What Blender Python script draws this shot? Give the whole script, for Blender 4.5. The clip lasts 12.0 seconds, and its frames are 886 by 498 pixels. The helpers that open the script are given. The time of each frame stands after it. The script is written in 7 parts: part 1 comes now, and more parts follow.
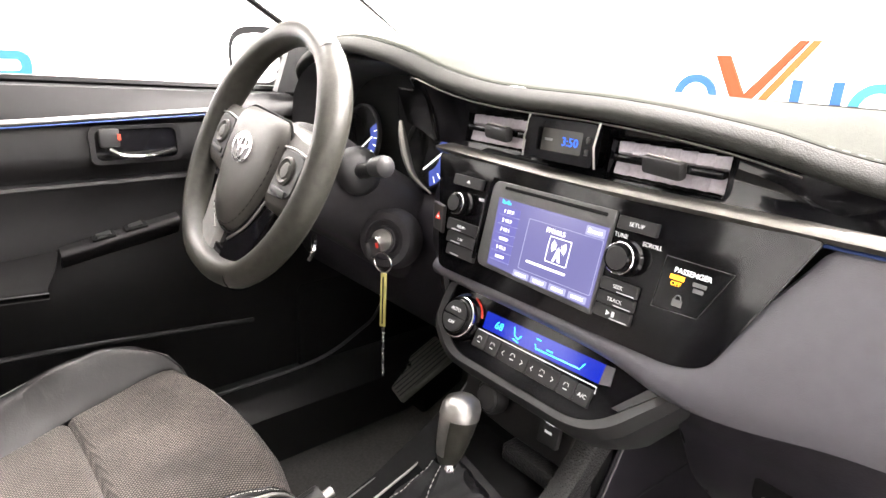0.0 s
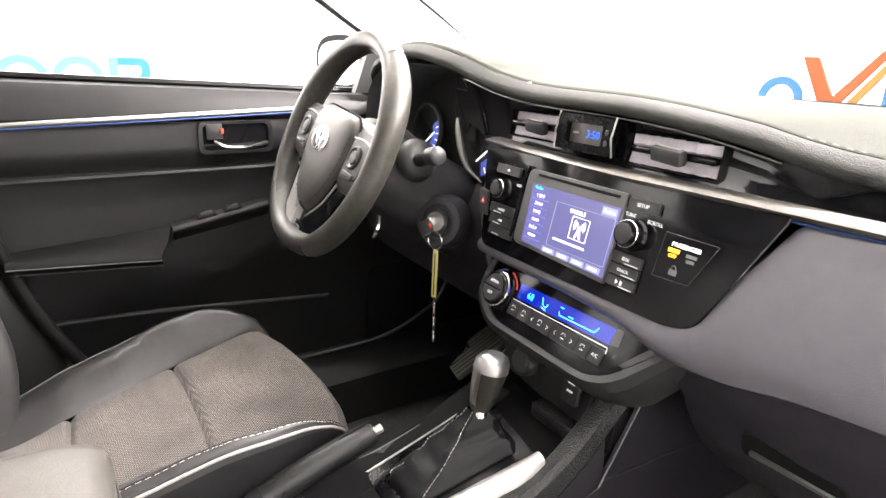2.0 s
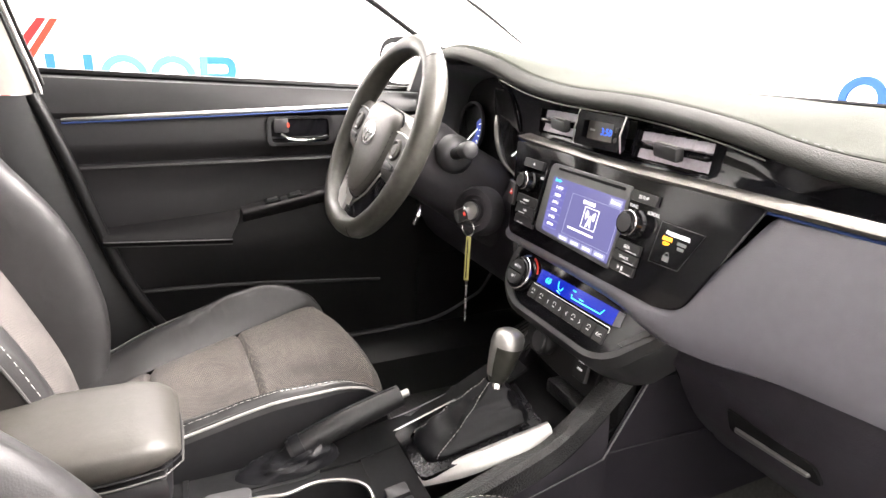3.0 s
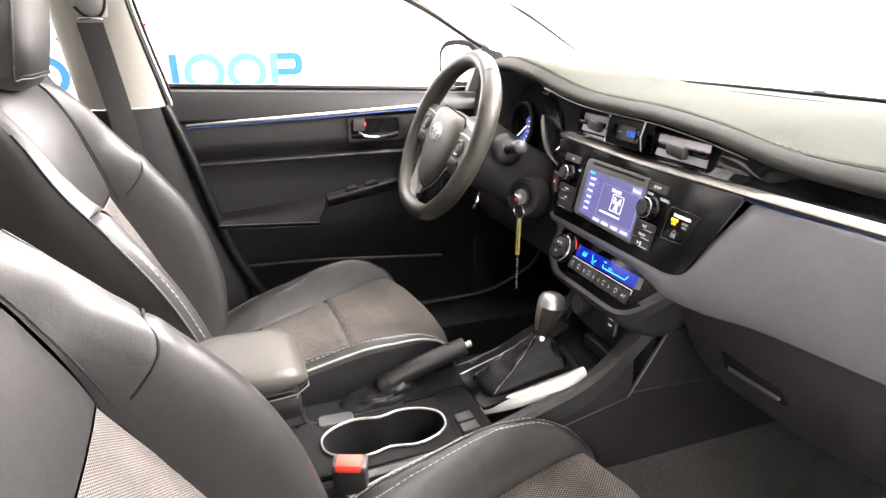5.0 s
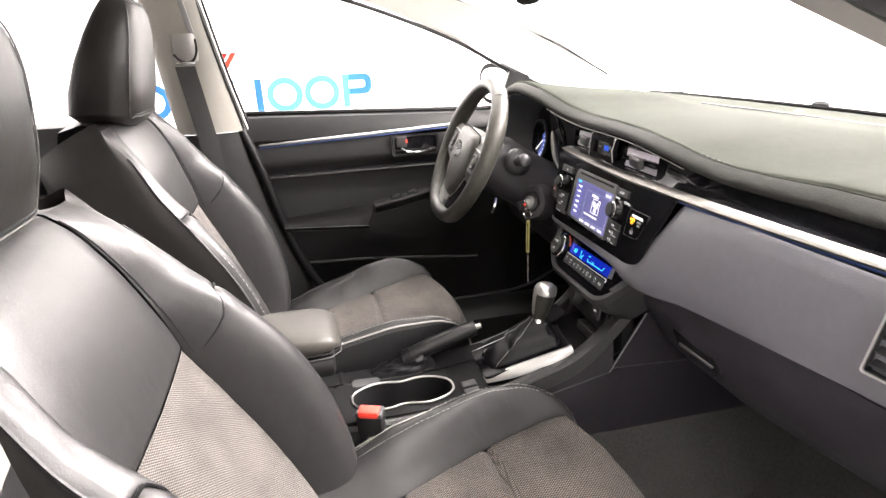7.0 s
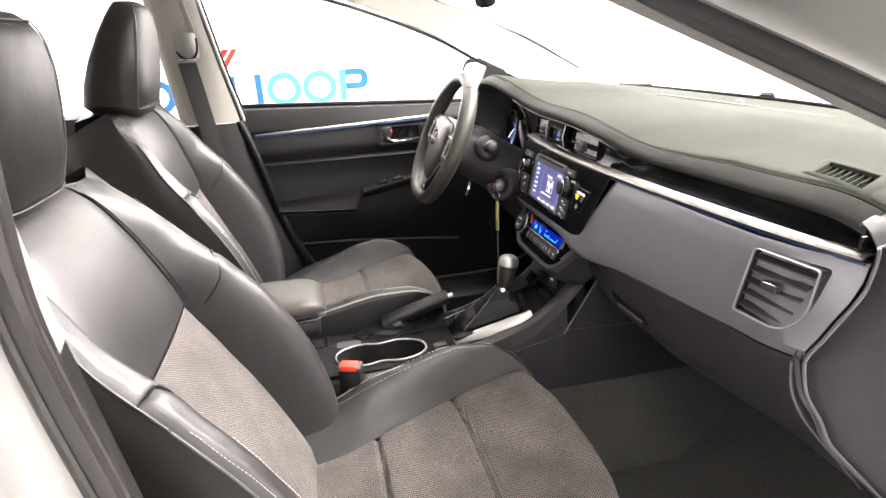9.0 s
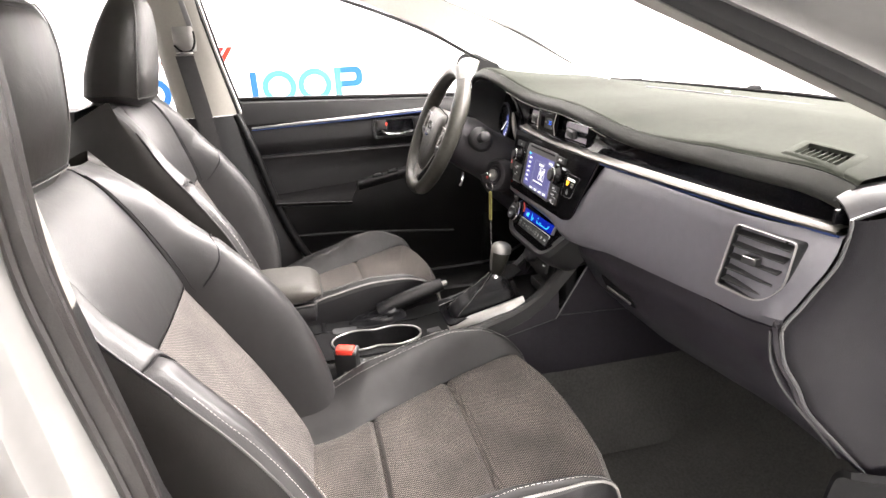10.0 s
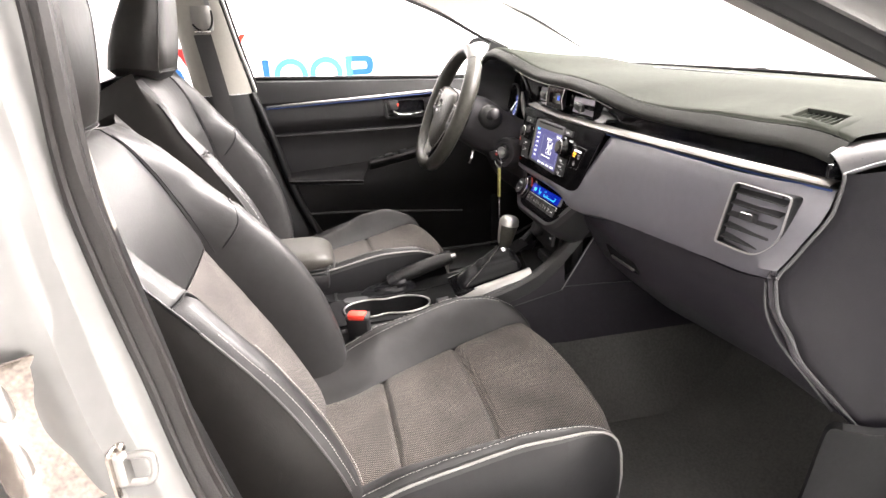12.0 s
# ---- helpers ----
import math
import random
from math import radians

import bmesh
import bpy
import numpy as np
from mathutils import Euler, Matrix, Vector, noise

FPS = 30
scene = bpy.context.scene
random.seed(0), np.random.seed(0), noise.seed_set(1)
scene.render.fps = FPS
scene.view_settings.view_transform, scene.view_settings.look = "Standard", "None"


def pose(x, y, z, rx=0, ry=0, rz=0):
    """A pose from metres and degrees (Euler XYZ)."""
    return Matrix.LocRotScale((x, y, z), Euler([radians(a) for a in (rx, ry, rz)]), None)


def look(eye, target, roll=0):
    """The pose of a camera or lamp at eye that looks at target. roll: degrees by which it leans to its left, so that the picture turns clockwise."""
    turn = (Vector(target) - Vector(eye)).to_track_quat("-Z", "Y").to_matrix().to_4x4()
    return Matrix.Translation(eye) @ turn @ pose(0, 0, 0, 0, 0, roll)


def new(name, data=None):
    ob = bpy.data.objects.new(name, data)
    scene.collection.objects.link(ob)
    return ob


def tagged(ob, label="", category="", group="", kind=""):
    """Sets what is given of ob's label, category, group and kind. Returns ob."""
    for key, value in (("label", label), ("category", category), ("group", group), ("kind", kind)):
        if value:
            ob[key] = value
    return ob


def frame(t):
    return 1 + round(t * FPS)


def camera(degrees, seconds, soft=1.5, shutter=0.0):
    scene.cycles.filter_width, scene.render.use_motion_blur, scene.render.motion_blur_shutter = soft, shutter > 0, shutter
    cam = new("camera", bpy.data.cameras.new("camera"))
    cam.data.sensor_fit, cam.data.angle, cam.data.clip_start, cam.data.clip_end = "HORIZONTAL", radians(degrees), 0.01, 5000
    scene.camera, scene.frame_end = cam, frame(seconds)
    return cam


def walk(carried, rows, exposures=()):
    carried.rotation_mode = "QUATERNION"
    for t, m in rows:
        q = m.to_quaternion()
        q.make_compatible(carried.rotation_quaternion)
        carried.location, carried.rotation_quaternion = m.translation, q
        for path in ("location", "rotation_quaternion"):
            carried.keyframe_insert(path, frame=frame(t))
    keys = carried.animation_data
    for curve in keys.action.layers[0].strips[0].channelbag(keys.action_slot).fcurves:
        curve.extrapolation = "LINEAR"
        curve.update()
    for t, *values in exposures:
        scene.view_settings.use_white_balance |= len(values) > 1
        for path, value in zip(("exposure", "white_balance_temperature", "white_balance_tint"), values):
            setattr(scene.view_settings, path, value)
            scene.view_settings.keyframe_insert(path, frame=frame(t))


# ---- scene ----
from mathutils.bvhtree import BVHTree

cam = camera(73.4, 12.0)
PATH = [
    (0, (0.385, 0.026, 1.085), (-1.062, 1.258, 0.461), 2.3),
    (0.5, (0.408, 0.018, 1.086), (-1.078, 1.204, 0.464), 2.3),
    (1, (0.435, 0.008, 1.085), (-1.088, 1.145, 0.463), 2.2),
    (1.5, (0.468, 0.007, 1.087), (-1.097, 1.087, 0.466), 2.0),
    (2, (0.503, -0.003, 1.088), (-1.104, 1.013, 0.466), 1.8),
    (2.5, (0.55, -0.002, 1.088), (-1.111, 0.922, 0.467), 1.9),
    (3, (0.605, 0.01, 1.097), (-1.113, 0.814, 0.462), 1.7),
    (3.2, (0.624, 0.005, 1.098), (-1.114, 0.777, 0.479), 2.1),
    (5, (0.782, -0.081, 1.163), (-0.981, 0.556, 0.463), -0.3),
    (5.5, (0.841, -0.052, 1.172), (-0.958, 0.47, 0.471), -1.2),
    (6, (0.901, -0.031, 1.18), (-0.922, 0.417, 0.491), -2.0),
    (6.5, (0.952, -0.023, 1.191), (-0.885, 0.383, 0.515), -2.4),
    (7, (1.018, -0.019, 1.21), (-0.829, 0.367, 0.545), -2.8),
    (9, (1.181, 0.014, 1.215), (-0.663, 0.385, 0.535), -3.1),
    (9.5, (1.199, 0.011, 1.204), (-0.645, 0.39, 0.527), -2.8),
    (10, (1.217, 0.007, 1.194), (-0.625, 0.395, 0.518), -3.0),
    (10.5, (1.234, 0.006, 1.187), (-0.604, 0.403, 0.505), -3.0),
    (11, (1.244, 0.002, 1.18), (-0.593, 0.404, 0.498), -3.2),
    (11.5, (1.257, 0.002, 1.17), (-0.577, 0.408, 0.483), -3.5),
    (12, (1.27, -0.011, 1.154), (-0.574, 0.351, 0.467), -2.6),
]
EXPOSURES = [(0, 1.28), (3, 1.18), (5, 1.06), (7, 0.85), (9, 0.73), (12, 0.75)]
walk(cam, [(t, look(eye, target, roll)) for t, eye, target, roll in PATH], EXPOSURES)

# ---- light: a white photo booth; its lamps are unseen, added under the ceiling ----
world = bpy.data.worlds.new("world")
scene.world = world
world.use_nodes = True
world.node_tree.nodes["Background"].inputs[0].default_value = (0.9, 0.95, 1.0, 1)
world.node_tree.nodes["Background"].inputs[1].default_value = 0.1


def area_lamp(name, at, target, sx, sy, watts, colour=(1, 0.925, 0.895)):
    lamp = bpy.data.lights.new(name, "AREA")
    lamp.shape, lamp.size, lamp.size_y, lamp.energy, lamp.color = "RECTANGLE", sx, sy, watts, colour
    ob = new(name, lamp)
    ob.matrix_world = look(at, target)
    return ob


# added washes and fills that brighten the walls, seats and dash
area_lamp("added_front_wash", (0.0, 1.9, 2.95), (0.0, 3.0, 2.0), 5.5, 0.9, 480)
area_lamp("added_screen_fill", (0.2, 2.0, 3.0), (0.1, 0.25, 0.9), 4.4, 1.2, 600)
area_lamp("added_side_fill", (2.4, -0.2, 2.95), (0.4, 0.0, 0.8), 1.0, 2.4, 26)
area_lamp("added_rear_fill", (0.0, -2.7, 2.95), (0.0, -2.5, 0.0), 5.0, 1.2, 65)
area_lamp("added_right_wash", (2.9, -1.2, 2.9), (4.6, -0.2, 1.0), 1.6, 3.4, 45)
area_lamp("added_far_wash", (-2.3, 0.2, 2.95), (-3.05, 0.2, 2.05), 0.8, 4.5, 190)

# ---- materials ----
def material(name, colour, rough=0.5, metal=0.0, spec=0.5, vary=0.15, scale=40.0, bump=0.0, bump_scale=300.0, coat=0.0, coat_rough=0.08, emit=None, strength=1.0, crease=0.0):
    m = bpy.data.materials.new(name)
    m.use_nodes = True
    t = m.node_tree
    b = t.nodes["Principled BSDF"]
    b.inputs["Roughness"].default_value = rough
    b.inputs["Metallic"].default_value = metal
    b.inputs["Specular IOR Level"].default_value = spec
    b.inputs["Coat Weight"].default_value = coat
    b.inputs["Coat Roughness"].default_value = coat_rough
    b.inputs["Base Color"].default_value = (*colour, 1)
    co = t.nodes.new("ShaderNodeTexCoord")
    if vary:
        big, fine = t.nodes.new("ShaderNodeTexNoise"), t.nodes.new("ShaderNodeTexNoise")
        big.inputs["Scale"].default_value, fine.inputs["Scale"].default_value = scale * 0.15, scale * 4
        big.inputs["Detail"].default_value = 4
        add = t.nodes.new("ShaderNodeMath")
        add.operation = "ADD"
        for n in (big, fine):
            t.links.new(co.outputs["Object"], n.inputs["Vector"])
        t.links.new(big.outputs["Fac"], add.inputs[0])
        t.links.new(fine.outputs["Fac"], add.inputs[1])
        ramp = t.nodes.new("ShaderNodeMapRange")
        ramp.inputs["From Min"].default_value, ramp.inputs["From Max"].default_value = 0.6, 1.4
        ramp.inputs["To Min"].default_value, ramp.inputs["To Max"].default_value = 1 - vary, 1 + vary
        t.links.new(add.outputs[0], ramp.inputs["Value"])
        mul = t.nodes.new("ShaderNodeVectorMath")
        mul.operation = "SCALE"
        mul.inputs[0].default_value = colour
        t.links.new(ramp.outputs[0], mul.inputs["Scale"])
        t.links.new(mul.outputs[0], b.inputs["Base Color"])
        rr = t.nodes.new("ShaderNodeMapRange")
        rr.inputs["From Min"].default_value, rr.inputs["From Max"].default_value = 0.3, 0.7
        rr.inputs["To Min"].default_value, rr.inputs["To Max"].default_value = rough * (1 - vary * 0.6), min(1, rough * (1 + vary * 0.6))
        t.links.new(big.outputs["Fac"], rr.inputs["Value"])
        t.links.new(rr.outputs[0], b.inputs["Roughness"])
    if bump:
        v = t.nodes.new("ShaderNodeTexVoronoi")
        v.inputs["Scale"].default_value = bump_scale
        bp = t.nodes.new("ShaderNodeBump")
        bp.inputs["Strength"].default_value, bp.inputs["Distance"].default_value = bump, 0.001
        t.links.new(co.outputs["Object"], v.inputs["Vector"])
        t.links.new(v.outputs["Distance"], bp.inputs["Height"])
        t.links.new(bp.outputs[0], b.inputs["Normal"])
        if crease:
            w = t.nodes.new("ShaderNodeTexNoise")
            w.inputs["Scale"].default_value, w.inputs["Detail"].default_value, w.inputs["Distortion"].default_value = 16, 3, 1.2
            b2 = t.nodes.new("ShaderNodeBump")
            b2.inputs["Strength"].default_value, b2.inputs["Distance"].default_value = crease, 0.004
            t.links.new(co.outputs["Object"], w.inputs["Vector"])
            t.links.new(w.outputs["Fac"], b2.inputs["Height"])
            t.links.new(bp.outputs[0], b2.inputs["Normal"])
            t.links.new(b2.outputs[0], b.inputs["Normal"])
    if emit:
        b.inputs["Emission Color"].default_value = (*emit, 1)
        b.inputs["Emission Strength"].default_value = strength
    return m


def woven(name, dark, light, pitch):
    """Seat cloth: small light dots between dark threads."""
    m = material(name, dark, rough=0.85, vary=0)
    t = m.node_tree
    b = t.nodes["Principled BSDF"]
    co = t.nodes.new("ShaderNodeTexCoord")
    sep = t.nodes.new("ShaderNodeSeparateXYZ")
    t.links.new(co.outputs["Object"], sep.inputs[0])
    along = t.nodes.new("ShaderNodeMath")
    along.operation = "SUBTRACT"
    t.links.new(sep.outputs["Y"], along.inputs[0])
    t.links.new(sep.outputs["Z"], along.inputs[1])
    waves = []
    for src, k in ((sep.outputs["X"], 1.0), (along.outputs[0], 1.0)):
        mu = t.nodes.new("ShaderNodeMath")
        mu.operation = "MULTIPLY"
        mu.inputs[1].default_value = 2 * math.pi / pitch * k
        si = t.nodes.new("ShaderNodeMath")
        si.operation = "SINE"
        t.links.new(src, mu.inputs[0])
        t.links.new(mu.outputs[0], si.inputs[0])
        waves.append(si)
    pr = t.nodes.new("ShaderNodeMath")
    pr.operation = "MULTIPLY"
    t.links.new(waves[0].outputs[0], pr.inputs[0])
    t.links.new(waves[1].outputs[0], pr.inputs[1])
    rg = t.nodes.new("ShaderNodeMapRange")
    rg.inputs["From Min"].default_value, rg.inputs["From Max"].default_value = -0.15, 0.85
    t.links.new(pr.outputs[0], rg.inputs["Value"])
    wear = t.nodes.new("ShaderNodeTexNoise")
    wear.inputs["Scale"].default_value, wear.inputs["Detail"].default_value = 11, 7
    t.links.new(co.outputs["Object"], wear.inputs["Vector"])
    mixer = t.nodes.new("ShaderNodeMix")
    mixer.data_type = "RGBA"
    mixer.inputs["A"].default_value, mixer.inputs["B"].default_value = (*dark, 1), (*light, 1)
    t.links.new(rg.outputs[0], mixer.inputs["Factor"])
    tone = t.nodes.new("ShaderNodeMapRange")
    tone.inputs["From Min"].default_value, tone.inputs["From Max"].default_value = 0.3, 0.7
    tone.inputs["To Min"].default_value, tone.inputs["To Max"].default_value = 0.62, 1.4
    t.links.new(wear.outputs["Fac"], tone.inputs["Value"])
    mul = t.nodes.new("ShaderNodeVectorMath")
    mul.operation = "SCALE"
    t.links.new(mixer.outputs["Result"], mul.inputs[0])
    t.links.new(tone.outputs[0], mul.inputs["Scale"])
    t.links.new(mul.outputs[0], b.inputs["Base Color"])
    bp = t.nodes.new("ShaderNodeBump")
    bp.inputs["Strength"].default_value, bp.inputs["Distance"].default_value = 0.5, 0.001
    t.links.new(pr.outputs[0], bp.inputs["Height"])
    t.links.new(bp.outputs[0], b.inputs["Normal"])
    b.inputs["Sheen Weight"].default_value = 0.1
    return m


def clear_glass(name, tint=(1, 1, 1)):
    m = bpy.data.materials.new(name)
    m.use_nodes = True
    t = m.node_tree
    t.nodes.remove(t.nodes["Principled BSDF"])
    out = t.nodes["Material Output"]
    tr, gl, fr, mx = (t.nodes.new("ShaderNodeBsdf" + k) if k in ("Transparent", "Glossy") else t.nodes.new("Shader" + k) for k in ("Transparent", "Glossy", "NodeFresnel", "NodeMixShader"))
    tr.inputs[0].default_value = (*tint, 1)
    gl.inputs["Roughness"].default_value = 0.0
    fr.inputs["IOR"].default_value = 1.015
    t.links.new(fr.outputs[0], mx.inputs[0])
    t.links.new(tr.outputs[0], mx.inputs[1])
    t.links.new(gl.outputs[0], mx.inputs[2])
    t.links.new(mx.outputs[0], out.inputs["Surface"])
    return m


LEATHER = material("black_leather", (0.018, 0.0173, 0.0177), 0.42, spec=0.62, vary=0.2, scale=14, bump=0.10, bump_scale=520, crease=0.26)
# darker copy of the seat leather: shade put into headrests and back sides
SHADED_LEATHER = material("shaded_leather", (0.0125, 0.0112, 0.0104), 0.44, spec=0.28, vary=0.2, scale=14, bump=0.10, bump_scale=520, crease=0.2)
LEATHER_SIDE = material("black_vinyl", (0.0085, 0.0083, 0.0092), 0.42, spec=0.4, vary=0.2, scale=30, bump=0.10, bump_scale=600, crease=0.12)
RIM_LEATHER = material("worn_rim_leather", (0.0275, 0.0268, 0.0222), 0.36, spec=0.36, vary=0.4, scale=25, bump=0.15, bump_scale=600)
WHEEL_PAD = material("wheel_pad_skin", (0.038, 0.0358, 0.031), 0.44, spec=0.5, vary=0.12, scale=20, bump=0.2, bump_scale=700)
PEBBLE = material("pebbled_plastic", (0.015, 0.015, 0.0155), 0.34, spec=0.55, vary=0.25, scale=60, bump=1.0, bump_scale=420)
SATIN_BLACK = material("satin_black_panel", (0.005, 0.005, 0.006), 0.2, spec=0.12, vary=0.3, scale=60)
BRUSHED = material("brushed_champagne_strip", (0.135, 0.13, 0.118), 0.38, metal=0.85, vary=0.2, scale=50)
DOOR_SKIN = material("grained_door_skin", (0.0088, 0.0085, 0.0092), 0.4, spec=0.34, vary=0.15, scale=20, bump=0.12, bump_scale=800)
COLUMN_SKIN = material("grained_column_skin", (0.031, 0.0292, 0.0325), 0.46, spec=0.3, vary=0.15, scale=30, bump=0.2, bump_scale=700)
ARM_SKIN = material("door_arm_vinyl", (0.0045, 0.0042, 0.0045), 0.5, spec=0.12, vary=0.2, scale=30, bump=0.10, bump_scale=600, crease=0.12)
BOOT_LEATHER = material("soft_boot_leather", (0.0065, 0.0065, 0.0078), 0.46, spec=0.26, vary=0.2, scale=30, bump=0.12, bump_scale=520, crease=0.2)
CLOTH = woven("seat_cloth", (0.013, 0.011, 0.010), (0.215, 0.19, 0.175), 0.0050)
CLOTH_FINE = woven("cushion_cloth", (0.011, 0.0093, 0.0084), (0.22, 0.189, 0.167), 0.0046)
PIPING = material("grey_piping", (0.24, 0.235, 0.225), 0.5, vary=0.12)
WELT = material("dark_grey_welt", (0.06, 0.058, 0.056), 0.5, vary=0.15, scale=80)
THREAD = material("white_thread", (0.5, 0.49, 0.46), 0.6, vary=0.25, scale=200)
ARM_LEATHER = material("brown_grey_armrest_leather", (0.04, 0.0375, 0.033), 0.46, spec=0.4, vary=0.15, scale=30, bump=0.12, bump_scale=600, crease=0.15)
SOFT = material("soft_dash_skin", (0.029, 0.0318, 0.0258), 0.72, spec=0.03, vary=0.14, scale=20, bump=0.3, bump_scale=750)
ROLL = material("dark_stitched_dash_skin", (0.0285, 0.029, 0.0268), 0.6, spec=0.1, vary=0.15, scale=20, bump=0.3, bump_scale=700)
VENT_FRAME = material("pale_satin_vent_frame", (0.38, 0.375, 0.365), 0.36, metal=0.6, vary=0.1)
SOFT_GREY = material("grey_dash_skin", (0.103, 0.101, 0.117), 0.36, spec=0.9, vary=0.10, scale=18, bump=0.15, bump_scale=850)
PLASTIC = material("black_plastic", (0.0095, 0.0095, 0.01), 0.38, spec=0.4, vary=0.2, scale=30, bump=0.15, bump_scale=800)
PLASTIC_PURPLE = material("dark_grained_plastic", (0.022, 0.0196, 0.025), 0.44, spec=0.32, vary=0.18, scale=25, bump=0.25, bump_scale=700)
# the grained plastic again, darkened: the end cap's weaker light is in the colour
SHADED_PLASTIC = material("shaded_grained_plastic", (0.0085, 0.0078, 0.0098), 0.5, spec=0.1, vary=0.18, scale=25, bump=0.25, bump_scale=700)
GLOSS = material("piano_black", (0.005, 0.005, 0.006), 0.09, spec=0.32, vary=0.3, scale=60)
STALK = material("grey_black_stalk", (0.048, 0.048, 0.05), 0.42, vary=0.15, scale=40, bump=0.1, bump_scale=700)
MATT = material("matt_black", (0.009, 0.009, 0.0095), 0.75, spec=0.12, vary=0.2)
SILVER = material("satin_silver", (0.38, 0.375, 0.36), 0.36, metal=0.9, vary=0.1)
GEAR_SILVER = material("bright_satin_silver", (0.5, 0.495, 0.48), 0.4, metal=0.6, vary=0.08)
BLUE_EDGE = material("blue_trim_edge", (0.035, 0.065, 0.2), 0.35, metal=0.4, vary=0.1)
CHROME = material("chrome", (0.85, 0.85, 0.84), 0.1, metal=1.0, vary=0.05)
SWITCH = material("switch_black", (0.02, 0.02, 0.021), 0.5, vary=0.15, scale=80)
# vent fins: the light on them is put into this pale grey
LIT_FIN = material("lit_vent_fin", (0.6, 0.57, 0.62), 0.5, vary=0.2, scale=80)
CARPET = material("charcoal_carpet", (0.066, 0.065, 0.062), 0.95, spec=0.1, vary=0.3, scale=45, bump=0.5, bump_scale=1100)
PEDAL_RUBBER = material("grey_ribbed_rubber", (0.2, 0.198, 0.18), 0.6, vary=0.2, scale=60)
RUBBER = material("seal_rubber", (0.0045, 0.0044, 0.0045), 0.38, spec=0.2, vary=0.25, scale=60)
# seal rubber again, lighter: its grey-brown sheen is put into the colour
SEAL_SHEEN = material("sheen_door_seal", (0.0135, 0.0118, 0.0112), 0.42, spec=0.4, vary=0.3, scale=70, bump=0.15, bump_scale=500)
# one trim, darkest of three tones: shade on it is put into the colour
SHADED_TRIM = material("shaded_trim", (0.15, 0.145, 0.135), 0.6, vary=0.06, bump=0.08, bump_scale=900)
MOTTLED_METAL = material("mottled_hinge_metal", (0.33, 0.29, 0.26), 0.24, metal=0.9, vary=0.45, scale=60)
# the same trim half shaded, then lit: the light is in the colour
TRIM = material("half_shaded_trim", (0.21, 0.2, 0.178), 0.6, vary=0.06, bump=0.08, bump_scale=900)
LIT_TRIM = material("lit_trim", (0.6, 0.585, 0.54), 0.6, vary=0.05, bump=0.08, bump_scale=900)
PAINT = material("silver_car_paint", (0.195, 0.193, 0.188), 0.32, metal=0.4, vary=0.06, scale=15, coat=0.35)
WALL = material("white_booth_paint", (0.86, 0.86, 0.86), 0.7, vary=0.03, scale=3)
# greys of unseen surfaces, chosen for the light they bounce into the car
BOUNCE_WALL = material("bounce_wall_grey", (0.5, 0.5, 0.5), 0.8, vary=0.1, scale=3)
BOOTH_FLOOR = material("grey_booth_floor", (0.6, 0.6, 0.59), 0.45, vary=0.1, scale=3)
BELT = material("belt_webbing", (0.016, 0.015, 0.015), 0.7, vary=0.2, bump=0.6, bump_scale=900)
RED = material("red_button", (0.75, 0.05, 0.03), 0.4, vary=0.1)
ORANGE_RED = material("red_needle", (0.7, 0.06, 0.03), 0.5, vary=0.1)
WHITE_PRINT = material("white_print", (0.62, 0.62, 0.62), 0.5, vary=0.05, emit=(0.9, 0.9, 0.9), strength=0.16)
GREY_PRINT = material("grey_print", (0.17, 0.17, 0.17), 0.5, vary=0.05)
AMBER = material("amber_lamp", (0.8, 0.35, 0.02), 0.5, vary=0, emit=(1.0, 0.42, 0.02), strength=1.6)
LIT_WHITE = material("lit_white", (0.8, 0.8, 0.8), 0.5, vary=0, emit=(0.95, 0.93, 0.92), strength=0.9)
SCREEN = material("radio_screen", (0.02, 0.02, 0.03), 0.15, vary=0, emit=(0.105, 0.10, 0.235), strength=0.9)
SCREEN_LIST = material("radio_screen_list", (0.02, 0.02, 0.03), 0.15, vary=0, emit=(0.10, 0.095, 0.285), strength=0.9)
SCREEN_BAR = material("radio_screen_tab", (0.02, 0.02, 0.03), 0.15, vary=0, emit=(0.27, 0.27, 0.42), strength=0.9)
LCD = material("blue_lcd", (0.0, 0.0, 0.02), 0.12, vary=0, emit=(0.003, 0.013, 0.25), strength=1.0)
LCD_MARK = material("cyan_lcd_mark", (0.0, 0.1, 0.2), 0.2, vary=0, emit=(0.05, 0.55, 1.0), strength=1.2)
CLOCK_MARK = material("blue_clock_digit", (0.0, 0.05, 0.2), 0.2, vary=0, emit=(0.03, 0.11, 0.75), strength=1.1)
CLOCK_FACE = material("clock_window", (0.06, 0.058, 0.052), 0.2, vary=0.1)
GAUGE_BLUE = material("gauge_blue", (0.02, 0.03, 0.2), 0.3, vary=0, emit=(0.05, 0.075, 0.3), strength=0.6)
GREEN_PLASTIC = material("olive_tag_plastic", (0.42, 0.38, 0.13), 0.25, vary=0.15, scale=200)
SIGN_CYAN = material("cyan_sign", (0.045, 0.19, 0.3), 0.6, spec=0.05, vary=0.05)
SIGN_BLUE = material("blue_sign", (0.016, 0.065, 0.19), 0.6, spec=0.05, vary=0.05)
SIGN_RED = material("red_sign", (0.22, 0.012, 0.012), 0.6, spec=0.05, vary=0.05)
SIGN_ORANGE = material("orange_sign", (0.24, 0.02, 0.012), 0.6, spec=0.05, vary=0.05)
# the sign colours again, darkened to offset the stronger light on the front wall
DIMMED_CYAN = material("dimmed_cyan_sign", (0.02, 0.085, 0.125), 0.6, spec=0.05, vary=0.05)
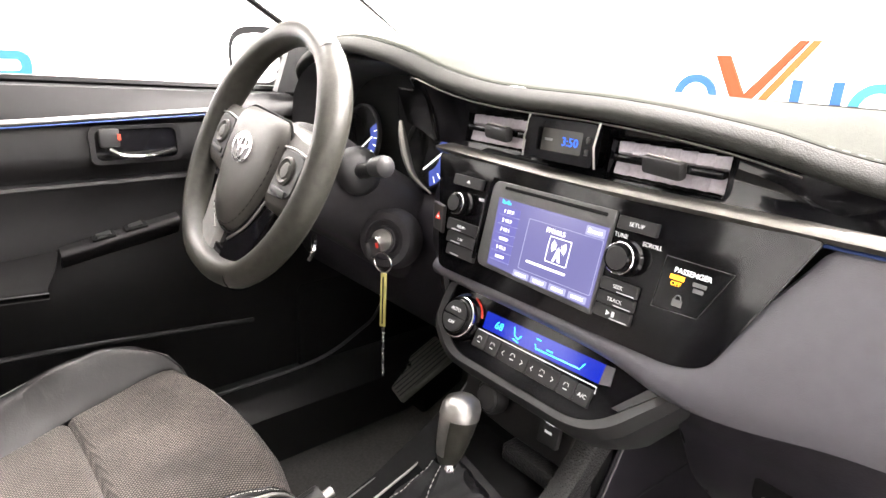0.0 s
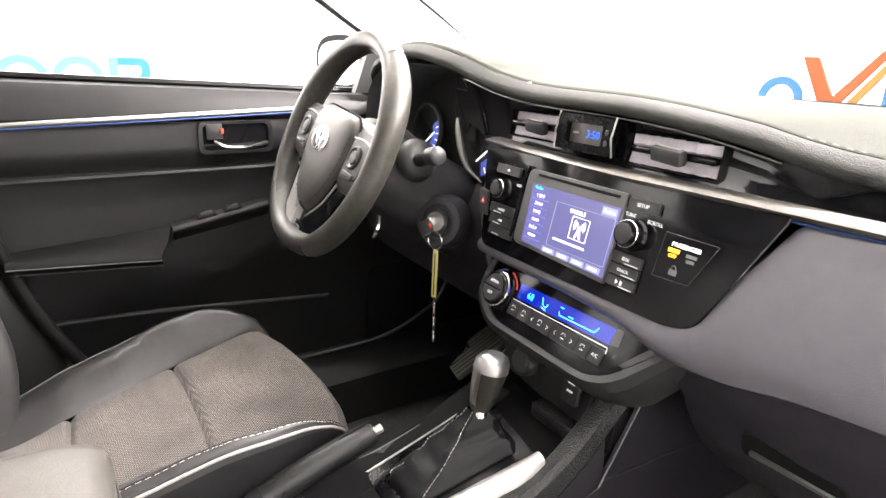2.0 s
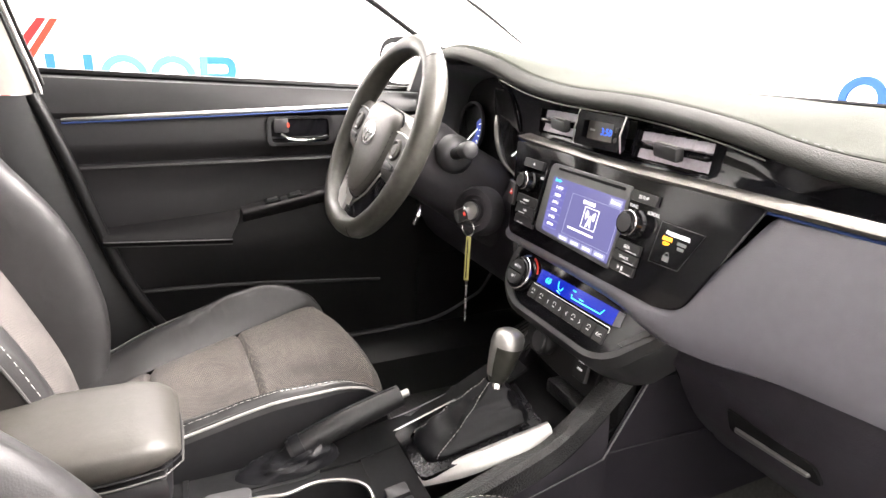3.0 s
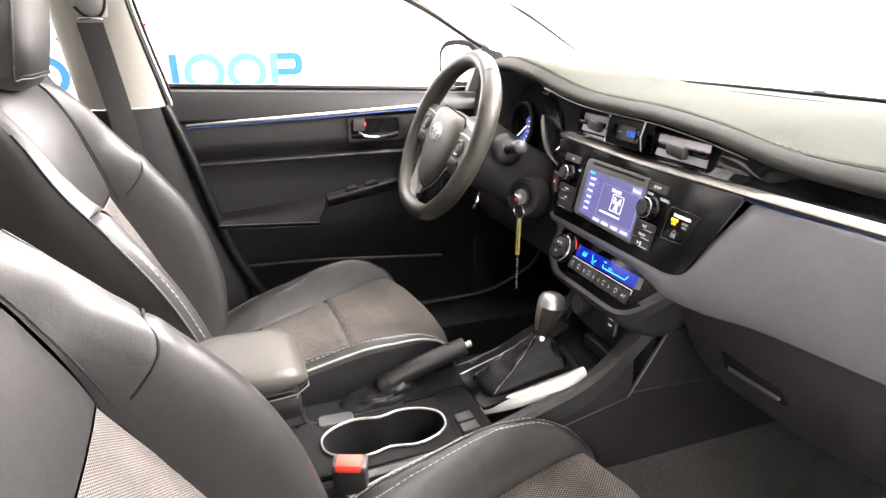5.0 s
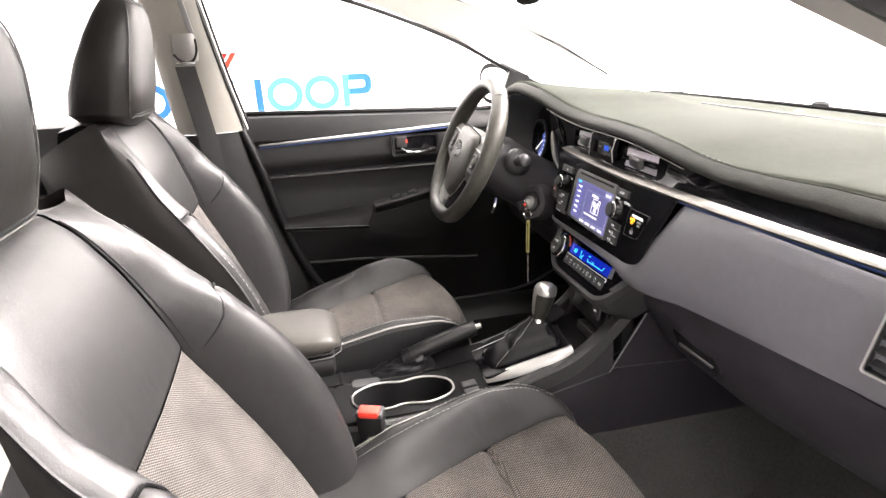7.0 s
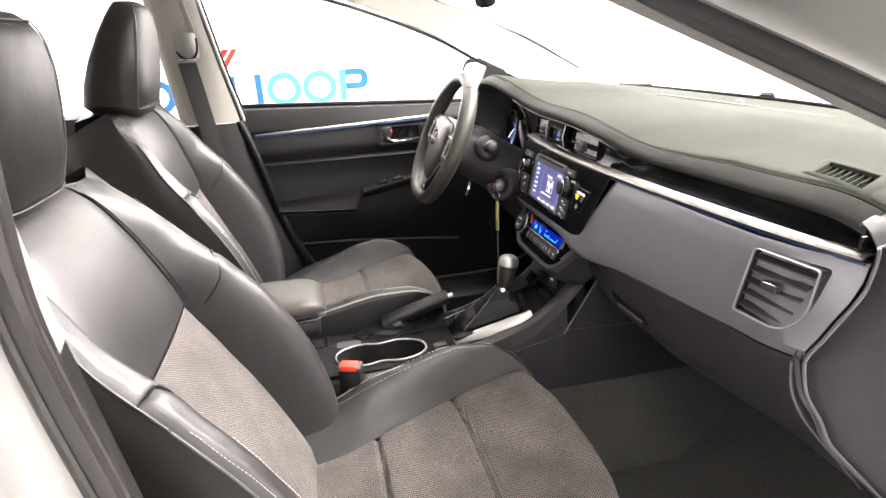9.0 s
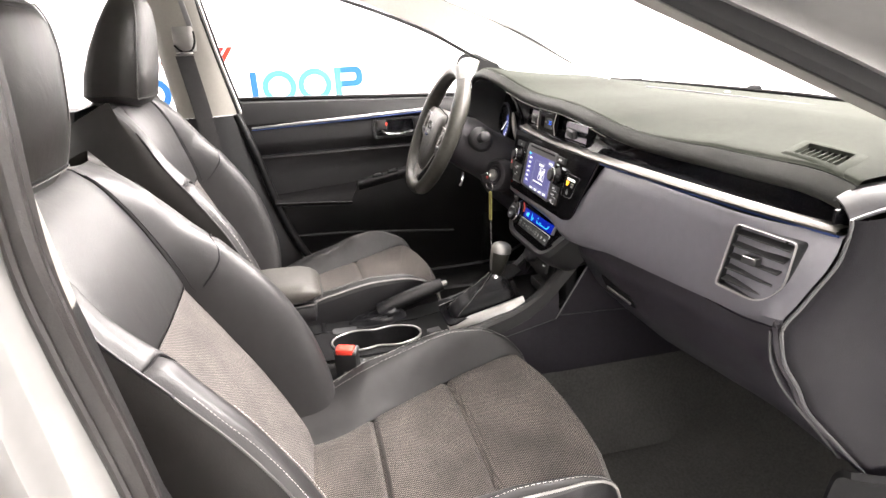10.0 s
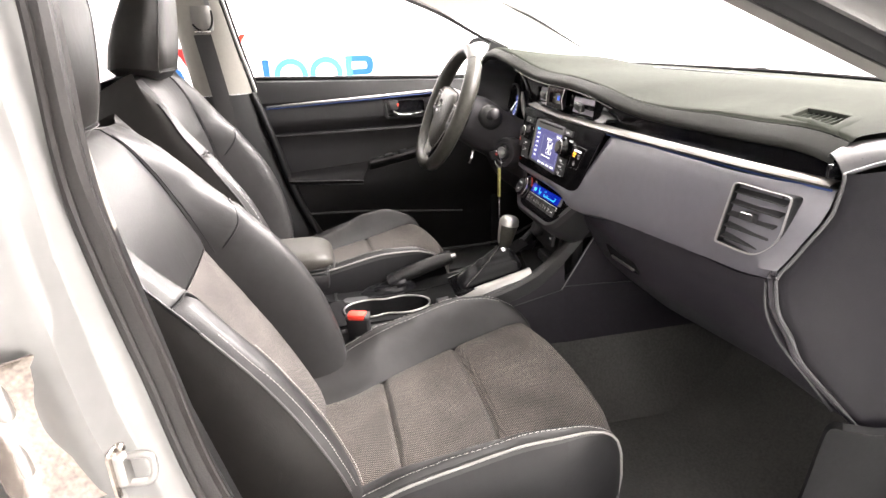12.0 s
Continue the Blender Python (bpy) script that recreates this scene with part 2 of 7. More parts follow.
DIMMED_BLUE = material("dimmed_blue_sign", (0.012, 0.036, 0.11), 0.6, spec=0.05, vary=0.05)
DIMMED_RED = material("dimmed_red_sign", (0.10, 0.02, 0.008), 0.6, spec=0.05, vary=0.05)
DIMMED_ORANGE = material("dimmed_orange_sign", (0.14, 0.038, 0.011), 0.6, spec=0.05, vary=0.05)
GLASS = clear_glass("window_glass")
MIRROR = material("mirror_glass", (0.9, 0.9, 0.9), 0.02, metal=1.0, vary=0)


# ---- building kit ----
def part(name, bm, mat, parent=None, label="", smooth=True):
    me = bpy.data.meshes.new(name)
    bm.normal_update()
    bm.to_mesh(me)
    bm.free()
    if smooth:
        me.polygons.foreach_set("use_smooth", [True] * len(me.polygons))
        me.set_sharp_from_angle(angle=radians(38))
    me.materials.append(mat)
    ob = new(name, me)
    if parent is not None:
        ob.parent = parent
    if label:
        ob["label"] = label
    return ob


def thing(name, label, category, at=(0, 0, 0), group="", kind=""):
    ob = new(name)
    ob.empty_display_size = 0.05
    ob.location = at
    return tagged(ob, label, category, group, kind)


def lerp_table(table, v):
    """Smooth look-up in rows (key, value, value...)."""
    ks = [r[0] for r in table]
    if v <= ks[0]:
        return table[0][1:]
    if v >= ks[-1]:
        return table[-1][1:]
    i = max(j for j in range(len(ks)) if ks[j] <= v)
    i = min(i, len(ks) - 2)
    f = (v - ks[i]) / (ks[i + 1] - ks[i])
    h = ks[i + 1] - ks[i]
    out = []
    for c in range(1, len(table[0])):
        p1, p2 = table[i][c], table[i + 1][c]
        m1 = (p2 - table[i - 1][c]) / (ks[i + 1] - ks[i - 1]) if i > 0 else (p2 - p1) / h
        m2 = (table[i + 2][c] - p1) / (ks[i + 2] - ks[i]) if i + 2 < len(ks) else (p2 - p1) / h
        a = 2 * f ** 3 - 3 * f ** 2 + 1
        out.append(a * p1 + (f ** 3 - 2 * f ** 2 + f) * h * m1 + (1 - a) * p2 + (f ** 3 - f ** 2) * h * m2)
    return tuple(out)


def curve_points(pts, n=8, closed=False):
    """Catmull-Rom points through pts."""
    pts = [Vector(p) for p in pts]
    out, k = [], len(pts)
    for i in range(k if closed else k - 1):
        a = pts[(i - 1) % k] if closed or i > 0 else pts[0]
        b, c = pts[i], pts[(i + 1) % k]
        d = pts[(i + 2) % k] if closed or i + 2 < k else pts[-1]
        for j in range(n):
            f = j / n
            out.append(0.5 * ((2 * b) + (c - a) * f + (2 * a - 5 * b + 4 * c - d) * f * f + (3 * b - a - 3 * c + d) * f ** 3))
    if not closed:
        out.append(pts[-1].copy())
    return out


def sheet(rows, thick=0.0, wrap=False, caps=False, bm=None):
    """A skin through rows of points; thick gives it a back, wrap closes each row, caps fills the first and last row."""
    bm = bm or bmesh.new()
    grid = [[bm.verts.new(p) for p in r] for r in rows]
    faces = []
    for a, b in zip(grid, grid[1:]):
        n = len(a)
        for j in range(n if wrap else n - 1):
            k = (j + 1) % n
            try:
                faces.append(bm.faces.new((a[j], a[k], b[k], b[j])))
            except ValueError:
                pass
    if caps:
        faces.append(bm.faces.new(list(reversed(grid[0]))))
        faces.append(bm.faces.new(grid[-1]))
    if thick:
        bm.normal_update()
        bmesh.ops.solidify(bm, geom=faces, thickness=thick)
    else:
        bmesh.ops.recalc_face_normals(bm, faces=faces)
    return bm


def tube(pts, r, seg=8, closed=False, bm=None, taper=None, flat=1.0):
    pts = [Vector(p) for p in pts]
    n, rows = len(pts), []
    up = Vector((0.13, 0.21, 0.97)).normalized()
    for i, p in enumerate(pts):
        q0 = pts[(i - 1) % n] if closed or i > 0 else pts[0]
        q1 = pts[(i + 1) % n] if closed or i < n - 1 else pts[-1]
        d = (q1 - q0).normalized()
        s = d.cross(up)
        if s.length < 0.05:
            s = d.cross(Vector((1, 0, 0)))
        s.normalize()
        w = s.cross(d)
        rr = r * (taper(i / (n - 1)) if taper else 1)
        rows.append([p + s * rr * math.cos(2 * math.pi * j / seg) + w * rr * flat * math.sin(2 * math.pi * j / seg) for j in range(seg)])
    if closed:
        rows.append(rows[0])
    bm = sheet(rows, wrap=True, caps=not closed, bm=bm)
    if closed:
        bmesh.ops.remove_doubles(bm, verts=bm.verts, dist=1e-6)
    return bm


def rbox(sx, sy, sz, bevel, m=None, seg=2, bm=None):
    """A box with rounded edges, in the frame m."""
    own = bmesh.new()
    bmesh.ops.create_cube(own, size=1)
    bmesh.ops.scale(own, vec=(sx, sy, sz), verts=own.verts)
    if bevel:
        bmesh.ops.bevel(own, geom=own.edges[:] + own.verts[:], offset=bevel, segments=seg, profile=0.5, affect="EDGES")
    if m is not None:
        own.transform(m)
    if bm is None:
        return own
    tmp = bpy.data.meshes.new("tmp")
    own.to_mesh(tmp)
    own.free()
    bm.from_mesh(tmp)
    bpy.data.meshes.remove(tmp)
    return bm


def lathe(profile, m=None, seg=28):
    """Rows of (radius, height) turned round the local z axis."""
    rows = [[Vector((r * math.cos(2 * math.pi * j / seg), r * math.sin(2 * math.pi * j / seg), h)) for j in range(seg)] for r, h in profile]
    bm = sheet(rows, wrap=True, caps=True)
    if m is not None:
        bm.transform(m)
    return bm


def rounded(outline, radius, n=5):
    """Round the corners of a flat outline; radius may be a list."""
    out, k = [], len(outline)
    rad = radius if isinstance(radius, (list, tuple)) else [radius] * k
    for i in range(k):
        p, a, b = (Vector(outline[j % k]) for j in (i, i - 1, i + 1))
        r = min(rad[i], (a - p).length * 0.45, (b - p).length * 0.45)
        s, e = p + (a - p).normalized() * r, p + (b - p).normalized() * r
        for j in range(n + 1):
            f = j / n
            out.append((1 - f) ** 2 * s + 2 * f * (1 - f) * p + f * f * e)
    return out


def plate(outline, thick, m, bevel=0.0012, holes=None):
    """A flat plate with a softened front edge: outline in the frame's x, y; its front at z = thick."""
    pts = [Vector((p[0], p[1], 0)) for p in outline]
    c = sum(pts, Vector()) / len(pts)
    rows = [pts, [p + Vector((0, 0, thick - bevel)) for p in pts]]
    rows.append([p + (c - p).normalized() * bevel + Vector((0, 0, thick)) for p in pts])
    bm = sheet(rows, wrap=True, caps=True)
    bm.transform(m)
    return bm


def ring_plate(outer, inner, thick, m):
    """A flat frame between two outlines of equal count."""
    o, i = [Vector((p[0], p[1], 0)) for p in outer], [Vector((p[0], p[1], 0)) for p in inner]
    z = Vector((0, 0, thick))
    rows = [o, [p + z for p in o], [p + z for p in i], i, o]
    bm = sheet(rows, wrap=True)
    bmesh.ops.remove_doubles(bm, verts=bm.verts, dist=1e-7)
    bm.transform(m)
    return bm


def rect(x0, y0, x1, y1, r=0.0, n=4):
    return rounded([(x0, y0), (x1, y0), (x1, y1), (x0, y1)], r, n) if r else [Vector(p) for p in ((x0, y0), (x1, y0), (x1, y1), (x0, y1))]


def plane_frame(at, right, up):
    r = Vector(right).normalized()
    n = r.cross(Vector(up)).normalized()
    u = n.cross(r)
    m = Matrix((r, u, n)).transposed().to_4x4()
    m.translation = at
    return m


def lettering(text, size, m, mat, parent, name="lettering", align="CENTER", thick=0.0002):
    cu = bpy.data.curves.new("lettering", "FONT")
    cu.body, cu.size, cu.align_x, cu.align_y, cu.extrude = text, size, align, "CENTER", thick
    cu.resolution_u = 2
    tmp = new("tmp", cu)
    me = bpy.data.meshes.new_from_object(tmp)
    bpy.data.objects.remove(tmp)
    me.transform(m)
    me.materials.append(mat)
    ob = new(name, me)
    ob.parent = parent
    return ob


def dashes(pts, length, gap, r, lift=0.0):
    """Stitches: short thread pieces laid along a line."""
    bm = bmesh.new()
    pts = [Vector(p) for p in pts]
    for a, b in zip(pts, pts[1:]):
        d = b - a
        n = max(1, int(d.length / (length + gap)))
        for i in range(n):
            p, q = a + d * (i / n), a + d * ((i + length / (length + gap)) / n)
            tube([p, p.lerp(q, 0.5) + Vector((0, 0, lift)), q], r, 4, bm=bm)
    return bm


def shift(x, y, z):
    return Matrix.Translation((x, y, z))

# ---- the booth ----
def slab(name, x0, y0, z0, x1, y1, z1, mat):
    bm = rbox(x1 - x0, y1 - y0, z1 - z0, 0, shift((x0 + x1) / 2, (y0 + y1) / 2, (z0 + z1) / 2))
    return part(name, bm, mat, smooth=False)


# floor, south and east walls are unseen; their tones set the bounced light
tagged(slab("floor", -3.25, -4.2, -0.2, 5.2, 3.2, 0, BOOTH_FLOOR), "unseen booth floor, its grey set for bounced light", "floor", kind="structure")
tagged(slab("ceiling", -3.25, -4.2, 3.1, 5.2, 3.2, 3.2, WALL), "white booth ceiling", "ceiling", kind="structure")
tagged(slab("wall_west", -3.25, -4.2, 0, -3.05, 3.2, 3.1, WALL), "bright white booth wall with a sign", "wall", kind="structure")
tagged(slab("wall_east", 5.0, -4.2, 0, 5.2, 3.2, 3.1, BOUNCE_WALL), "unseen grey wall, its tone set to light the cabin", "wall", kind="structure")
tagged(slab("wall_north", -3.05, 3.0, 0, 5.0, 3.2, 3.1, WALL), "bright white booth wall with a sign", "wall", kind="structure")
tagged(slab("wall_south", -3.05, -4.2, 0, 5.0, -4.0, 3.1, WALL), "white booth wall behind the car", "wall", kind="structure")


def ellipse(cx, cy, rx, ry, n=36):
    return [(cx + rx * math.cos(2 * math.pi * j / n), cy + ry * math.sin(2 * math.pi * j / n)) for j in range(n)]


def sign(m, label, cyan, blue, red, orange):
    """Wall sign: plain rings, posts and crossing slashes."""
    s = thing("wall_sign", label, "sign")
    for cx, mat in ((-0.45, blue), (0.345, cyan), (0.58, cyan)):
        part("ring", ring_plate(ellipse(cx, 0.1, 0.112, 0.108), ellipse(cx, 0.1, 0.072, 0.068), 0.012, m), mat, s)
    for x, mat in ((0.02, blue), (0.185, blue), (0.735, cyan)):
        part("post", plate(rect(x - 0.021, 0, x + 0.021, 0.205), 0.012, m), mat, s)
    bow = rounded([(0.756, 0.205), (0.905, 0.205), (0.905, 0.075), (0.756, 0.075)], [0, 0.06, 0.06, 0], 6)
    hole = rounded([(0.756, 0.165), (0.862, 0.165), (0.862, 0.115), (0.756, 0.115)], [0, 0.025, 0.025, 0], 6)
    part("bow", ring_plate(bow, hole, 0.011, m), blue, s)
    part("slash", plate([(-0.31, 0.0), (-0.245, 0.0), (0.035, 0.37), (-0.005, 0.37)], 0.014, m), red, s)
    part("slash", plate([(-0.215, 0.0), (-0.175, 0.0), (0.085, 0.37), (0.05, 0.37)], 0.014, m), orange, s)
    part("slash", plate([(-0.37, 0.30), (-0.30, 0.30), (-0.17, 0.06), (-0.245, 0.06)], 0.016, m), red, s)
    return s


sign(plane_frame((-3.049, -0.50, 0.822), (0, 1, 0), (0, 0, 1)), "flat blue and cyan wall sign with red slashes", SIGN_CYAN, SIGN_BLUE, SIGN_RED, SIGN_ORANGE)
sign(plane_frame((-0.735, 2.999, 0.83), (1, 0, 0), (0, 0, 1)), "flat blue and cyan wall sign with orange-red slashes", DIMMED_CYAN, DIMMED_BLUE, DIMMED_RED, DIMMED_ORANGE)

# ---- body shell ----
tagged(part("floor_carpet", sheet([[(x, y, z) for x in (-0.74, -0.3, -0.17, -0.12, 0.12, 0.17, 0.3, 0.74)] for y, z in
            ((-1.3, 0.3), (-0.4, 0.27), (0.3, 0.25), (0.72, 0.26), (0.9, 0.34), (1.06, 0.56), (1.08, 0.75))], thick=0.02), CARPET),
            "dark charcoal carpet on the car floor", "carpet", kind="structure")


def beam(name, stations, mat, parent, label="", n=6):
    """Loft between equal closed rings."""
    ring_count = len(stations[0])
    cols = [curve_points([s[k] for s in stations], n) for k in range(ring_count)]
    rows = [[c[i] for c in cols] for i in range(len(cols[0]))]
    return part(name, sheet(rows, wrap=True, caps=True), mat, parent, label)


def pillar_ring(p, sx, sy, n=12, turn=0.0):
    out = []
    for j in range(n):
        a = 2 * math.pi * j / n
        c, s = math.cos(a), math.sin(a)
        x = sx * math.copysign(abs(c) ** 0.6, c)
        y = sy * math.copysign(abs(s) ** 0.6, s)
        out.append(Vector(p) + Vector((x * math.cos(turn) - y * math.sin(turn), x * math.sin(turn) + y * math.cos(turn), 0)))
    return out


body = thing("sedan", "silver sedan body shell seen from its open front door", "car")
# inner trim of the far windscreen pillar, and painted skin outside
s = -1
inner = [[(s * 0.725, 0.80, 1.02), (s * 0.755, 0.98, 1.04), (s * 0.78, 0.98, 1.03), (s * 0.745, 0.79, 1.01)],
         [(s * 0.70, 0.58, 1.118), (s * 0.69, 0.70, 1.178), (s * 0.72, 0.70, 1.185), (s * 0.73, 0.585, 1.125)],
         [(s * 0.665, 0.40, 1.213), (s * 0.645, 0.55, 1.246), (s * 0.675, 0.55, 1.245), (s * 0.70, 0.41, 1.205)],
         [(s * 0.625, 0.18, 1.299), (s * 0.60, 0.33, 1.325), (s * 0.63, 0.33, 1.33), (s * 0.66, 0.19, 1.30)],
         [(s * 0.585, -0.04, 1.365), (s * 0.55, 0.10, 1.395), (s * 0.57, 0.10, 1.42), (s * 0.63, -0.02, 1.39)]]
beam("windscreen_pillar", [[Vector(q) for q in r] for r in inner], LIT_TRIM, body, "pillar trim in the lit pale tone")
skin = [[(s * 0.76, 0.80, 1.03), (s * 0.785, 0.99, 1.035), (s * 0.80, 0.98, 1.03), (s * 0.815, 0.80, 1.02)],
        [(s * 0.75, 0.60, 1.145), (s * 0.725, 0.72, 1.19), (s * 0.745, 0.73, 1.20), (s * 0.795, 0.61, 1.165)],
        [(s * 0.72, 0.41, 1.225), (s * 0.68, 0.56, 1.25), (s * 0.70, 0.57, 1.265), (s * 0.765, 0.42, 1.255)],
        [(s * 0.68, 0.19, 1.32), (s * 0.635, 0.34, 1.335), (s * 0.655, 0.34, 1.35), (s * 0.73, 0.19, 1.35)],
        [(s * 0.645, -0.02, 1.41), (s * 0.575, 0.12, 1.43), (s * 0.585, 0.12, 1.45), (s * 0.70, -0.02, 1.44)]]
beam("outer_pillar", [[Vector(q) for q in r] for r in skin], PAINT, body)
part("pillar_seal", tube(curve_points([Vector(r[0]) + Vector((s * 0.012, -0.006, -0.007)) for r in inner], 6), 0.0055, 8), RUBBER, body, "dark rubber edge of the window frame")
for s in (-1, 1):
    # roof rail and middle pillar
    beam("roof_rail", [pillar_ring((s * 0.655, 0.05, 1.41), 0.05, 0.03), pillar_ring((s * 0.665, -0.35, 1.43), 0.05, 0.03), pillar_ring((s * 0.66, -1.1, 1.41), 0.05, 0.03)], TRIM, body)
    # rear quarter
    beam("rear_pillar", [pillar_ring((s * 0.60, -1.15, 1.40), 0.05, 0.08), pillar_ring((s * 0.72, -1.45, 1.0), 0.05, 0.12)], TRIM, body)

# windscreen pillar beside the open door: trim, broad seal, painted skin
TRIM_EDGE = [(0.585, -0.04, 1.388), (0.605, 0.18, 1.290), (0.62, 0.297, 1.237), (0.645, 0.432, 1.174), (0.68, 0.60, 1.092), (0.722, 0.80, 0.994)]
SEAL_EDGE = [(0.622, -0.03, 1.392), (0.64, 0.19, 1.292), (0.655, 0.309, 1.236), (0.68, 0.435, 1.173), (0.713, 0.575, 1.105), (0.755, 0.80, 1.0)]
SKIN_EDGE = [(0.657, -0.02, 1.398), (0.675, 0.21, 1.293), (0.692, 0.341, 1.232), (0.72, 0.476, 1.170), (0.742, 0.59, 1.115), (0.778, 0.80, 1.01)]
V3 = Vector
SEAL_EDGE = [tuple(V3(p).lerp(V3(q), 0.2)) for p, q in zip(SEAL_EDGE, SKIN_EDGE)]
# trim in its shaded copy, darker than on the far pillar
beam("windscreen_pillar", [[V3(p), V3(p) + V3((-0.012, 0.11, 0.05)), V3(q) + V3((0, 0.12, 0.06)), V3(q)] for p, q in zip(TRIM_EDGE, SEAL_EDGE)], SHADED_TRIM, body, "pillar trim in the shaded grey tone")
beam("pillar_seal", [[V3(p) + V3((-0.001, 0, -0.002)), V3(p).lerp(V3(q), 0.2) + V3((0, -0.008, -0.007)), V3(p).lerp(V3(q), 0.45) + V3((0, -0.010, -0.009)), V3(p).lerp(V3(q), 0.6) + V3((0, -0.004, -0.004)), V3(p).lerp(V3(q), 0.8) + V3((0, -0.008, -0.007)), V3(q) + V3((0, -0.003, -0.002)), V3(q) + V3((0, 0.06, 0.03)), V3(p) + V3((0, 0.06, 0.03))] for p, q in zip(SEAL_EDGE, SKIN_EDGE)], RUBBER, body, "broad dark rubber pillar seal")
beam("outer_pillar", [[V3(q) + V3((0.0005, 0.001, 0.0)), V3(q) + V3((0.010, -0.004, 0.002)), V3(q) + V3((0.022, 0.002, 0.010)), V3(q) + V3((0.030, -0.002, 0.014)), V3(q) + V3((0.06, 0.004, 0.024)), V3(q) + V3((0.10, 0.03, 0.03)), V3(q) + V3((0.12, 0.09, 0.04)), V3(q) + V3((0.02, 0.12, 0.06))] for q in SKIN_EDGE], PAINT, body, "silver painted pillar")

roof_rows = []
for i in range(9):
    x = -0.66 + 1.32 * i / 8
    roof_rows.append([(x, y, z + 0.035 * (1 - (x / 0.66) ** 2)) for y, z in ((0.14, 1.41), (-0.1, 1.43), (-0.5, 1.44), (-0.9, 1.42), (-1.2, 1.38))])
part("roof", sheet(roof_rows, thick=0.03), LIT_TRIM, body, "pale headliner")
part("rear_shelf", sheet([[(x, y, z) for x in (-0.74, 0, 0.74)] for y, z in ((-0.95, 0.62), (-1.05, 0.98), (-1.1, 1.0), (-1.55, 1.0))], thick=0.03), PLASTIC, body)
part("left_footwell", rbox(0.03, 0.60, 0.80, 0.008, shift(-0.735, 0.86, 0.62)), MATT, body)
part("right_footwell", rbox(0.03, 0.34, 0.72, 0.008, shift(0.725, 0.93, 0.62)), MATT, body)
# firewall behind the dash
part("bulkhead", rbox(1.5, 0.04, 0.75, 0.01, shift(0, 1.1, 0.64)), CARPET, body)

screen_rows = []
for i in range(11):
    x = -0.75 + 1.5 * i / 10
    screen_rows.append([(x * (1 - 0.26 * f), 1.03 + 0.07 * (1 - (x / 0.75) ** 2) - 0.93 * f, 1.035 + 0.375 * f + 0.03 * math.sin(f * math.pi)) for f in (0, 0.2, 0.4, 0.6, 0.8, 1.0)])
windscreen = tagged(part("window_1", sheet(screen_rows), GLASS), "clear curved windscreen", "window", kind="structure")
windscreen.visible_shadow = False
# dark edge band and cowl with wiper
part("screen_band", tube(curve_points([(-0.74, 1.045, 1.024), (-0.4, 1.082, 1.026), (0, 1.096, 1.028), (0.4, 1.082, 1.026), (0.74, 1.045, 1.024)], 6), 0.005, 6), MATT, body)
part("screen_band", tube(curve_points([(-0.765, 0.91, 1.083), (-0.705, 0.71, 1.183), (-0.66, 0.56, 1.24), (-0.61, 0.34, 1.325), (-0.55, 0.11, 1.41)], 6), 0.0028, 6), MATT, body)
part("cowl", sheet([[(x, y + 0.05 * (1 - (x / 0.7) ** 2), z) for x in (-0.7, -0.35, 0, 0.35, 0.7)] for y, z in ((1.03, 1.02), (1.10, 1.015), (1.3, 0.98))], thick=0.01), MATT, body)
wiper = thing("wiper", "black wiper arm lying at the windscreen foot", "wiper")
part("arm", tube(curve_points([(-0.62, 1.16, 0.988), (-0.4, 1.2, 0.998), (-0.256, 1.225, 1.004), (-0.1, 1.2, 0.998), (0.1, 1.16, 0.992)], 5), 0.008, 6), MATT, wiper)
part("blade", tube([(-0.15, 1.17, 0.99), (0.12, 1.16, 0.992), (0.45, 1.12, 0.988)], 0.006, 6), MATT, wiper)
part("pivot_cap", lathe([(0.02, 0), (0.019, 0.01), (0.012, 0.015), (0.003, 0.016)], shift(-0.256, 1.225, 1.006), 18), MATT, wiper)

# ---- left doors ----
LEFT = -0.72
door = thing("driver_door", "black driver door panel, closed, with chrome strip", "car door")
# x offset of the door skin by height (positive = into the cabin)
DOOR = [(0.30, -0.02), (0.45, -0.016), (0.50, -0.01), (0.58, -0.005), (0.60, 0.0), (0.66, 0.012), (0.70, 0.018), (0.80, 0.012), (0.855, 0.016), (0.861, 0.020), (0.866, 0.018), (0.868, 0.002), (0.876, 0.004), (0.888, 0.016), (0.91, 0.022), (0.955, 0.01), (0.965, 0.018), (1.0, 0.012), (1.022, -0.004), (1.028, -0.05)]


def door_skin(y0, y1, top):
    rows = []
    for i in range(25):
        y = y0 + (y1 - y0) * i / 24
        rows.append([(LEFT + dx - 0.02 * max(0, -0.1 - y), y, z if z < 0.95 else z + (top(y) - 1.028) * (z - 0.95) / 0.078) for z, dx in DOOR])
    return sheet(rows, thick=-0.03)


def sill_top(y):
    return 1.037 - 0.045 * (y + 0.2)


part("door_panel", door_skin(-0.215, 0.72, sill_top), DOOR_SKIN, door)
strip_pts = curve_points([(LEFT + 0.014, -0.165, 0.955), (LEFT + 0.022, 0.1, 0.964), (LEFT + 0.024, 0.42, 0.976)], 8)
part("chrome_strip", tube(strip_pts, 0.0046, 8, taper=lambda f: 0.6 + 0.4 * min(1.0, f * 4)), SILVER, door, "bright satin strip")
part("accent_line", tube([p + Vector((0.002, 0, -0.0065)) for p in strip_pts], 0.0016, 6), BLUE_EDGE, door, "thin blue edge")
# armrest with grip cup and window switches
arm_rows = []
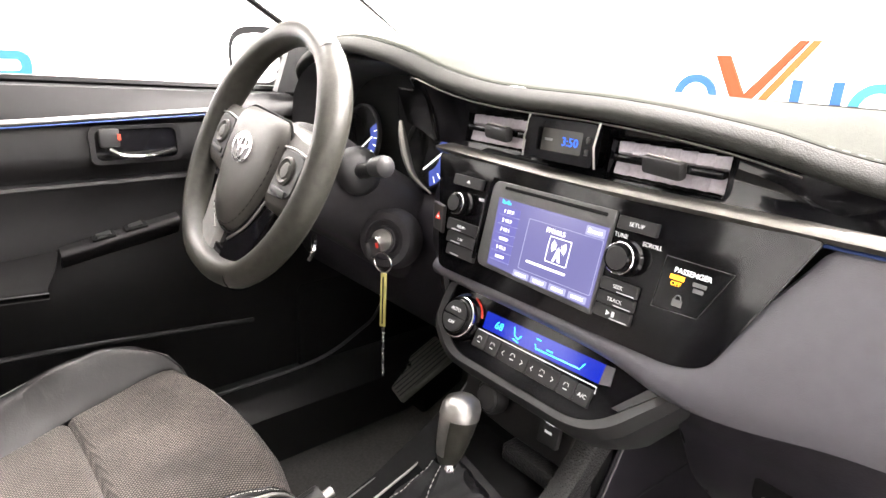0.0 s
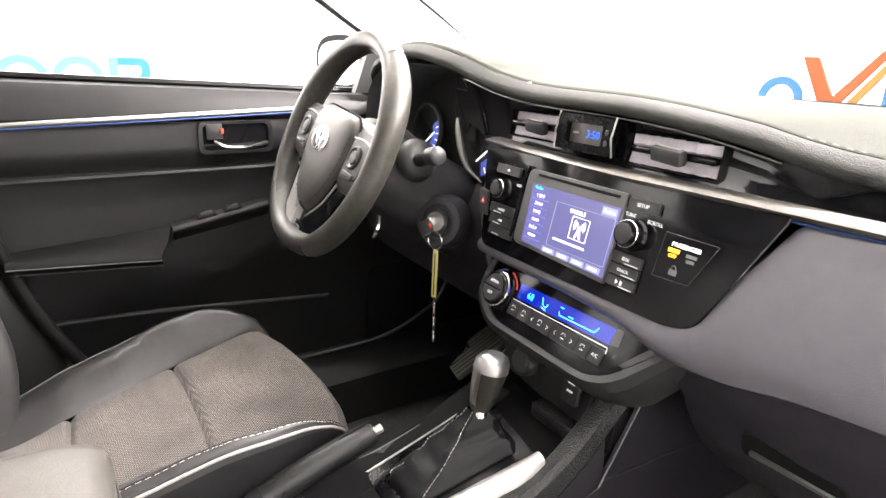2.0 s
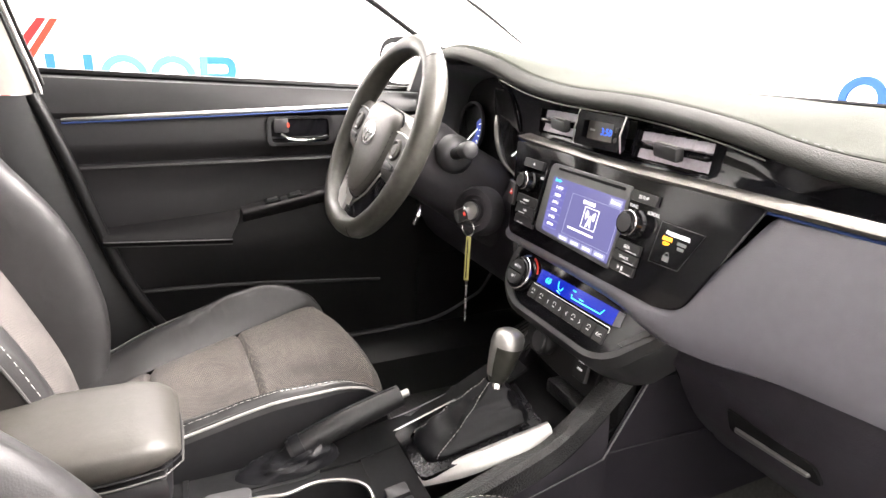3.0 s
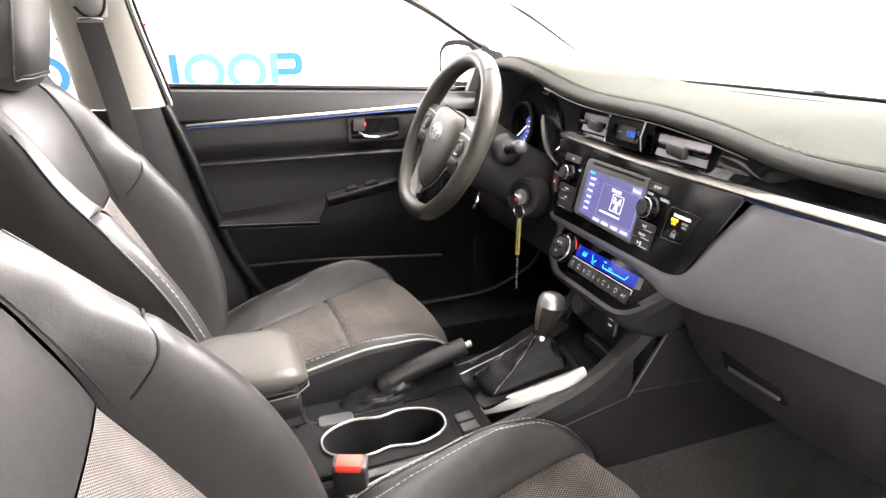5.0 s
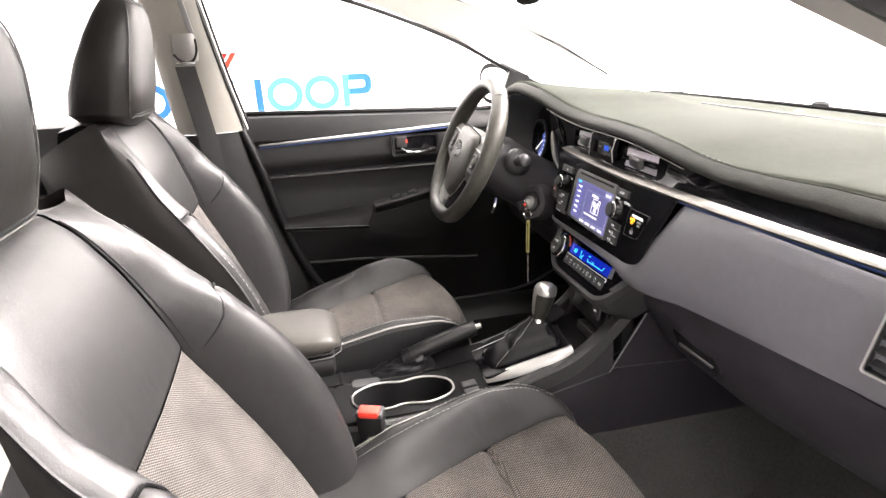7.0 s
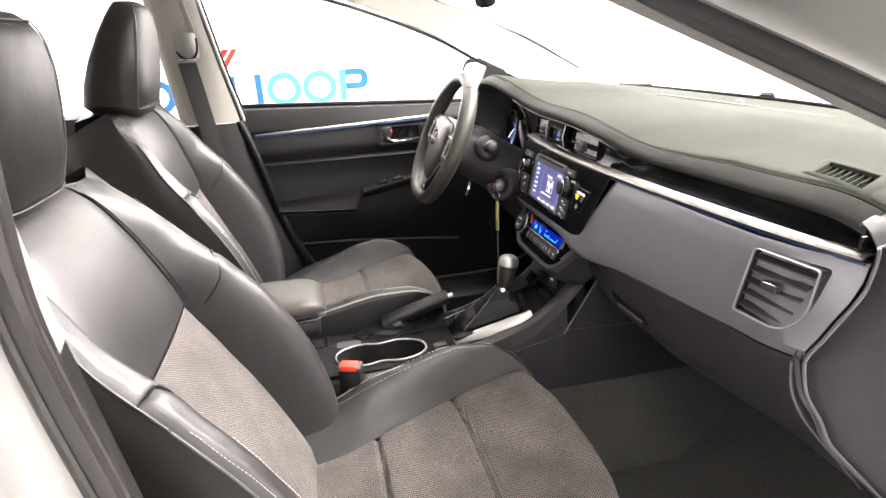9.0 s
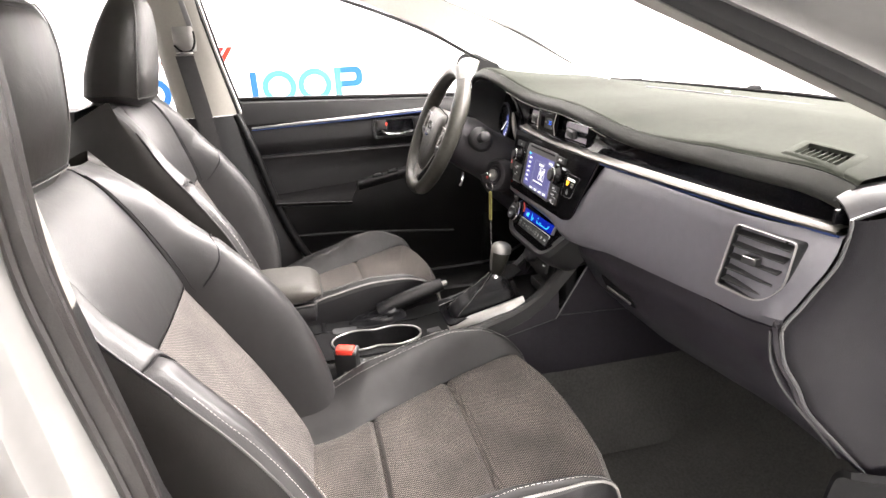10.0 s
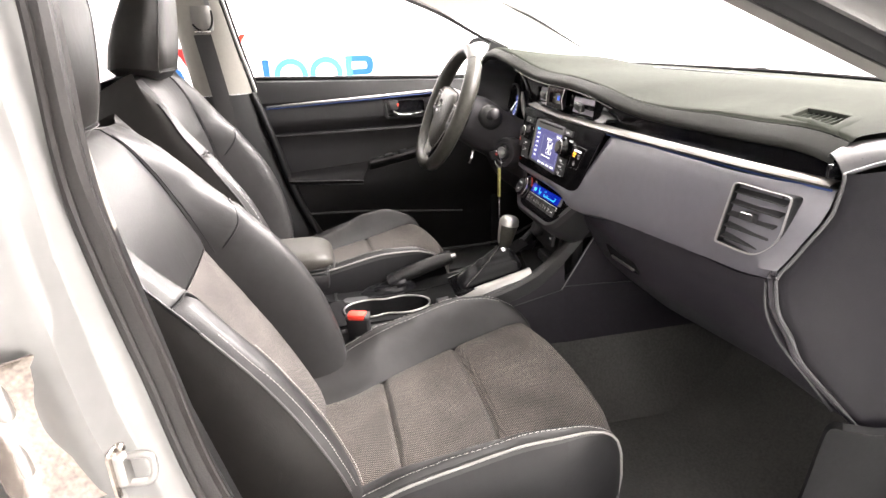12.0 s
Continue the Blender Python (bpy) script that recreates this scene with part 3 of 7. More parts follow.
for i in range(15):
    f = i / 14
    y = -0.125 + 0.262 * f
    zb, zf = 0.740 + 0.016 * f, 0.728 - 0.018 * f
    cut = 0.024 * f
    arm_rows.append(curve_points([(LEFT + 0.010, y, zb + 0.006), (LEFT + 0.018, y, zb), (LEFT + 0.040, y - cut * 0.4, (zb + zf) / 2 + 0.002), (LEFT + 0.054, y - cut, zf + 0.004), (LEFT + 0.058, y - cut, zf - 0.004), (LEFT + 0.052, y - cut, zf - 0.014), (LEFT + 0.03, y - cut, zf - 0.024), (LEFT + 0.008, y - cut, zf - 0.03)], 3))
part("armrest", sheet(arm_rows, thick=0.004), ARM_SKIN, door, "padded black armrest")
for k, name in ((12, "arm_piping"), (16, "arm_seam")):
    part(name, tube([Vector(r[k]) + Vector((0.0012, 0, 0)) for r in arm_rows], 0.0012, 5), STALK, door)
grip_rows = []
for i in range(10):
    f = i / 9
    y = 0.140 + 0.185 * f
    z1 = 0.757 + 0.034 * f
    grip_rows.append(curve_points([(LEFT + 0.010, y, z1 + 0.008), (LEFT + 0.026, y, z1 + 0.004), (LEFT + 0.032, y, z1 - 0.002), (LEFT + 0.032, y, z1 - 0.008), (LEFT + 0.024, y, z1 - 0.020), (LEFT + 0.010, y, z1 - 0.034)], 3))
part("grip", sheet(grip_rows, thick=0.004), DOOR_SKIN, door, "black switch ledge")
for y in (0.205, 0.255):
    z1 = 0.757 + 0.034 * (y - 0.14) / 0.185
    part("switch_well", rbox(0.020, 0.036, 0.004, 0.0015, shift(LEFT + 0.021, y, z1 + 0.0062) @ pose(0, 0, 0, 10, 12, 0)), MATT, door)
    part("window_switch", rbox(0.014, 0.022, 0.004, 0.0015, shift(LEFT + 0.022, y, z1 + 0.009) @ pose(0, 0, 0, 14, 12, 0)), SWITCH, door)
part("lower_ledge", tube(curve_points([(LEFT + 0.012, -0.14, 0.598), (LEFT + 0.016, 0.1, 0.588), (LEFT + 0.02, 0.45, 0.556)], 6), 0.005, 8), PLASTIC, door)
# pull handle in its recess
hm = plane_frame((LEFT + 0.0195, 0.275, 0.925), (0, 1, 0), (0, 0, 1))
part("handle_recess", ring_plate(rect(-0.072, -0.032, 0.068, 0.03, 0.014), rect(-0.064, -0.026, 0.06, 0.024, 0.012), 0.006, hm), PLASTIC, door)
part("handle_well", plate(rect(-0.064, -0.026, 0.06, 0.024, 0.012), 0.002, hm, 0.0005), GLOSS, door)
lever = part("door_handle", tube(curve_points([(LEFT + 0.026, 0.232, 0.918), (LEFT + 0.034, 0.25, 0.908), (LEFT + 0.035, 0.29, 0.906), (LEFT + 0.028, 0.33, 0.912)], 6), 0.0052, 8, flat=0.8), CHROME, door, "chrome pull handle")
part("lock_knob", rbox(0.008, 0.03, 0.03, 0.003, shift(LEFT + 0.025, 0.232, 0.936)), SWITCH, door)
part("lock_mark", rbox(0.002, 0.005, 0.010, 0.0008, shift(LEFT + 0.0298, 0.246, 0.937)), ORANGE_RED, door, "red lock mark")
# speaker bulge low at the front of the door, and the seal line of its window
part("window_seal", tube([(LEFT - 0.035, -0.215, 1.04), (LEFT - 0.035, 0.60, 1.004)], 0.007, 6), RUBBER, door)
pane = part("window_pane", sheet([[(LEFT - 0.04, -0.2, 1.03), (LEFT + 0.03, -0.26, 1.38)], [(LEFT - 0.04, 0.25, 1.01), (LEFT + 0.02, 0.12, 1.34)], [(LEFT - 0.04, 0.66, 1.0), (LEFT + 0.0, 0.5, 1.2)]]), GLASS, door)
pane.visible_shadow = False
part("mirror_corner", sheet([[(LEFT + 0.0, 0.525, 1.005), (LEFT + 0.0, 0.545, 1.06), (LEFT + 0.0, 0.565, 1.115)], [(LEFT + 0.0, 0.66, 1.0), (LEFT + 0.0, 0.65, 1.06), (LEFT + 0.0, 0.62, 1.10)]], thick=0.02), PLASTIC, door)

rear_door = thing("rear_door", "black rear door panel with chrome strip", "car door")
part("door_panel", door_skin(-1.25, -0.42, lambda y: 1.045), PLASTIC, rear_door)
part("chrome_strip", tube([(LEFT + 0.012, -1.2, 0.955), (LEFT + 0.014, -0.44, 0.955)], 0.0055, 8), SILVER, rear_door)

# outside mirror
mirror = thing("door_mirror", "black door mirror outside the driver window", "mirror")
mm = plane_frame((-0.965, 0.60, 1.06), (0.97, 0.22, 0), (0, 0, 1))
shell = []
for d, k in ((0.0, 1.0), (0.03, 1.0), (0.06, 0.9), (0.085, 0.65), (0.095, 0.3)):
    shell.append([mm @ Vector((0.105 * k * c, 0.068 * k * s_, -d)) for c, s_ in ((math.copysign(abs(math.cos(a)) ** 0.7, math.cos(a)), math.copysign(abs(math.sin(a)) ** 0.7, math.sin(a))) for a in (2 * math.pi * j / 24 for j in range(24)))])
part("housing", sheet(shell, wrap=True, caps=True), MATT, mirror)
part("mirror_glass", plate([(0.089 * math.copysign(abs(math.cos(a)) ** 0.7, math.cos(a)), 0.053 * math.copysign(abs(math.sin(a)) ** 0.7, math.sin(a))) for a in (2 * math.pi * j / 24 for j in range(24))], 0.003, mm), MIRROR, mirror)
part("foot", tube([(-0.86, 0.62, 1.03), (-0.74, 0.58, 1.02)], 0.02, 8), MATT, mirror)

# middle pillar on the driver side with belt
pillar = thing("belt_pillar", "pale and black middle pillar with seat belt", "pillar")


def pillar_sheet(rows_yz, x0):
    return sheet([[(x0 - 0.03, y0 - 0.012, z), (x0, y0, z), (x0 + 0.012, y0 + 0.02, z), (x0 + 0.016, (y0 + y1) / 2, z), (x0 + 0.008, y1 - 0.02, z), (x0 - 0.004, y1, z), (x0 - 0.04, y1 + 0.008, z)] for y0, y1, z in rows_yz], thick=0.003)


# middle copy of the trim, darkened to the pillar's shade
part("upper_trim", pillar_sheet([(-0.40, -0.285, 1.43), (-0.39, -0.262, 1.27), (-0.375, -0.235, 1.15), (-0.36, -0.205, 1.02), (-0.355, -0.20, 1.0)], -0.705), TRIM, pillar, "pale grey trim in the half-shaded tone")
part("lower_trim", pillar_sheet([(-0.365, -0.205, 1.0), (-0.36, -0.19, 0.9), (-0.34, -0.15, 0.75), (-0.32, -0.08, 0.58), (-0.3, -0.05, 0.4)], -0.695), PLASTIC, pillar, "black trim")
part("door_seal", tube(curve_points([(-0.70, -0.203, 1.0), (-0.694, -0.185, 0.95), (-0.688, -0.158, 0.86), (-0.684, -0.125, 0.73), (-0.68, -0.085, 0.61), (-0.68, -0.02, 0.49), (-0.68, 0.06, 0.43)], 6), 0.0125, 10), RUBBER, pillar, "black rubber seal")
EDGE = [(-0.712, -0.292, 1.43), (-0.712, -0.262, 1.28), (-0.710, -0.238, 1.16), (-0.708, -0.208, 1.035), (-0.706, -0.200, 1.0)]
for name, dy, dx, r, mat_in, text in (("frame_seal", 0.004, 0.0, 0.0042, RUBBER, "thin dark seal"), ("frame_edge", 0.011, -0.006, 0.0042, SILVER, "bright window frame edge"), ("frame_seal", 0.018, -0.012, 0.0036, RUBBER, "thin dark seal")):
    part(name, tube(curve_points([Vector(p) + Vector((dx, dy, 0)) for p in EDGE], 5), r, 8), mat_in, pillar, text)
guide = [[(-0.692, -0.334 - 0.003 * k, z), (-0.683 + 0.004 * k, -0.332, z), (-0.676 + 0.007 * k, -0.311, z), (-0.680 + 0.006 * k, -0.290, z), (-0.692, -0.284 + 0.003 * k, z)] for z, k in ((1.252, -0.6), (1.246, 0.1), (1.232, 0.8), (1.212, 1.0), (1.196, 0.6), (1.186, -0.2))]
# guide cover takes the shaded copy of the trim
part("belt_ring", sheet([curve_points(r, 3) for r in guide], thick=0.003), SHADED_TRIM, pillar, "belt guide cover in the shaded grey tone")
part("guide_rim", tube(curve_points([(-0.676, -0.336, 1.204), (-0.668, -0.322, 1.190), (-0.667, -0.304, 1.184), (-0.672, -0.288, 1.192), (-0.680, -0.280, 1.214), (-0.684, -0.281, 1.24)], 5), 0.0028, 8), MATT, pillar, "dark rim of the belt guide")
part("slide_slot", rbox(0.006, 0.014, 0.10, 0.002, shift(-0.688, -0.296, 1.30) @ pose(0, 0, 0, 10, 0, 0)), GREY_PRINT, pillar)
part("belt_slot", rbox(0.008, 0.046, 0.008, 0.003, shift(-0.664, -0.309, 1.182)), CHROME, pillar)
belt_pts = curve_points([(-0.664, -0.312, 1.175), (-0.66, -0.288, 0.997), (-0.655, -0.27, 0.82), (-0.65, -0.235, 0.6), (-0.65, -0.2, 0.45)], 6)
part("belt", sheet([[p + Vector((0.0, -0.024, 0)), p + Vector((0.003, 0, 0)), p + Vector((0.0, 0.024, 0))] for p in belt_pts], thick=0.0015), BELT, pillar, "black belt webbing")

# sill trims along both sides
for s in (-1, 1):
    part("sill_trim", sheet([[(s * 0.60, y, 0.28), (s * 0.62, y, 0.37), (s * 0.66, y, 0.395), (s * 0.735, y, 0.395), (s * 0.74, y, 0.36)] for y in (-0.35, 0.2, 0.62, 0.95)], thick=0.01), PLASTIC, body)

# ---- right door opening ----
jamb = [(0.735, -0.20, 0), (0.739, -0.216, 0), (0.7425, -0.227, 0), (0.7475, -0.2315, 0), (0.750, -0.238, 0), (0.757, -0.244, 0), (0.772, -0.2505, 0), (0.7775, -0.2535, 0), (0.780, -0.258, -0.003), (0.785, -0.266, -0.014), (0.793, -0.285, -0.022), (0.802, -0.305, -0.020), (0.815, -0.318, -0.006), (0.83, -0.322, 0), (0.838, -0.33, 0), (0.84, -0.36, 0), (0.842, -0.9, 0), (0.838, -1.3, 0)]
rows = []
for z, push, lean, deep in ((1.40, 0.07, -0.06, 0), (1.25, 0.035, -0.025, 0), (1.1, 0.012, -0.008, 0), (1.0, 0.0, 0.0, 0), (0.955, 0.0, 0.004, 0.15), (0.93, 0.0, 0.007, 0.8), (0.905, 0.0, 0.009, 1), (0.85, 0.0, 0.015, 1), (0.79, 0.002, 0.025, 1), (0.765, 0.003, 0.03, 0.7), (0.74, 0.003, 0.034, 0.1), (0.7, 0.004, 0.04, 0), (0.55, 0.01, 0.08, 0), (0.44, 0.02, 0.14, 0), (0.30, 0.03, 0.2, 0)):
    rows.append([(x - push + d * deep, y + d * deep * 0.5 + lean * (1 if y > -0.31 else 0.5 if y > -0.34 else 0), z) for x, y, d in jamb])
part("door_frame_rear", sheet(rows, thick=-0.012), PAINT, body, "silver painted door frame")
seal_pts = curve_points([(0.66, -0.05, 1.415), (0.675, -0.17, 1.40), (0.70, -0.225, 1.33), (0.728, -0.212, 1.19), (0.738, -0.213, 1.06), (0.74, -0.205, 0.98), (0.74, -0.187, 0.87), (0.74, -0.162, 0.72), (0.735, -0.11, 0.56), (0.735, -0.03, 0.45), (0.735, 0.12, 0.40), (0.735, 0.5, 0.39), (0.735, 0.66, 0.405), (0.737, 0.73, 0.425)], 8)
part("door_seal", tube(seal_pts, 0.0115, 10, flat=1.2), SEAL_SHEEN, body, "dark rubber door seal")
part("seal_bead", tube([p + Vector((-0.006, 0.007, 0)) for p in seal_pts if 0.6 < p.z < 1.36], 0.0075, 8), SEAL_SHEEN, body)
part("seal_bead", tube([p + Vector((0.011, -0.004, 0)) for p in seal_pts if 0.6 < p.z < 1.36], 0.0045, 8), SEAL_SHEEN, body)
INNER = [(1.38, -0.03), (1.28, -0.025), (1.2, -0.02), (1.1, -0.01), (1.0, 0.0), (0.8, 0.03), (0.55, 0.09), (0.4, 0.15)]
for name, levels, mat_in in (("upper_trim", INNER[:5], TRIM), ("lower_trim", INNER[4:], PLASTIC)):
    part(name, sheet([[(0.70, -0.36, z), (0.672, -0.30, z), (0.672, -0.24, z), (0.70, -0.202 + l, z), (0.73, -0.196 + l, z)] for z, l in levels], thick=0.01), mat_in, body, "pale grey trim in the half-shaded tone" if mat_in is TRIM else "black trim")
part("sill", sheet([[(0.74, y, 0.39), (0.76, y, 0.375), (0.80, y, 0.37), (0.83, y, 0.34), (0.84, y, 0.2)] for y in (-0.5, 0.2, 0.9, 1.2)], thick=0.01), PAINT, body)
striker = thing("door_striker", "bright metal door striker on the painted frame", "striker")
sm = plane_frame((0.781, -0.222, 0.797), (-0.97, 0.24, 0), (0, 0, 1))
part("striker_plate", plate(rect(-0.013, -0.026, 0.011, 0.024, 0.007), 0.0025, sm), MOTTLED_METAL, striker)
part("striker_block", plate(rect(-0.008, -0.016, 0.005, 0.018, 0.005), 0.011, sm, 0.003), SILVER, striker)
part("striker_loop", tube(curve_points([sm @ Vector(p) for p in ((0.001, 0.011, 0.004), (0.004, 0.013, 0.020), (0.004, 0.010, 0.031), (0.002, -0.004, 0.032), (0.0, -0.013, 0.026), (0.0, -0.015, 0.004))], 5), 0.0036, 8), SILVER, striker)
for z in (0.019, -0.021):
    part("bolt", lathe([(0.005, 0), (0.005, 0.003), (0.003, 0.005)], sm @ shift(0.005, z, 0.002), 10), MOTTLED_METAL, striker)
# pillar seal of the front opening, the painted wing and the rubber boot of the door hinge
front_seal = curve_points([(0.757, 0.79, 1.01), (0.753, 0.825, 0.95), (0.752, 0.84, 0.8), (0.75, 0.83, 0.65), (0.745, 0.80, 0.52), (0.738, 0.74, 0.43)], 8)
part("door_seal", tube(front_seal, 0.015, 10, flat=1.1), SEAL_SHEEN, body, "dark rubber door seal")
part("seal_lip", tube([p + Vector((0.015, 0.02, 0.016)) for p in front_seal], 0.01, 8), RUBBER, body)
for z in (0.895, 0.838):
    part("hinge_pin", lathe([(0.004, -0.019), (0.0065, -0.016), (0.0075, 0), (0.0065, 0.014), (0.003, 0.018)], shift(0.792, -0.289, z - 0.006) @ pose(0, 0, 0, 12, -8, 0), 14), SILVER, body)
liner = []
for i in range(13):
    z = 0.775 + 0.15 * i / 12
    k = math.sin(math.pi * i / 12) ** 0.4
    lean = 0.009 + 0.29 * max(0.0, 0.905 - z) * 0.5
    liner.append(curve_points([(x + d * k, y + d * k * 0.5 + lean + 0.002, z + 0.004 * noise.noise(Vector((x * 90, y * 60, z * 40)))) for x, y, d in ((0.781, -0.260, -0.003), (0.786, -0.266, -0.008), (0.794, -0.285, -0.012), (0.803, -0.304, -0.010), (0.816, -0.317, -0.002))], 4))
part("hinge_recess", sheet(liner, thick=0.002), MOTTLED_METAL, body, "mottled shiny hinge recess")
part("wing_frame", sheet([[(0.75, y, z), (0.775, y + 0.03, z + 0.0), (0.80, y + 0.05, z), (0.82, y + 0.08, z), (0.86, y + 0.1, z)] for y, z in ((0.79, 1.0), (0.82, 0.9), (0.82, 0.7), (0.78, 0.5), (0.72, 0.36))], thick=-0.012), PAINT, body)

# ---- seats ----
CUSHION = [  # y, insert height, bolster height, half width
    (-0.16, 0.450, 0.045, 0.235), (-0.02, 0.466, 0.062, 0.245), (0.06, 0.488, 0.074, 0.25), (0.225, 0.516, 0.084, 0.252),
    (0.31, 0.531, 0.07, 0.250), (0.355, 0.542, 0.05, 0.240), (0.385, 0.545, 0.03, 0.228)]
FRONT = [(0.399, -0.006, 0.221), (0.411, -0.02, 0.213), (0.419, -0.045, 0.207), (0.4235, -0.09, 0.202), (0.418, -0.16, 0.198), (0.40, -0.21, 0.19)]
BOLSTER_S = (0.0, 0.06, 0.2, 0.36, 0.52, 0.68, 0.82, 0.93, 1.0, 1.03, 1.03, 1.0)
BOLSTER_H = (-0.05, 0.05, 0.28, 0.6, 0.86, 1.0, 1.0, 0.84, 0.5, 0.1, -0.9, -2.4)
SEAMS = (0.06, 0.225)
BACK = [  # z, y of the middle, insert half width, half width, bolster forward
    (0.42, -0.045, 0.15, 0.225, 0.04), (0.50, -0.078, 0.176, 0.24, 0.080), (0.60, -0.132, 0.193, 0.258, 0.106), (0.70, -0.188, 0.195, 0.262, 0.110),
    (0.80, -0.244, 0.186, 0.258, 0.092), (0.88, -0.283, 0.168, 0.248, 0.064), (0.95, -0.312, 0.15, 0.228, 0.042), (1.0, -0.333, 0.135, 0.214, 0.02), (1.03, -0.35, 0.12, 0.196, 0.005)]
INSERT = [(-0.16, 0.13), (0.0, 0.136), (0.056, 0.145), (0.14, 0.17), (0.217, 0.190), (0.30, 0.204), (0.385, 0.208)]  # y, half width of the cloth


def back_seam(v):
    """Height of the seam between bolster and shoulder."""
    return 0.774 + 0.06 * min(1.0, v / 0.5) ** 0.8


def wrinkle(p, k):
    return noise.noise(Vector(p) * 14) * k + noise.noise(Vector(p) * 37) * k * 0.35


def bow(p):
    """The cushion's front edge is convex in plan."""
    p = Vector(p)
    f = max(0.0, min(1.0, (p.y - 0.15) / 0.23))
    p.y += f * (0.010 - 0.034 * min(1.3, (p.x / 0.225) ** 2) ** 1.4)
    return p


def cushion_row(y):
    z, h, w = lerp_table(CUSHION, y)
    half = lerp_table(INSERT, y)[0]
    return z, h, w, half


def seat(label, at, recline=0.0, head=0.0, far_drop=0.0, lean=0.0, group="front seats"):
    s = thing("car_seat", label, "car seat", at, group)

    def lay(p):
        q = bow(p)
        q.z -= lean * max(0.0, min(1.0, (0.12 - q.x) / 0.3))
        return q
    ys = sorted(set([-0.16, -0.12, -0.08, -0.04, 0.0, 0.03, 0.1, 0.14, 0.18, 0.26, 0.29, 0.32, 0.345, 0.36, 0.375, 0.385] + [-0.15 + 0.01 * i for i in range(49)] + [q + d for q in SEAMS for d in (-0.012, -0.005, 0.0, 0.005, 0.012)]))
    inner = []
    for y in ys:
        z, h, w, half = cushion_row(y)
        dip = sum(max(0, 1 - abs(y - q) / 0.008) for q in SEAMS) * 0.009
        puff = 0.004 * math.sin(math.pi * min(1, max(0, (y + 0.16) / 0.22 if y < SEAMS[0] else (y - SEAMS[0]) / 0.165 if y < SEAMS[1] else (y - SEAMS[1]) / 0.175)))
        inner.append([(half * c, y, z - dip + puff * (1 - c * c) - (0.004 if abs(c) == 1 else 0) + wrinkle((half * c + at[0], y, z), 0.0012)) for c in (-1, -0.94, -0.75, -0.5, -0.25, 0, 0.25, 0.5, 0.75, 0.94, 1)])
    part("cushion_insert", sheet([[lay(q) for q in r] for r in inner]), CLOTH_FINE, s, "grey-brown ribbed cloth centre")
    roll = []
    z0, h0, w0, half0 = cushion_row(0.385)
    roll.append([(half0 * c, 0.383, z0 - 0.004) for c in (-1.0, -0.6, -0.2, 0.2, 0.6, 1.0)])
    for y, dz, w in FRONT:
        roll.append([(min(half0, w - 0.013) * c, y, z0 + dz) for c in (-1.0, -0.6, -0.2, 0.2, 0.6, 1.0)])
    part("cushion_front", sheet([[lay(q) for q in r] for r in roll]), CLOTH_FINE, s)
    for e in (-1, 1):
        side, pipe, stitch1, stitch2, stitch3 = [], [], [], [], []
        for y, f in [(q, None) for q in ys] + [(q[0], q) for q in FRONT]:
            if f is None:
                z, h, w, half = cushion_row(y)
                if e < 0:
                    h *= 1 - far_drop * (0.22 + 0.6 * max(0.0, min(1.0, (0.31 - y) / 0.34)))
            else:
                z, h, w, half = z0 + f[1], max(0.004, h0 * (1 - (y - 0.385) / 0.045)), f[2], min(half0, f[2] - 0.013)
            def at_s(v, k):
                fall = k if k >= 0 else k * 0.085 / max(h, 0.02)
                return Vector((e * (half + (w - half) * v), y, max(0.29, z + h * fall) + (wrinkle((e * v + at[0], y * 1.5, z), 0.0025) if 0.1 < v < 0.9 else 0)))
            side.append([lay(at_s(v, k)) for v, k in zip(BOLSTER_S, BOLSTER_H)])
            pipe.append(lay(at_s(0.93, 0.86)) + Vector((e * 0.002, 0.001 if f else 0, 0.002)))
            stitch1.append(lay(at_s(0.12, 0.15)) + Vector((0, 0, 0.0015)))
            stitch2.append(lay(at_s(0.82, 1.0)) + Vector((0, 0, 0.002)))
            stitch3.append(lay(at_s(0.62, 0.96)) + Vector((0, 0, 0.002)))
        part("cushion_bolster", sheet([curve_points(r, 3)[:23] for r in side]), LEATHER, s, "black leather bolster")
        part("cushion_side", sheet([curve_points(r, 3)[22:] for r in side]), LEATHER_SIDE, s, "black vinyl cushion side")
        part("piping", tube(pipe[4:], 0.0021, 6), PIPING, s, "pale grey piping")
        part("welt", tube([q + Vector((-e * 0.005, 0, 0.0005)) for q in pipe[4:-3]], 0.0026, 6), LEATHER, s)
        part("seam_line", tube([q + Vector((-e * 0.0035, 0, -0.0008)) for q in stitch2[2:-3]], 0.0012, 5), LEATHER_SIDE, s)
        if e > 0 and at[0] > 0:
            part("stitching", dashes(stitch1[4:-6], 0.0032, 0.0022, 0.00045), THREAD, s)
        if e > 0 or at[0] > 0:
            part("stitching", dashes(stitch2[4:-3], 0.0032, 0.0022, 0.00045), THREAD, s)
            if e < 0:
                part("stitching", dashes(stitch3[10:-8], 0.0032, 0.0022, 0.00045), THREAD, s)

    # backrest
    nf = Vector((0, 0.872, 0.49))
    zs = sorted([0.42 + 0.61 * i / 60 for i in range(61)] + [0.796, 0.80, 0.804, 0.83, 0.834, 0.838])
    seam_z = 0.80

    def mid(z):
        y, half, w, b = lerp_table(BACK, z)
        return Vector((0, y + recline * (z - 0.45), z)), half, w, b

    def swell(z):
        return 0.022 * math.sin(math.pi * max(0.0, min(1.0, (z - 0.79) / 0.25))) ** 0.8
    low, up = [], []
    for z in zs:
        c0, half, w, b = mid(z)
        cols = (-1, -0.93, -0.7, -0.4, 0, 0.4, 0.7, 0.93, 1)
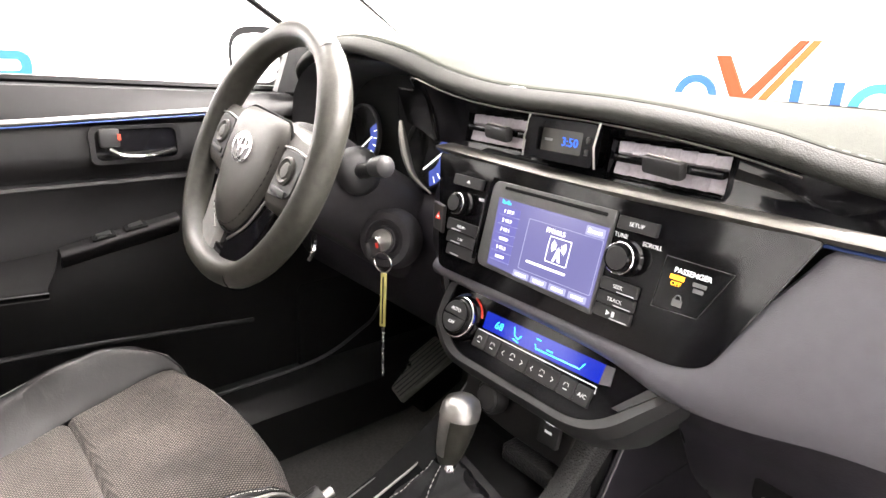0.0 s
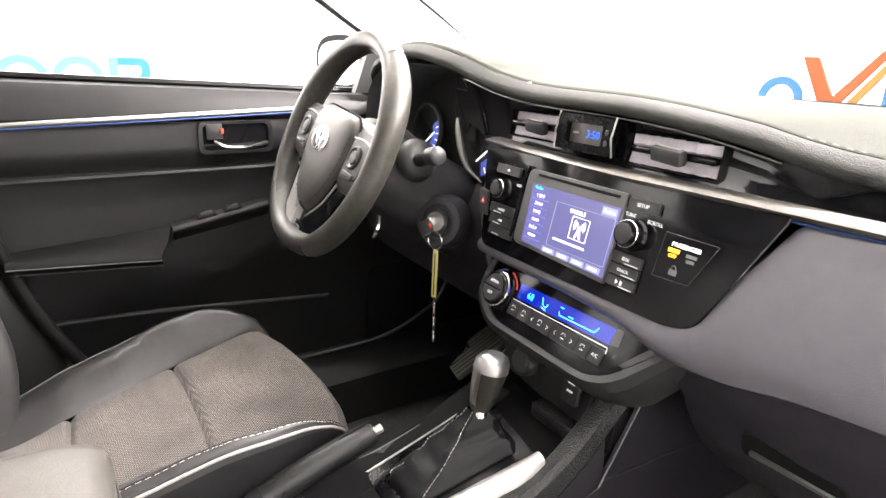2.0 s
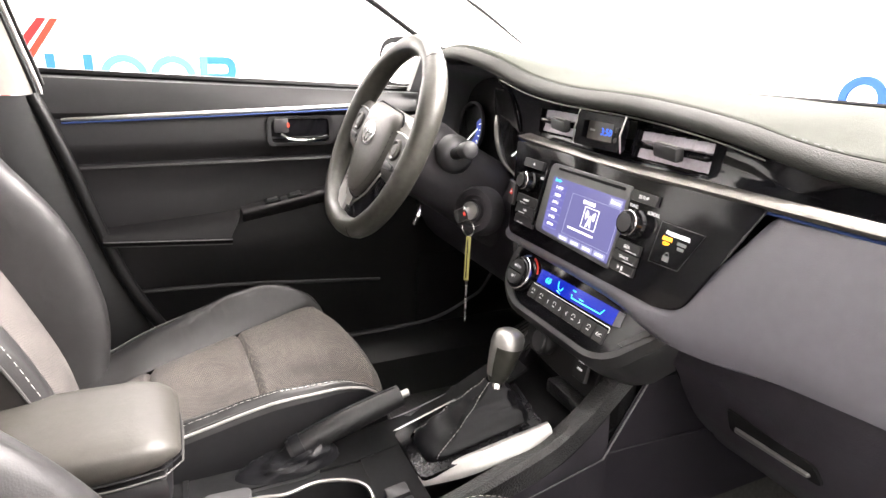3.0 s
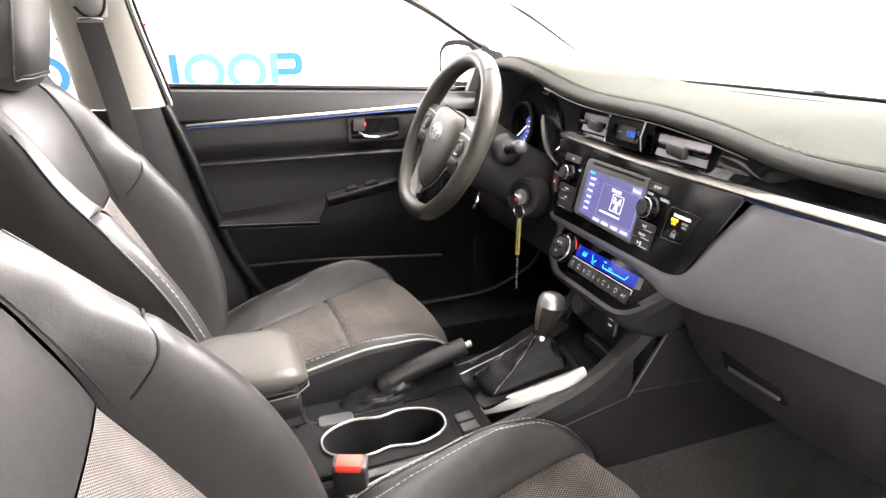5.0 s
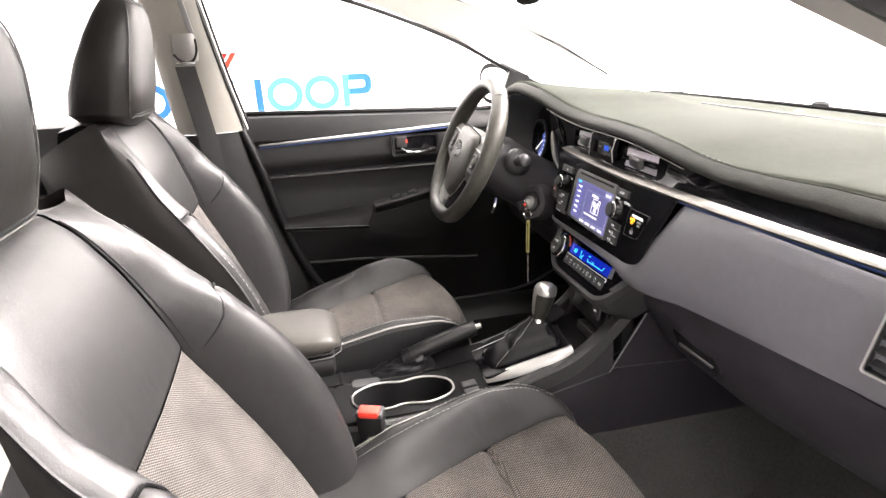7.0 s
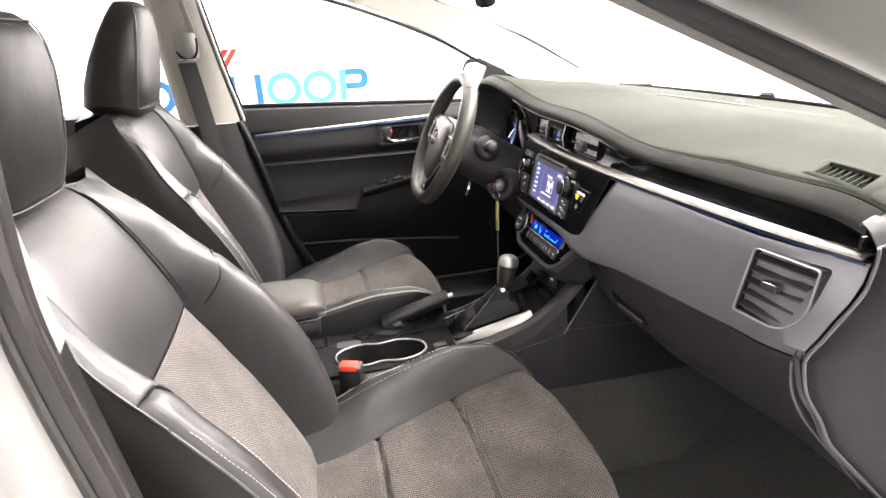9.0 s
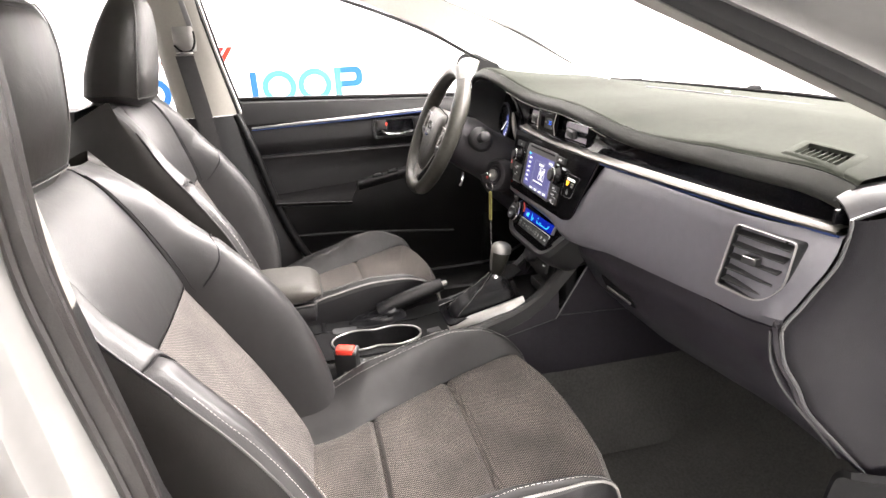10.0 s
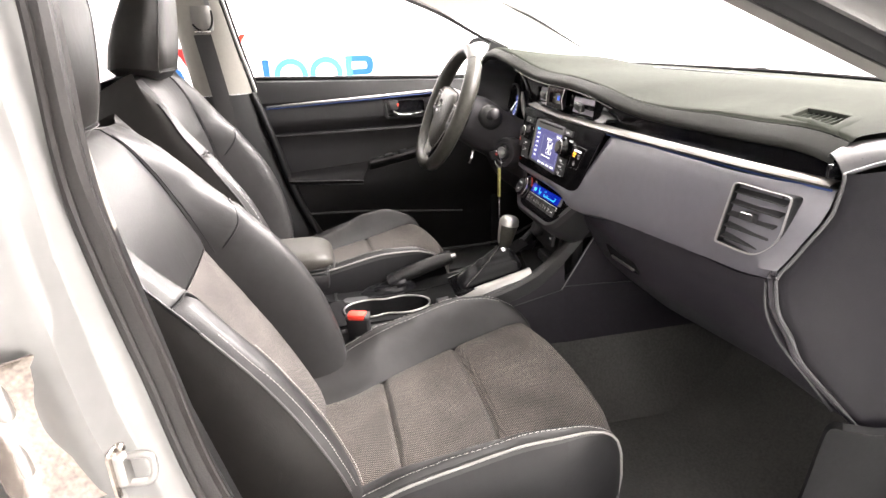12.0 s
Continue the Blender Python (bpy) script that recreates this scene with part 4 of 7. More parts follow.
        belly = 0.012 * math.sin(math.pi * (z - 0.42) / 0.61)
        r = [c0 + Vector((half * c, 0, 0)) + nf * (belly * (1 - c * c) + (swell(z) * (1 - 0.25 * c * c) if z > seam_z - 0.001 else 0.0) - (0.004 if abs(c) == 1 else 0) + wrinkle((half * c + at[0], z, 1), 0.001)) for c in cols]
        if z <= seam_z + 0.001:
            low.append(r)
        if z >= seam_z - 0.001:
            up.append([p - nf * (0.003 if z < seam_z + 0.003 else 0) for p in r])
    part("back_insert", sheet(low), CLOTH, s, "dotted grey cloth panel")
    # the cap turns over the top to the back
    top, half, w, b = mid(1.03)
    for dn, dz in ((-0.02, 0.012), (-0.05, 0.016), (-0.09, 0.005), (-0.105, -0.05), (-0.11, -0.3), (-0.10, -0.6)):
        up.append([top + Vector((half * c * (1 - 0.0 * dz), dn * 1.0, dz - 0.008 * c * c)) + Vector((0, -recline * 0 + (0.5 * -min(0, dz + 0.05)), 0)) for c in (-1, -0.93, -0.7, -0.4, 0, 0.4, 0.7, 0.93, 1)])
    part("back_upper", sheet(up), LEATHER, s, "smooth black leather shoulder panel")
    SS = (0.0, 0.03, 0.08, 0.16, 0.30, 0.47, 0.64, 0.8, 0.92, 1.0, 1.02, 1.01, 0.97, 0.86, 0.66)
    HH = (-0.04, 0.25, 0.53, 0.79, 0.95, 1.0, 1.0, 0.97, 0.84, 0.5, 0.0, -0.5, -0.95, -1.25, -1.4)
    for e in (-1, 1):
        lo, hi, side, pipe, st1, st2 = [], [], [], [], [], []
        depth = 0.10

        def at_b(z, v, k, lift=0.0):
            c0, half, w, b = mid(z)
            return c0 + Vector((e * (half + (w - half) * v), 0, 0)) + nf * ((b * k if k >= 0 else depth * k) + lift + (wrinkle((e * v + at[0], z, 2), 0.002) if 0.1 < v < 0.9 and k > 0 else 0))
        for z in zs:
            rise = max(0.0, (z - 0.82) / 0.21) ** 2 * 0.022
            side.append(curve_points([at_b(z, v, k) + Vector((0, 0, 1)) * rise * (math.sin(math.pi * j / 7)) for j, (v, k) in enumerate(zip(SS[8:], HH[8:]))], 3))
            pipe.append(at_b(z, 0.92, 0.84, 0.001))
            st1.append(at_b(z, 0.85, 0.935, 0.0022))
            st2.append(at_b(z, 0.44, 0.995, 0.0025))
        for i in range(61):
            u = i / 60
            edge = max(0.0, (u - 0.9) / 0.1)
            lo.append([at_b(0.42 + (back_seam(v) - 0.42) * u, v, k, 0.003 * edge - 0.006 * max(0.0, (u - 0.975) / 0.025)) for v, k in zip(SS[:9], HH[:9])])
            u = i / 40
            if i <= 40:
                flow = min(1.0, u / 0.35)
                hi.append([])
                for v, k in zip(SS[:9], HH[:9]):
                    z = back_seam(v) + (1.03 - back_seam(v)) * u
                    soft_k = math.sin(math.pi / 2 * min(1.0, v / 0.64)) if v < 0.64 else k
                    hi[-1].append(at_b(z, v, k + (soft_k - k) * flow, (-0.003 if i == 0 else 0.0) + 0.75 * swell(z) * max(0.0, 1 - v / 0.6)))
        part("back_bolster", sheet([curve_points(r, 3) for r in lo]), LEATHER, s, "black leather bolster")
        c0, half, w, b = mid(1.03)
        for dn, dz, k in ((-0.02, 0.006, 0.97), (-0.045, 0.0, 0.93), (-0.065, -0.02, 0.9)):
            hi.append([Vector((e * (half + (w - half) * v) * k if v > 0 else e * half, c0.y + dn, c0.z + dz - 0.03 * v * v)) for v in SS[:9]])
        part("shoulder", sheet([curve_points(r, 3) for r in hi]), LEATHER, s)
        part("seam_line", tube(curve_points([at_b(back_seam(v), v, k, 0.0002) for v, k in zip(SS[1:9], HH[1:9])], 3), 0.0019, 6), LEATHER_SIDE, s)
        part("seam_line", tube([at_b(0.78 + 0.25 * i / 20, 0.02, 0.08, 0.72 * swell(0.78 + 0.25 * i / 20) + 0.0005) for i in range(20)], 0.0012, 6), LEATHER_SIDE, s)
        part("back_side", sheet(side), SHADED_LEATHER, s)
        part("piping", tube([q for q in pipe[10:] if q.z < 0.838], 0.0019, 6), WELT, s, "dark grey piping")
        part("seam_line", tube([q for q in pipe if 0.838 < q.z < 0.99], 0.0022, 6), LEATHER_SIDE, s)
        if e > 0:
            part("stitching", dashes([q for q in st1[10:] if q.z < 0.835], 0.0034, 0.0024, 0.00045), THREAD, s)
        if e > 0 and at[0] > 0:
            part("stitching", dashes([q for q in st2[8:] if q.z < 0.80], 0.0034, 0.0024, 0.00045), THREAD, s)
    part("back_cover", sheet([[mid(z)[0] + Vector((mid(z)[2] * 0.9 * c, 0, 0)) - nf * 0.138 for c in (-1, -0.5, 0, 0.5, 1)] for z in zs[::10]]), LEATHER_SIDE, s)
    # headrest on two posts
    hy = recline * 0.65 + head
    rows = []
    for z, hw, y0, y1, p in ((1.034, 0.05, -0.43, -0.375, 0.8), (1.040, 0.098, -0.452, -0.357, 0.6), (1.056, 0.122, -0.460, -0.345, 0.5), (1.10, 0.132, -0.446, -0.334, 0.45), (1.15, 0.130, -0.427, -0.326, 0.5), (1.20, 0.118, -0.402, -0.32, 0.52), (1.235, 0.102, -0.382, -0.32, 0.56), (1.255, 0.084, -0.37, -0.325, 0.6), (1.265, 0.07, -0.362, -0.335, 0.7), (1.268, 0.03, -0.354, -0.345, 1.0)):
        ring = []
        for j in range(36):
            a = 2 * math.pi * j / 36
            c, q = math.cos(a), math.sin(a)
            ring.append(Vector((hw * math.copysign(abs(c) ** p, c), hy + (y0 + y1) / 2 + (y1 - y0) / 2 * math.copysign(abs(q) ** p, q) + 0.012 * (1 - (c * c)) * (1 if q > 0 else 0), z - 0.012 * max(0, q) * (1 if z < 1.06 else 0))))
        rows.append(ring)
    part("headrest", sheet(rows, wrap=True, caps=True), SHADED_LEATHER, s, "black leather headrest")
    face = [r[5] for r in rows[2:8]] + [rows[7][j] for j in range(6, 13)] + [r[13] for r in reversed(rows[2:8])] + [rows[2][j] for j in range(12, 5, -1)]
    mid_face = sum(face, Vector()) / len(face)
    part("piping", tube(curve_points([p + Vector(((p - mid_face).normalized().x * 0.001, 0.0016, (p - mid_face).normalized().z * 0.001)) for p in face], 3, True), 0.0012, 6, closed=True), WELT, s)
    part("seam_line", tube(curve_points([p + Vector(((mid_face - p).normalized().x * 0.004, 0.0008, (mid_face - p).normalized().z * 0.004)) for p in face], 3, True), 0.0014, 5, closed=True), LEATHER_SIDE, s)
    for e in (-1, 1):
        part("headrest_post", tube([(e * 0.065, hy - 0.40, 0.98), (e * 0.065, hy - 0.40, 1.06)], 0.006, 10), CHROME, s)
    # base and rail cover
    part("seat_base", rbox(0.40, 0.46, 0.10, 0.02, shift(0, 0.13, 0.345)), MATT, s)
    for e in (-1, 1):
        part("rail", rbox(0.05, 0.52, 0.06 + at[2], 0.008, shift(e * 0.17, 0.12, 0.285 - at[2] / 2)), MATT, s)
    return s


seat("black leather passenger seat with grey cloth centre and piping", (0.352, 0, 0))
seat("black leather driver seat, slid back, with grey cloth centre", (-0.36, -0.125, 0.05), 0.14, 0.02, 0.75, 0.022)

# ---- dashboard ----
dash = thing("dashboard", "black dashboard with satin strip and piano-black panels", "dashboard")
LIP = [  # x, y, z of the pad's front lip
    (-0.72, 0.60, 1.005), (-0.62, 0.535, 1.03), (-0.56, 0.495, 1.06), (-0.46, 0.472, 1.088), (-0.36, 0.467, 1.096), (-0.27, 0.478, 1.083), (-0.20, 0.50, 1.060),
    (-0.12, 0.513, 1.047), (0.05, 0.520, 1.042), (0.18, 0.524, 1.029), (0.27, 0.548, 1.006), (0.36, 0.576, 0.993), (0.46, 0.589, 0.989), (0.60, 0.595, 0.992), (0.70, 0.602, 0.994)]
STRIP = [  # x, y, top z, bottom z of the satin strip
    (-0.22, 0.528, 0.976, 0.963), (-0.10, 0.515, 0.975, 0.962), (0.05, 0.508, 0.974, 0.961), (0.17, 0.507, 0.975, 0.963), (0.28, 0.512, 0.974, 0.963), (0.45, 0.532, 0.971, 0.961), (0.60, 0.556, 0.968, 0.959), (0.69, 0.580, 0.966, 0.957)]
xs = [-0.72 + 1.36 * i / 140 for i in range(140)] + [0.64 + 0.030 * i / 6 for i in range(7)]
rows = []
for x in xs:
    y, z = lerp_table(LIP, x)
    rim = max(0, (z - 1.04))
    u = max(0.0, min(1.0, (x - 0.58) / 0.09))
    over = 0.010 * u * u
    y -= 0.006 * u * u
    zt = 1.047 + 0.45 * rim - 0.012 * (abs(x) / 0.7) ** 2
    k = max(0.0, min(1.0, (x - 0.22) / 0.2))
    z += 0.012 * k
    ym, zf = y + 0.11, z + 0.012 + 0.006 * k
    rows.append([(x, 1.045 + 0.045 * (1 - (x / 0.72) ** 2), 1.024), (x, 0.99, 1.030), (x, 0.90, 1.036), (x, ym + 0.67 * (0.90 - ym), zt - 0.002), (x, ym + 0.33 * (0.90 - ym), zt + 0.25 * (zf - zt)), (x, ym, zt + 0.6 * (zf - zt)), (x, y + 0.036, z + 0.0098 + 0.0092 * k), (x, y + 0.02, z + 0.0075 + 0.0045 * k), (x, y + 0.004, z - 0.001 - 0.001 * k), (x, y, z - 0.008 - 0.002 * k), (x, y + 0.005, z - 0.014 - 0.003 * k), (x, y + 0.03, z - 0.016 - 0.003 * k), (x, y + 0.10, z - 0.018 - 0.003 * k)])
    rows[-1] = [(a, b, c - over * max(0.0, 1 - max(0.0, b - 0.7) / 0.3)) for a, b, c in rows[-1]]
pad_rows = [curve_points(r, 12) for r in rows]
pad = sheet([r[:85] for r in pad_rows])
pad_skin = BVHTree.FromBMesh(sheet(pad_rows))
dm = Matrix(((0.0895, -0.0255, 0, 0.575), (-0.0095, 0.0515, 0, 0.654), (0.001, 0.0035, 1, 1.0172), (0, 0, 0, 1)))
dmi = dm.inverted()
cut = [f for f in pad.faces if f.calc_center_median().z > 0.99 and all(abs(c) < 0.53 for c in (dmi @ f.calc_center_median())[:2])]
bmesh.ops.delete(pad, geom=cut, context="FACES")
part("upper_pad", pad, SOFT, dash, "soft grey-black dash top")
part("pad_roll", sheet([[p + (Vector((0, 0, -0.0012)) if j == 0 else Vector()) for j, p in enumerate(r[84:])] for r in pad_rows]), ROLL, dash, "dark stitched roll along the dash edge")
part("pad_stitch", dashes([Vector((x, lerp_table(LIP, x)[0] + 0.023, lerp_table(LIP, x)[1] + 0.0085 + 0.0165 * max(0.0, min(1.0, (x - 0.22) / 0.2)))) for x in [0.22 + 0.30 * i / 30 for i in range(31)]], 0.004, 0.004, 0.0004), SOFT_GREY, dash)

# glossy panel between pad and strip with two vent openings and the clock opening
OPEN = ((-0.168, 0.983, -0.056, 1.018), (-0.048, 0.985, 0.036, 1.021), (0.050, 0.979, 0.162, 1.014))
gx = sorted(set([-0.235, -0.2, 0.2, 0.24, 0.28, 0.32, 0.36, 0.4, 0.45, 0.5, 0.55, 0.6, 0.64, 0.67, 0.69] + [q[i] for q in OPEN for i in (0, 2)]))


def gloss_point(x, f):
    yl, zl = lerp_table(LIP, x)
    ys_, zt, zb = lerp_table(STRIP, x)
    a, b = Vector((x, yl + 0.012, zl - 0.012 + 0.010 * max(0.0, min(1.0, (x - 0.22) / 0.2)))), Vector((x, ys_ + 0.010, zt - 0.002))
    p = a.lerp(b, f)
    p.y += 0.006 * math.sin(math.pi * f)
    # past the vents the panel drops behind the lip and runs out as a shelf
    heel = Vector((x, yl + 0.016, zt - 0.003))
    q = a.lerp(heel, f / 0.5) if f < 0.5 else heel.lerp(b, (f - 0.5) / 0.5)
    return p.lerp(q, max(0.0, min(1.0, (x - 0.18) / 0.10)))


def gloss_at(x, z):
    a, b = gloss_point(x, 0), gloss_point(x, 1)
    return gloss_point(x, (a.z - z) / (a.z - b.z))


bm = bmesh.new()
for x0, x1 in zip(gx, gx[1:]):
    hole = next((q for q in OPEN if q[0] <= (x0 + x1) / 2 <= q[2]), None)
    for k in range(6 if hole is None else 0):
        sheet([[gloss_point(x0, k / 6), gloss_point(x1, k / 6)], [gloss_point(x0, (k + 1) / 6), gloss_point(x1, (k + 1) / 6)]], bm=bm)
    if hole:
        sheet([[gloss_point(x0, 0), gloss_point(x1, 0)], [gloss_at(x0, hole[3]), gloss_at(x1, hole[3])]], bm=bm)
        sheet([[gloss_at(x0, hole[1]), gloss_at(x1, hole[1])], [gloss_point(x0, 1), gloss_point(x1, 1)]], bm=bm)
bmesh.ops.remove_doubles(bm, verts=bm.verts, dist=1e-5)
bmesh.ops.recalc_face_normals(bm, faces=bm.faces[:])
part("gloss_panel", bm, GLOSS, dash, "piano-black vent panel")

part("panel_wing", sheet([[(-0.327, 0.540, 1.036), (-0.28, 0.532, 1.036), gloss_point(-0.235, 0)], [(-0.322, 0.546, 1.012), (-0.28, 0.540, 1.010), gloss_point(-0.235, 0.4)], [(-0.315, 0.550, 0.99), (-0.28, 0.546, 0.985), gloss_point(-0.235, 1)]], thick=0.004), GLOSS, dash, "glossy black panel end")
part("panel_edge", tube(curve_points([(-0.327, 0.538, 1.037), (-0.28, 0.530, 1.037)] + [Vector((x, lerp_table(LIP, x)[0] + 0.002, lerp_table(LIP, x)[1] - 0.0165)) for x in [-0.235 + 0.05 * i for i in range(10)]], 4), 0.0009, 5), BRUSHED, dash)
part("panel_edge", tube(curve_points([(-0.327, 0.538, 1.037), (-0.333, 0.541, 1.02), (-0.336, 0.545, 0.995), (-0.338, 0.55, 0.968)], 4), 0.0012, 5), MATT, dash)
# satin strip and its blue lower edge
rows = []
edge = []
for i in range(50):
    x = -0.222 + 0.912 * i / 49
    y, zt, zb = lerp_table(STRIP, x)
    k = min(1, (x + 0.2225) / 0.02)
    zm, hh = (zt + zb) / 2, (zt - zb) / 2 * (0.25 + 0.75 * k)
    rows.append([(x, y + 0.014, zm + hh), (x, y + 0.004, zm + hh * 0.97), (x, y - 0.003, zm + hh * 0.55), (x, y - 0.006, zm), (x, y - 0.004, zm - hh * 0.7), (x, y + 0.002, zm - hh), (x, y + 0.014, zm - hh)])
    edge.append((x, y - 0.001, zm - hh - 0.001))
part("satin_strip", sheet(rows), BRUSHED, dash, "satin silver strip")
part("accent_line", tube(edge, 0.0016, 6), BLUE_EDGE, dash, "thin blue edge")

# grey padded face that runs from under the radio to the passenger end
FACE = [(-0.165, 0.484), (-0.10, 0.481), (0.0, 0.480), (0.12, 0.480), (0.19, 0.479), (0.30, 0.488), (0.45, 0.508), (0.57, 0.526), (0.64, 0.521), (0.69, 0.511), (0.70, 0.511)]
LOWER = [(-0.165, 0.822), (0.0, 0.822), (0.10, 0.818), (0.16, 0.808), (0.22, 0.809), (0.30, 0.821), (0.45, 0.827), (0.53, 0.828), (0.60, 0.832), (0.65, 0.842), (0.70, 0.856)]


END = [(0.583, 0.978), (0.584, 0.963), (0.578, 0.933), (0.569, 0.917), (0.547, 0.892), (0.533, 0.875), (0.518, 0.860), (0.514, 0.846), (0.525, 0.806), (0.550, 0.768), (0.573, 0.727), (0.63, 0.665), (0.689, 0.602)]


def end_y(z):
    return lerp_table([(b, a) for a, b in reversed(END[:8])], z)[0]


def face_top(x):
    if x < 0.165:
        return 0.838
    if x < 0.255:
        f = (x - 0.165) / 0.09
        return 0.838 + 0.126 * f ** 1.25
    return lerp_table(STRIP, x)[2] - 0.001


rows = []
for i in range(90):
    x = -0.165 + 0.857 * i / 89
    y, zt, zb = lerp_table(FACE, x)[0], face_top(x), lerp_table(LOWER, x)[0]
    tilt = 0.235 if x < 0.25 else max(0.06, 0.235 - 0.6 * (x - 0.25))
    tilt += 0.44 * max(0.0, (x - 0.57) / 0.12) ** 1.3
    r = []
    for f in (0, 0.03, 0.2, 0.4, 0.6, 0.8, 0.93):
        z = zt + (zb - zt) * f
        yy = y + tilt * (z - 0.838) - 0.004 * math.sin(math.pi * f)
        yy += (end_y(z) - yy) * max(0.0, min(1.0, (x - 0.62) / 0.072)) ** 2
        r.append(Vector((x, yy + (0.003 if f == 0 else 0), z)))
    r += [Vector((x, r[-1].y + 0.004, zb - 0.004)), Vector((x, r[-1].y + 0.02, zb - 0.012)), Vector((x, r[-1].y + 0.08, zb - 0.012))]
    rows.append(r)
part("passenger_face", sheet(rows), SOFT_GREY, dash, "padded violet-grey dash face")

# dark band that runs from the climate panel's lip under the face
rows = []
for i in range(14):
    x = 0.085 + 0.15 * i / 13
    f = i / 13
    zt, zb = lerp_table(LOWER, x)[0] - 0.006, 0.728 + 0.07 * f ** 0.9
    rows.append([(x, 0.492 + 0.004 * f, zt), (x, 0.497 + 0.012 * f, zt + (zb - zt) * 0.4), (x, 0.506 + 0.016 * f, zb + 0.004), (x, 0.514 + 0.016 * f, zb), (x, 0.56, zb + 0.002)])
part("lower_band", sheet(rows), PLASTIC, dash, "black lower dash band")
# glove box
gb = [(0.500, 0.806), (0.506, 0.778), (0.524, 0.745), (0.562, 0.685), (0.605, 0.64), (0.645, 0.607), (0.70, 0.596), (0.90, 0.588)]
gb_end = [(0.524, 0.838), (0.529, 0.802), (0.548, 0.762), (0.580, 0.720), (0.620, 0.674), (0.668, 0.617), (0.72, 0.60), (0.90, 0.59)]
rows = []
for i in range(25):
    x = 0.165 + 0.51 * i / 24
    f = max(0.0, (x - 0.28) / 0.388) ** 2.2
    top = lerp_table(LOWER, x)[0] - 0.007
    back = max(0.0, lerp_table(FACE, x)[0] - 0.488) * (1 - f)
    rows.append([Vector((x, y + back + (y1 - y) * f, z + (z1 - z) * f + (top - (gb[0][1] + (gb_end[0][1] - gb[0][1]) * f)) * max(0.0, 1 - j / 2))) for j, ((y, z), (y1, z1)) in enumerate(zip(gb, gb_end))])
lid = part("glove_box_lid", sheet([curve_points(r, 3) for r in rows], thick=0.01), PLASTIC_PURPLE, dash, "dark glove box lid")
gm = plane_frame((0.281, 0.5415, 0.7185), (1, 0.02, 0.02), (0, -0.55, 1))
part("latch_recess", plate(rounded([(-0.052, -0.012), (0.055, -0.012), (0.05, 0.018), (-0.046, 0.030)], 0.008), 0.003, gm), MATT, lid)
part("latch", plate(rounded([(-0.043, -0.005), (0.043, -0.005), (0.044, 0.001), (-0.040, 0.003)], 0.0025), 0.006, gm, 0.002), SILVER, lid, "slim satin latch")
part("box_seam", tube([Vector((0.164, 0.502, 0.79)), Vector((0.166, 0.524, 0.745)), Vector((0.17, 0.60, 0.645))], 0.0015, 5), MATT, lid)

# passenger end cap with its long gap
edge = curve_points([(0.695, y, z) for y, z in END], 4)
rows = []
for p in edge:
    zb = 0.60 + (p.z - 0.602) * 1.02
    rows.append([p + Vector((0, 0.008, -0.004)), p, p + Vector((0.007, 0.003, 0)), p + Vector((0.012, 0.012, 0)), Vector((0.710, p.y + 0.05, p.z + (zb - p.z) * 0.2)), Vector((0.716, (p.y + 0.84) / 2, (p.z + zb) / 2)), Vector((0.722, 0.84, zb))])
part("end_cap", sheet(rows), SHADED_PLASTIC, dash, "grained end cap, darkened as if shaded")
# pale tubes along the cap and lid edges stand in for their highlights
part("end_highlight", tube([p + Vector((0.004, -0.0005, 0)) for p in edge], 0.0024, 6), STALK, dash, "cap edge highlight put in as a pale tube")
part("end_gap", tube(curve_points([(0.684, y + 0.006, z - 0.003) for y, z in END[5:]], 4), 0.0055, 6), PLASTIC_PURPLE, dash)
part("lid_highlight", tube(curve_points([(0.673, y - 0.0015, z) for y, z in gb_end[:6]], 4), 0.0026, 6), STALK, lid)
cap_rows = []
for i in range(24):
    y = 0.590 + 0.26 * i / 23
    zt = lerp_table([(0.588, 0.994), (0.60, 1.000), (0.625, 1.0065), (0.70, 1.009), (0.86, 1.011)], y)[0]
    zb = lerp_table([(0.588, 0.977), (0.637, 0.986), (0.70, 0.991), (0.86, 0.990)], y)[0]
    cap_rows.append(curve_points([(0.663, y, zt - 0.004), (0.667, y, zt + 0.0005), (0.683, y - 0.004, (zt + zb) / 2 + 0.003), (0.697, y - 0.007, zb), (0.6985, y - 0.006, zb - 0.003)], 4))
# paler than the cap below: light from above is put into the colour
part("cap_top", sheet(cap_rows, thick=0.002), STALK, dash, "bevelled end cap top, toned paler as if lit from above")
part("cap_highlight", tube([r[12] + Vector((0.0006, 0, 0)) for r in cap_rows], 0.0014, 6), SOFT_GREY, dash)
part("strip_end", rbox(0.004, 0.034, 0.018, 0.0015, shift(0.681, 0.593, 0.977)), GLOSS, dash)
# windscreen-side outlet on the dash top
defroster = thing("defroster_vent", "black slatted vent let into the dash top", "vent")


def on_pad(u, v, lift):
    p = dm @ Vector((u, v, 0))
    at = pad_skin.ray_cast(Vector((p.x, p.y, 1.3)), Vector((0, 0, -1)))[0]
    return Vector((p.x, p.y, at.z + lift))


ring_in = [(-0.46, -0.46), (0, -0.46), (0.46, -0.46), (0.46, 0), (0.46, 0.46), (0, 0.46), (-0.46, 0.46), (-0.46, 0)]
part("frame", sheet([[on_pad(u * k, v * k, h) for k, h in ((1.0, -0.004), (1.0, 0.0012), (1.06, 0.0022), (1.3, 0.0022), (1.42, 0.0004))] for u, v in ring_in + ring_in[:1]]), SOFT, defroster, "flat dull frame")
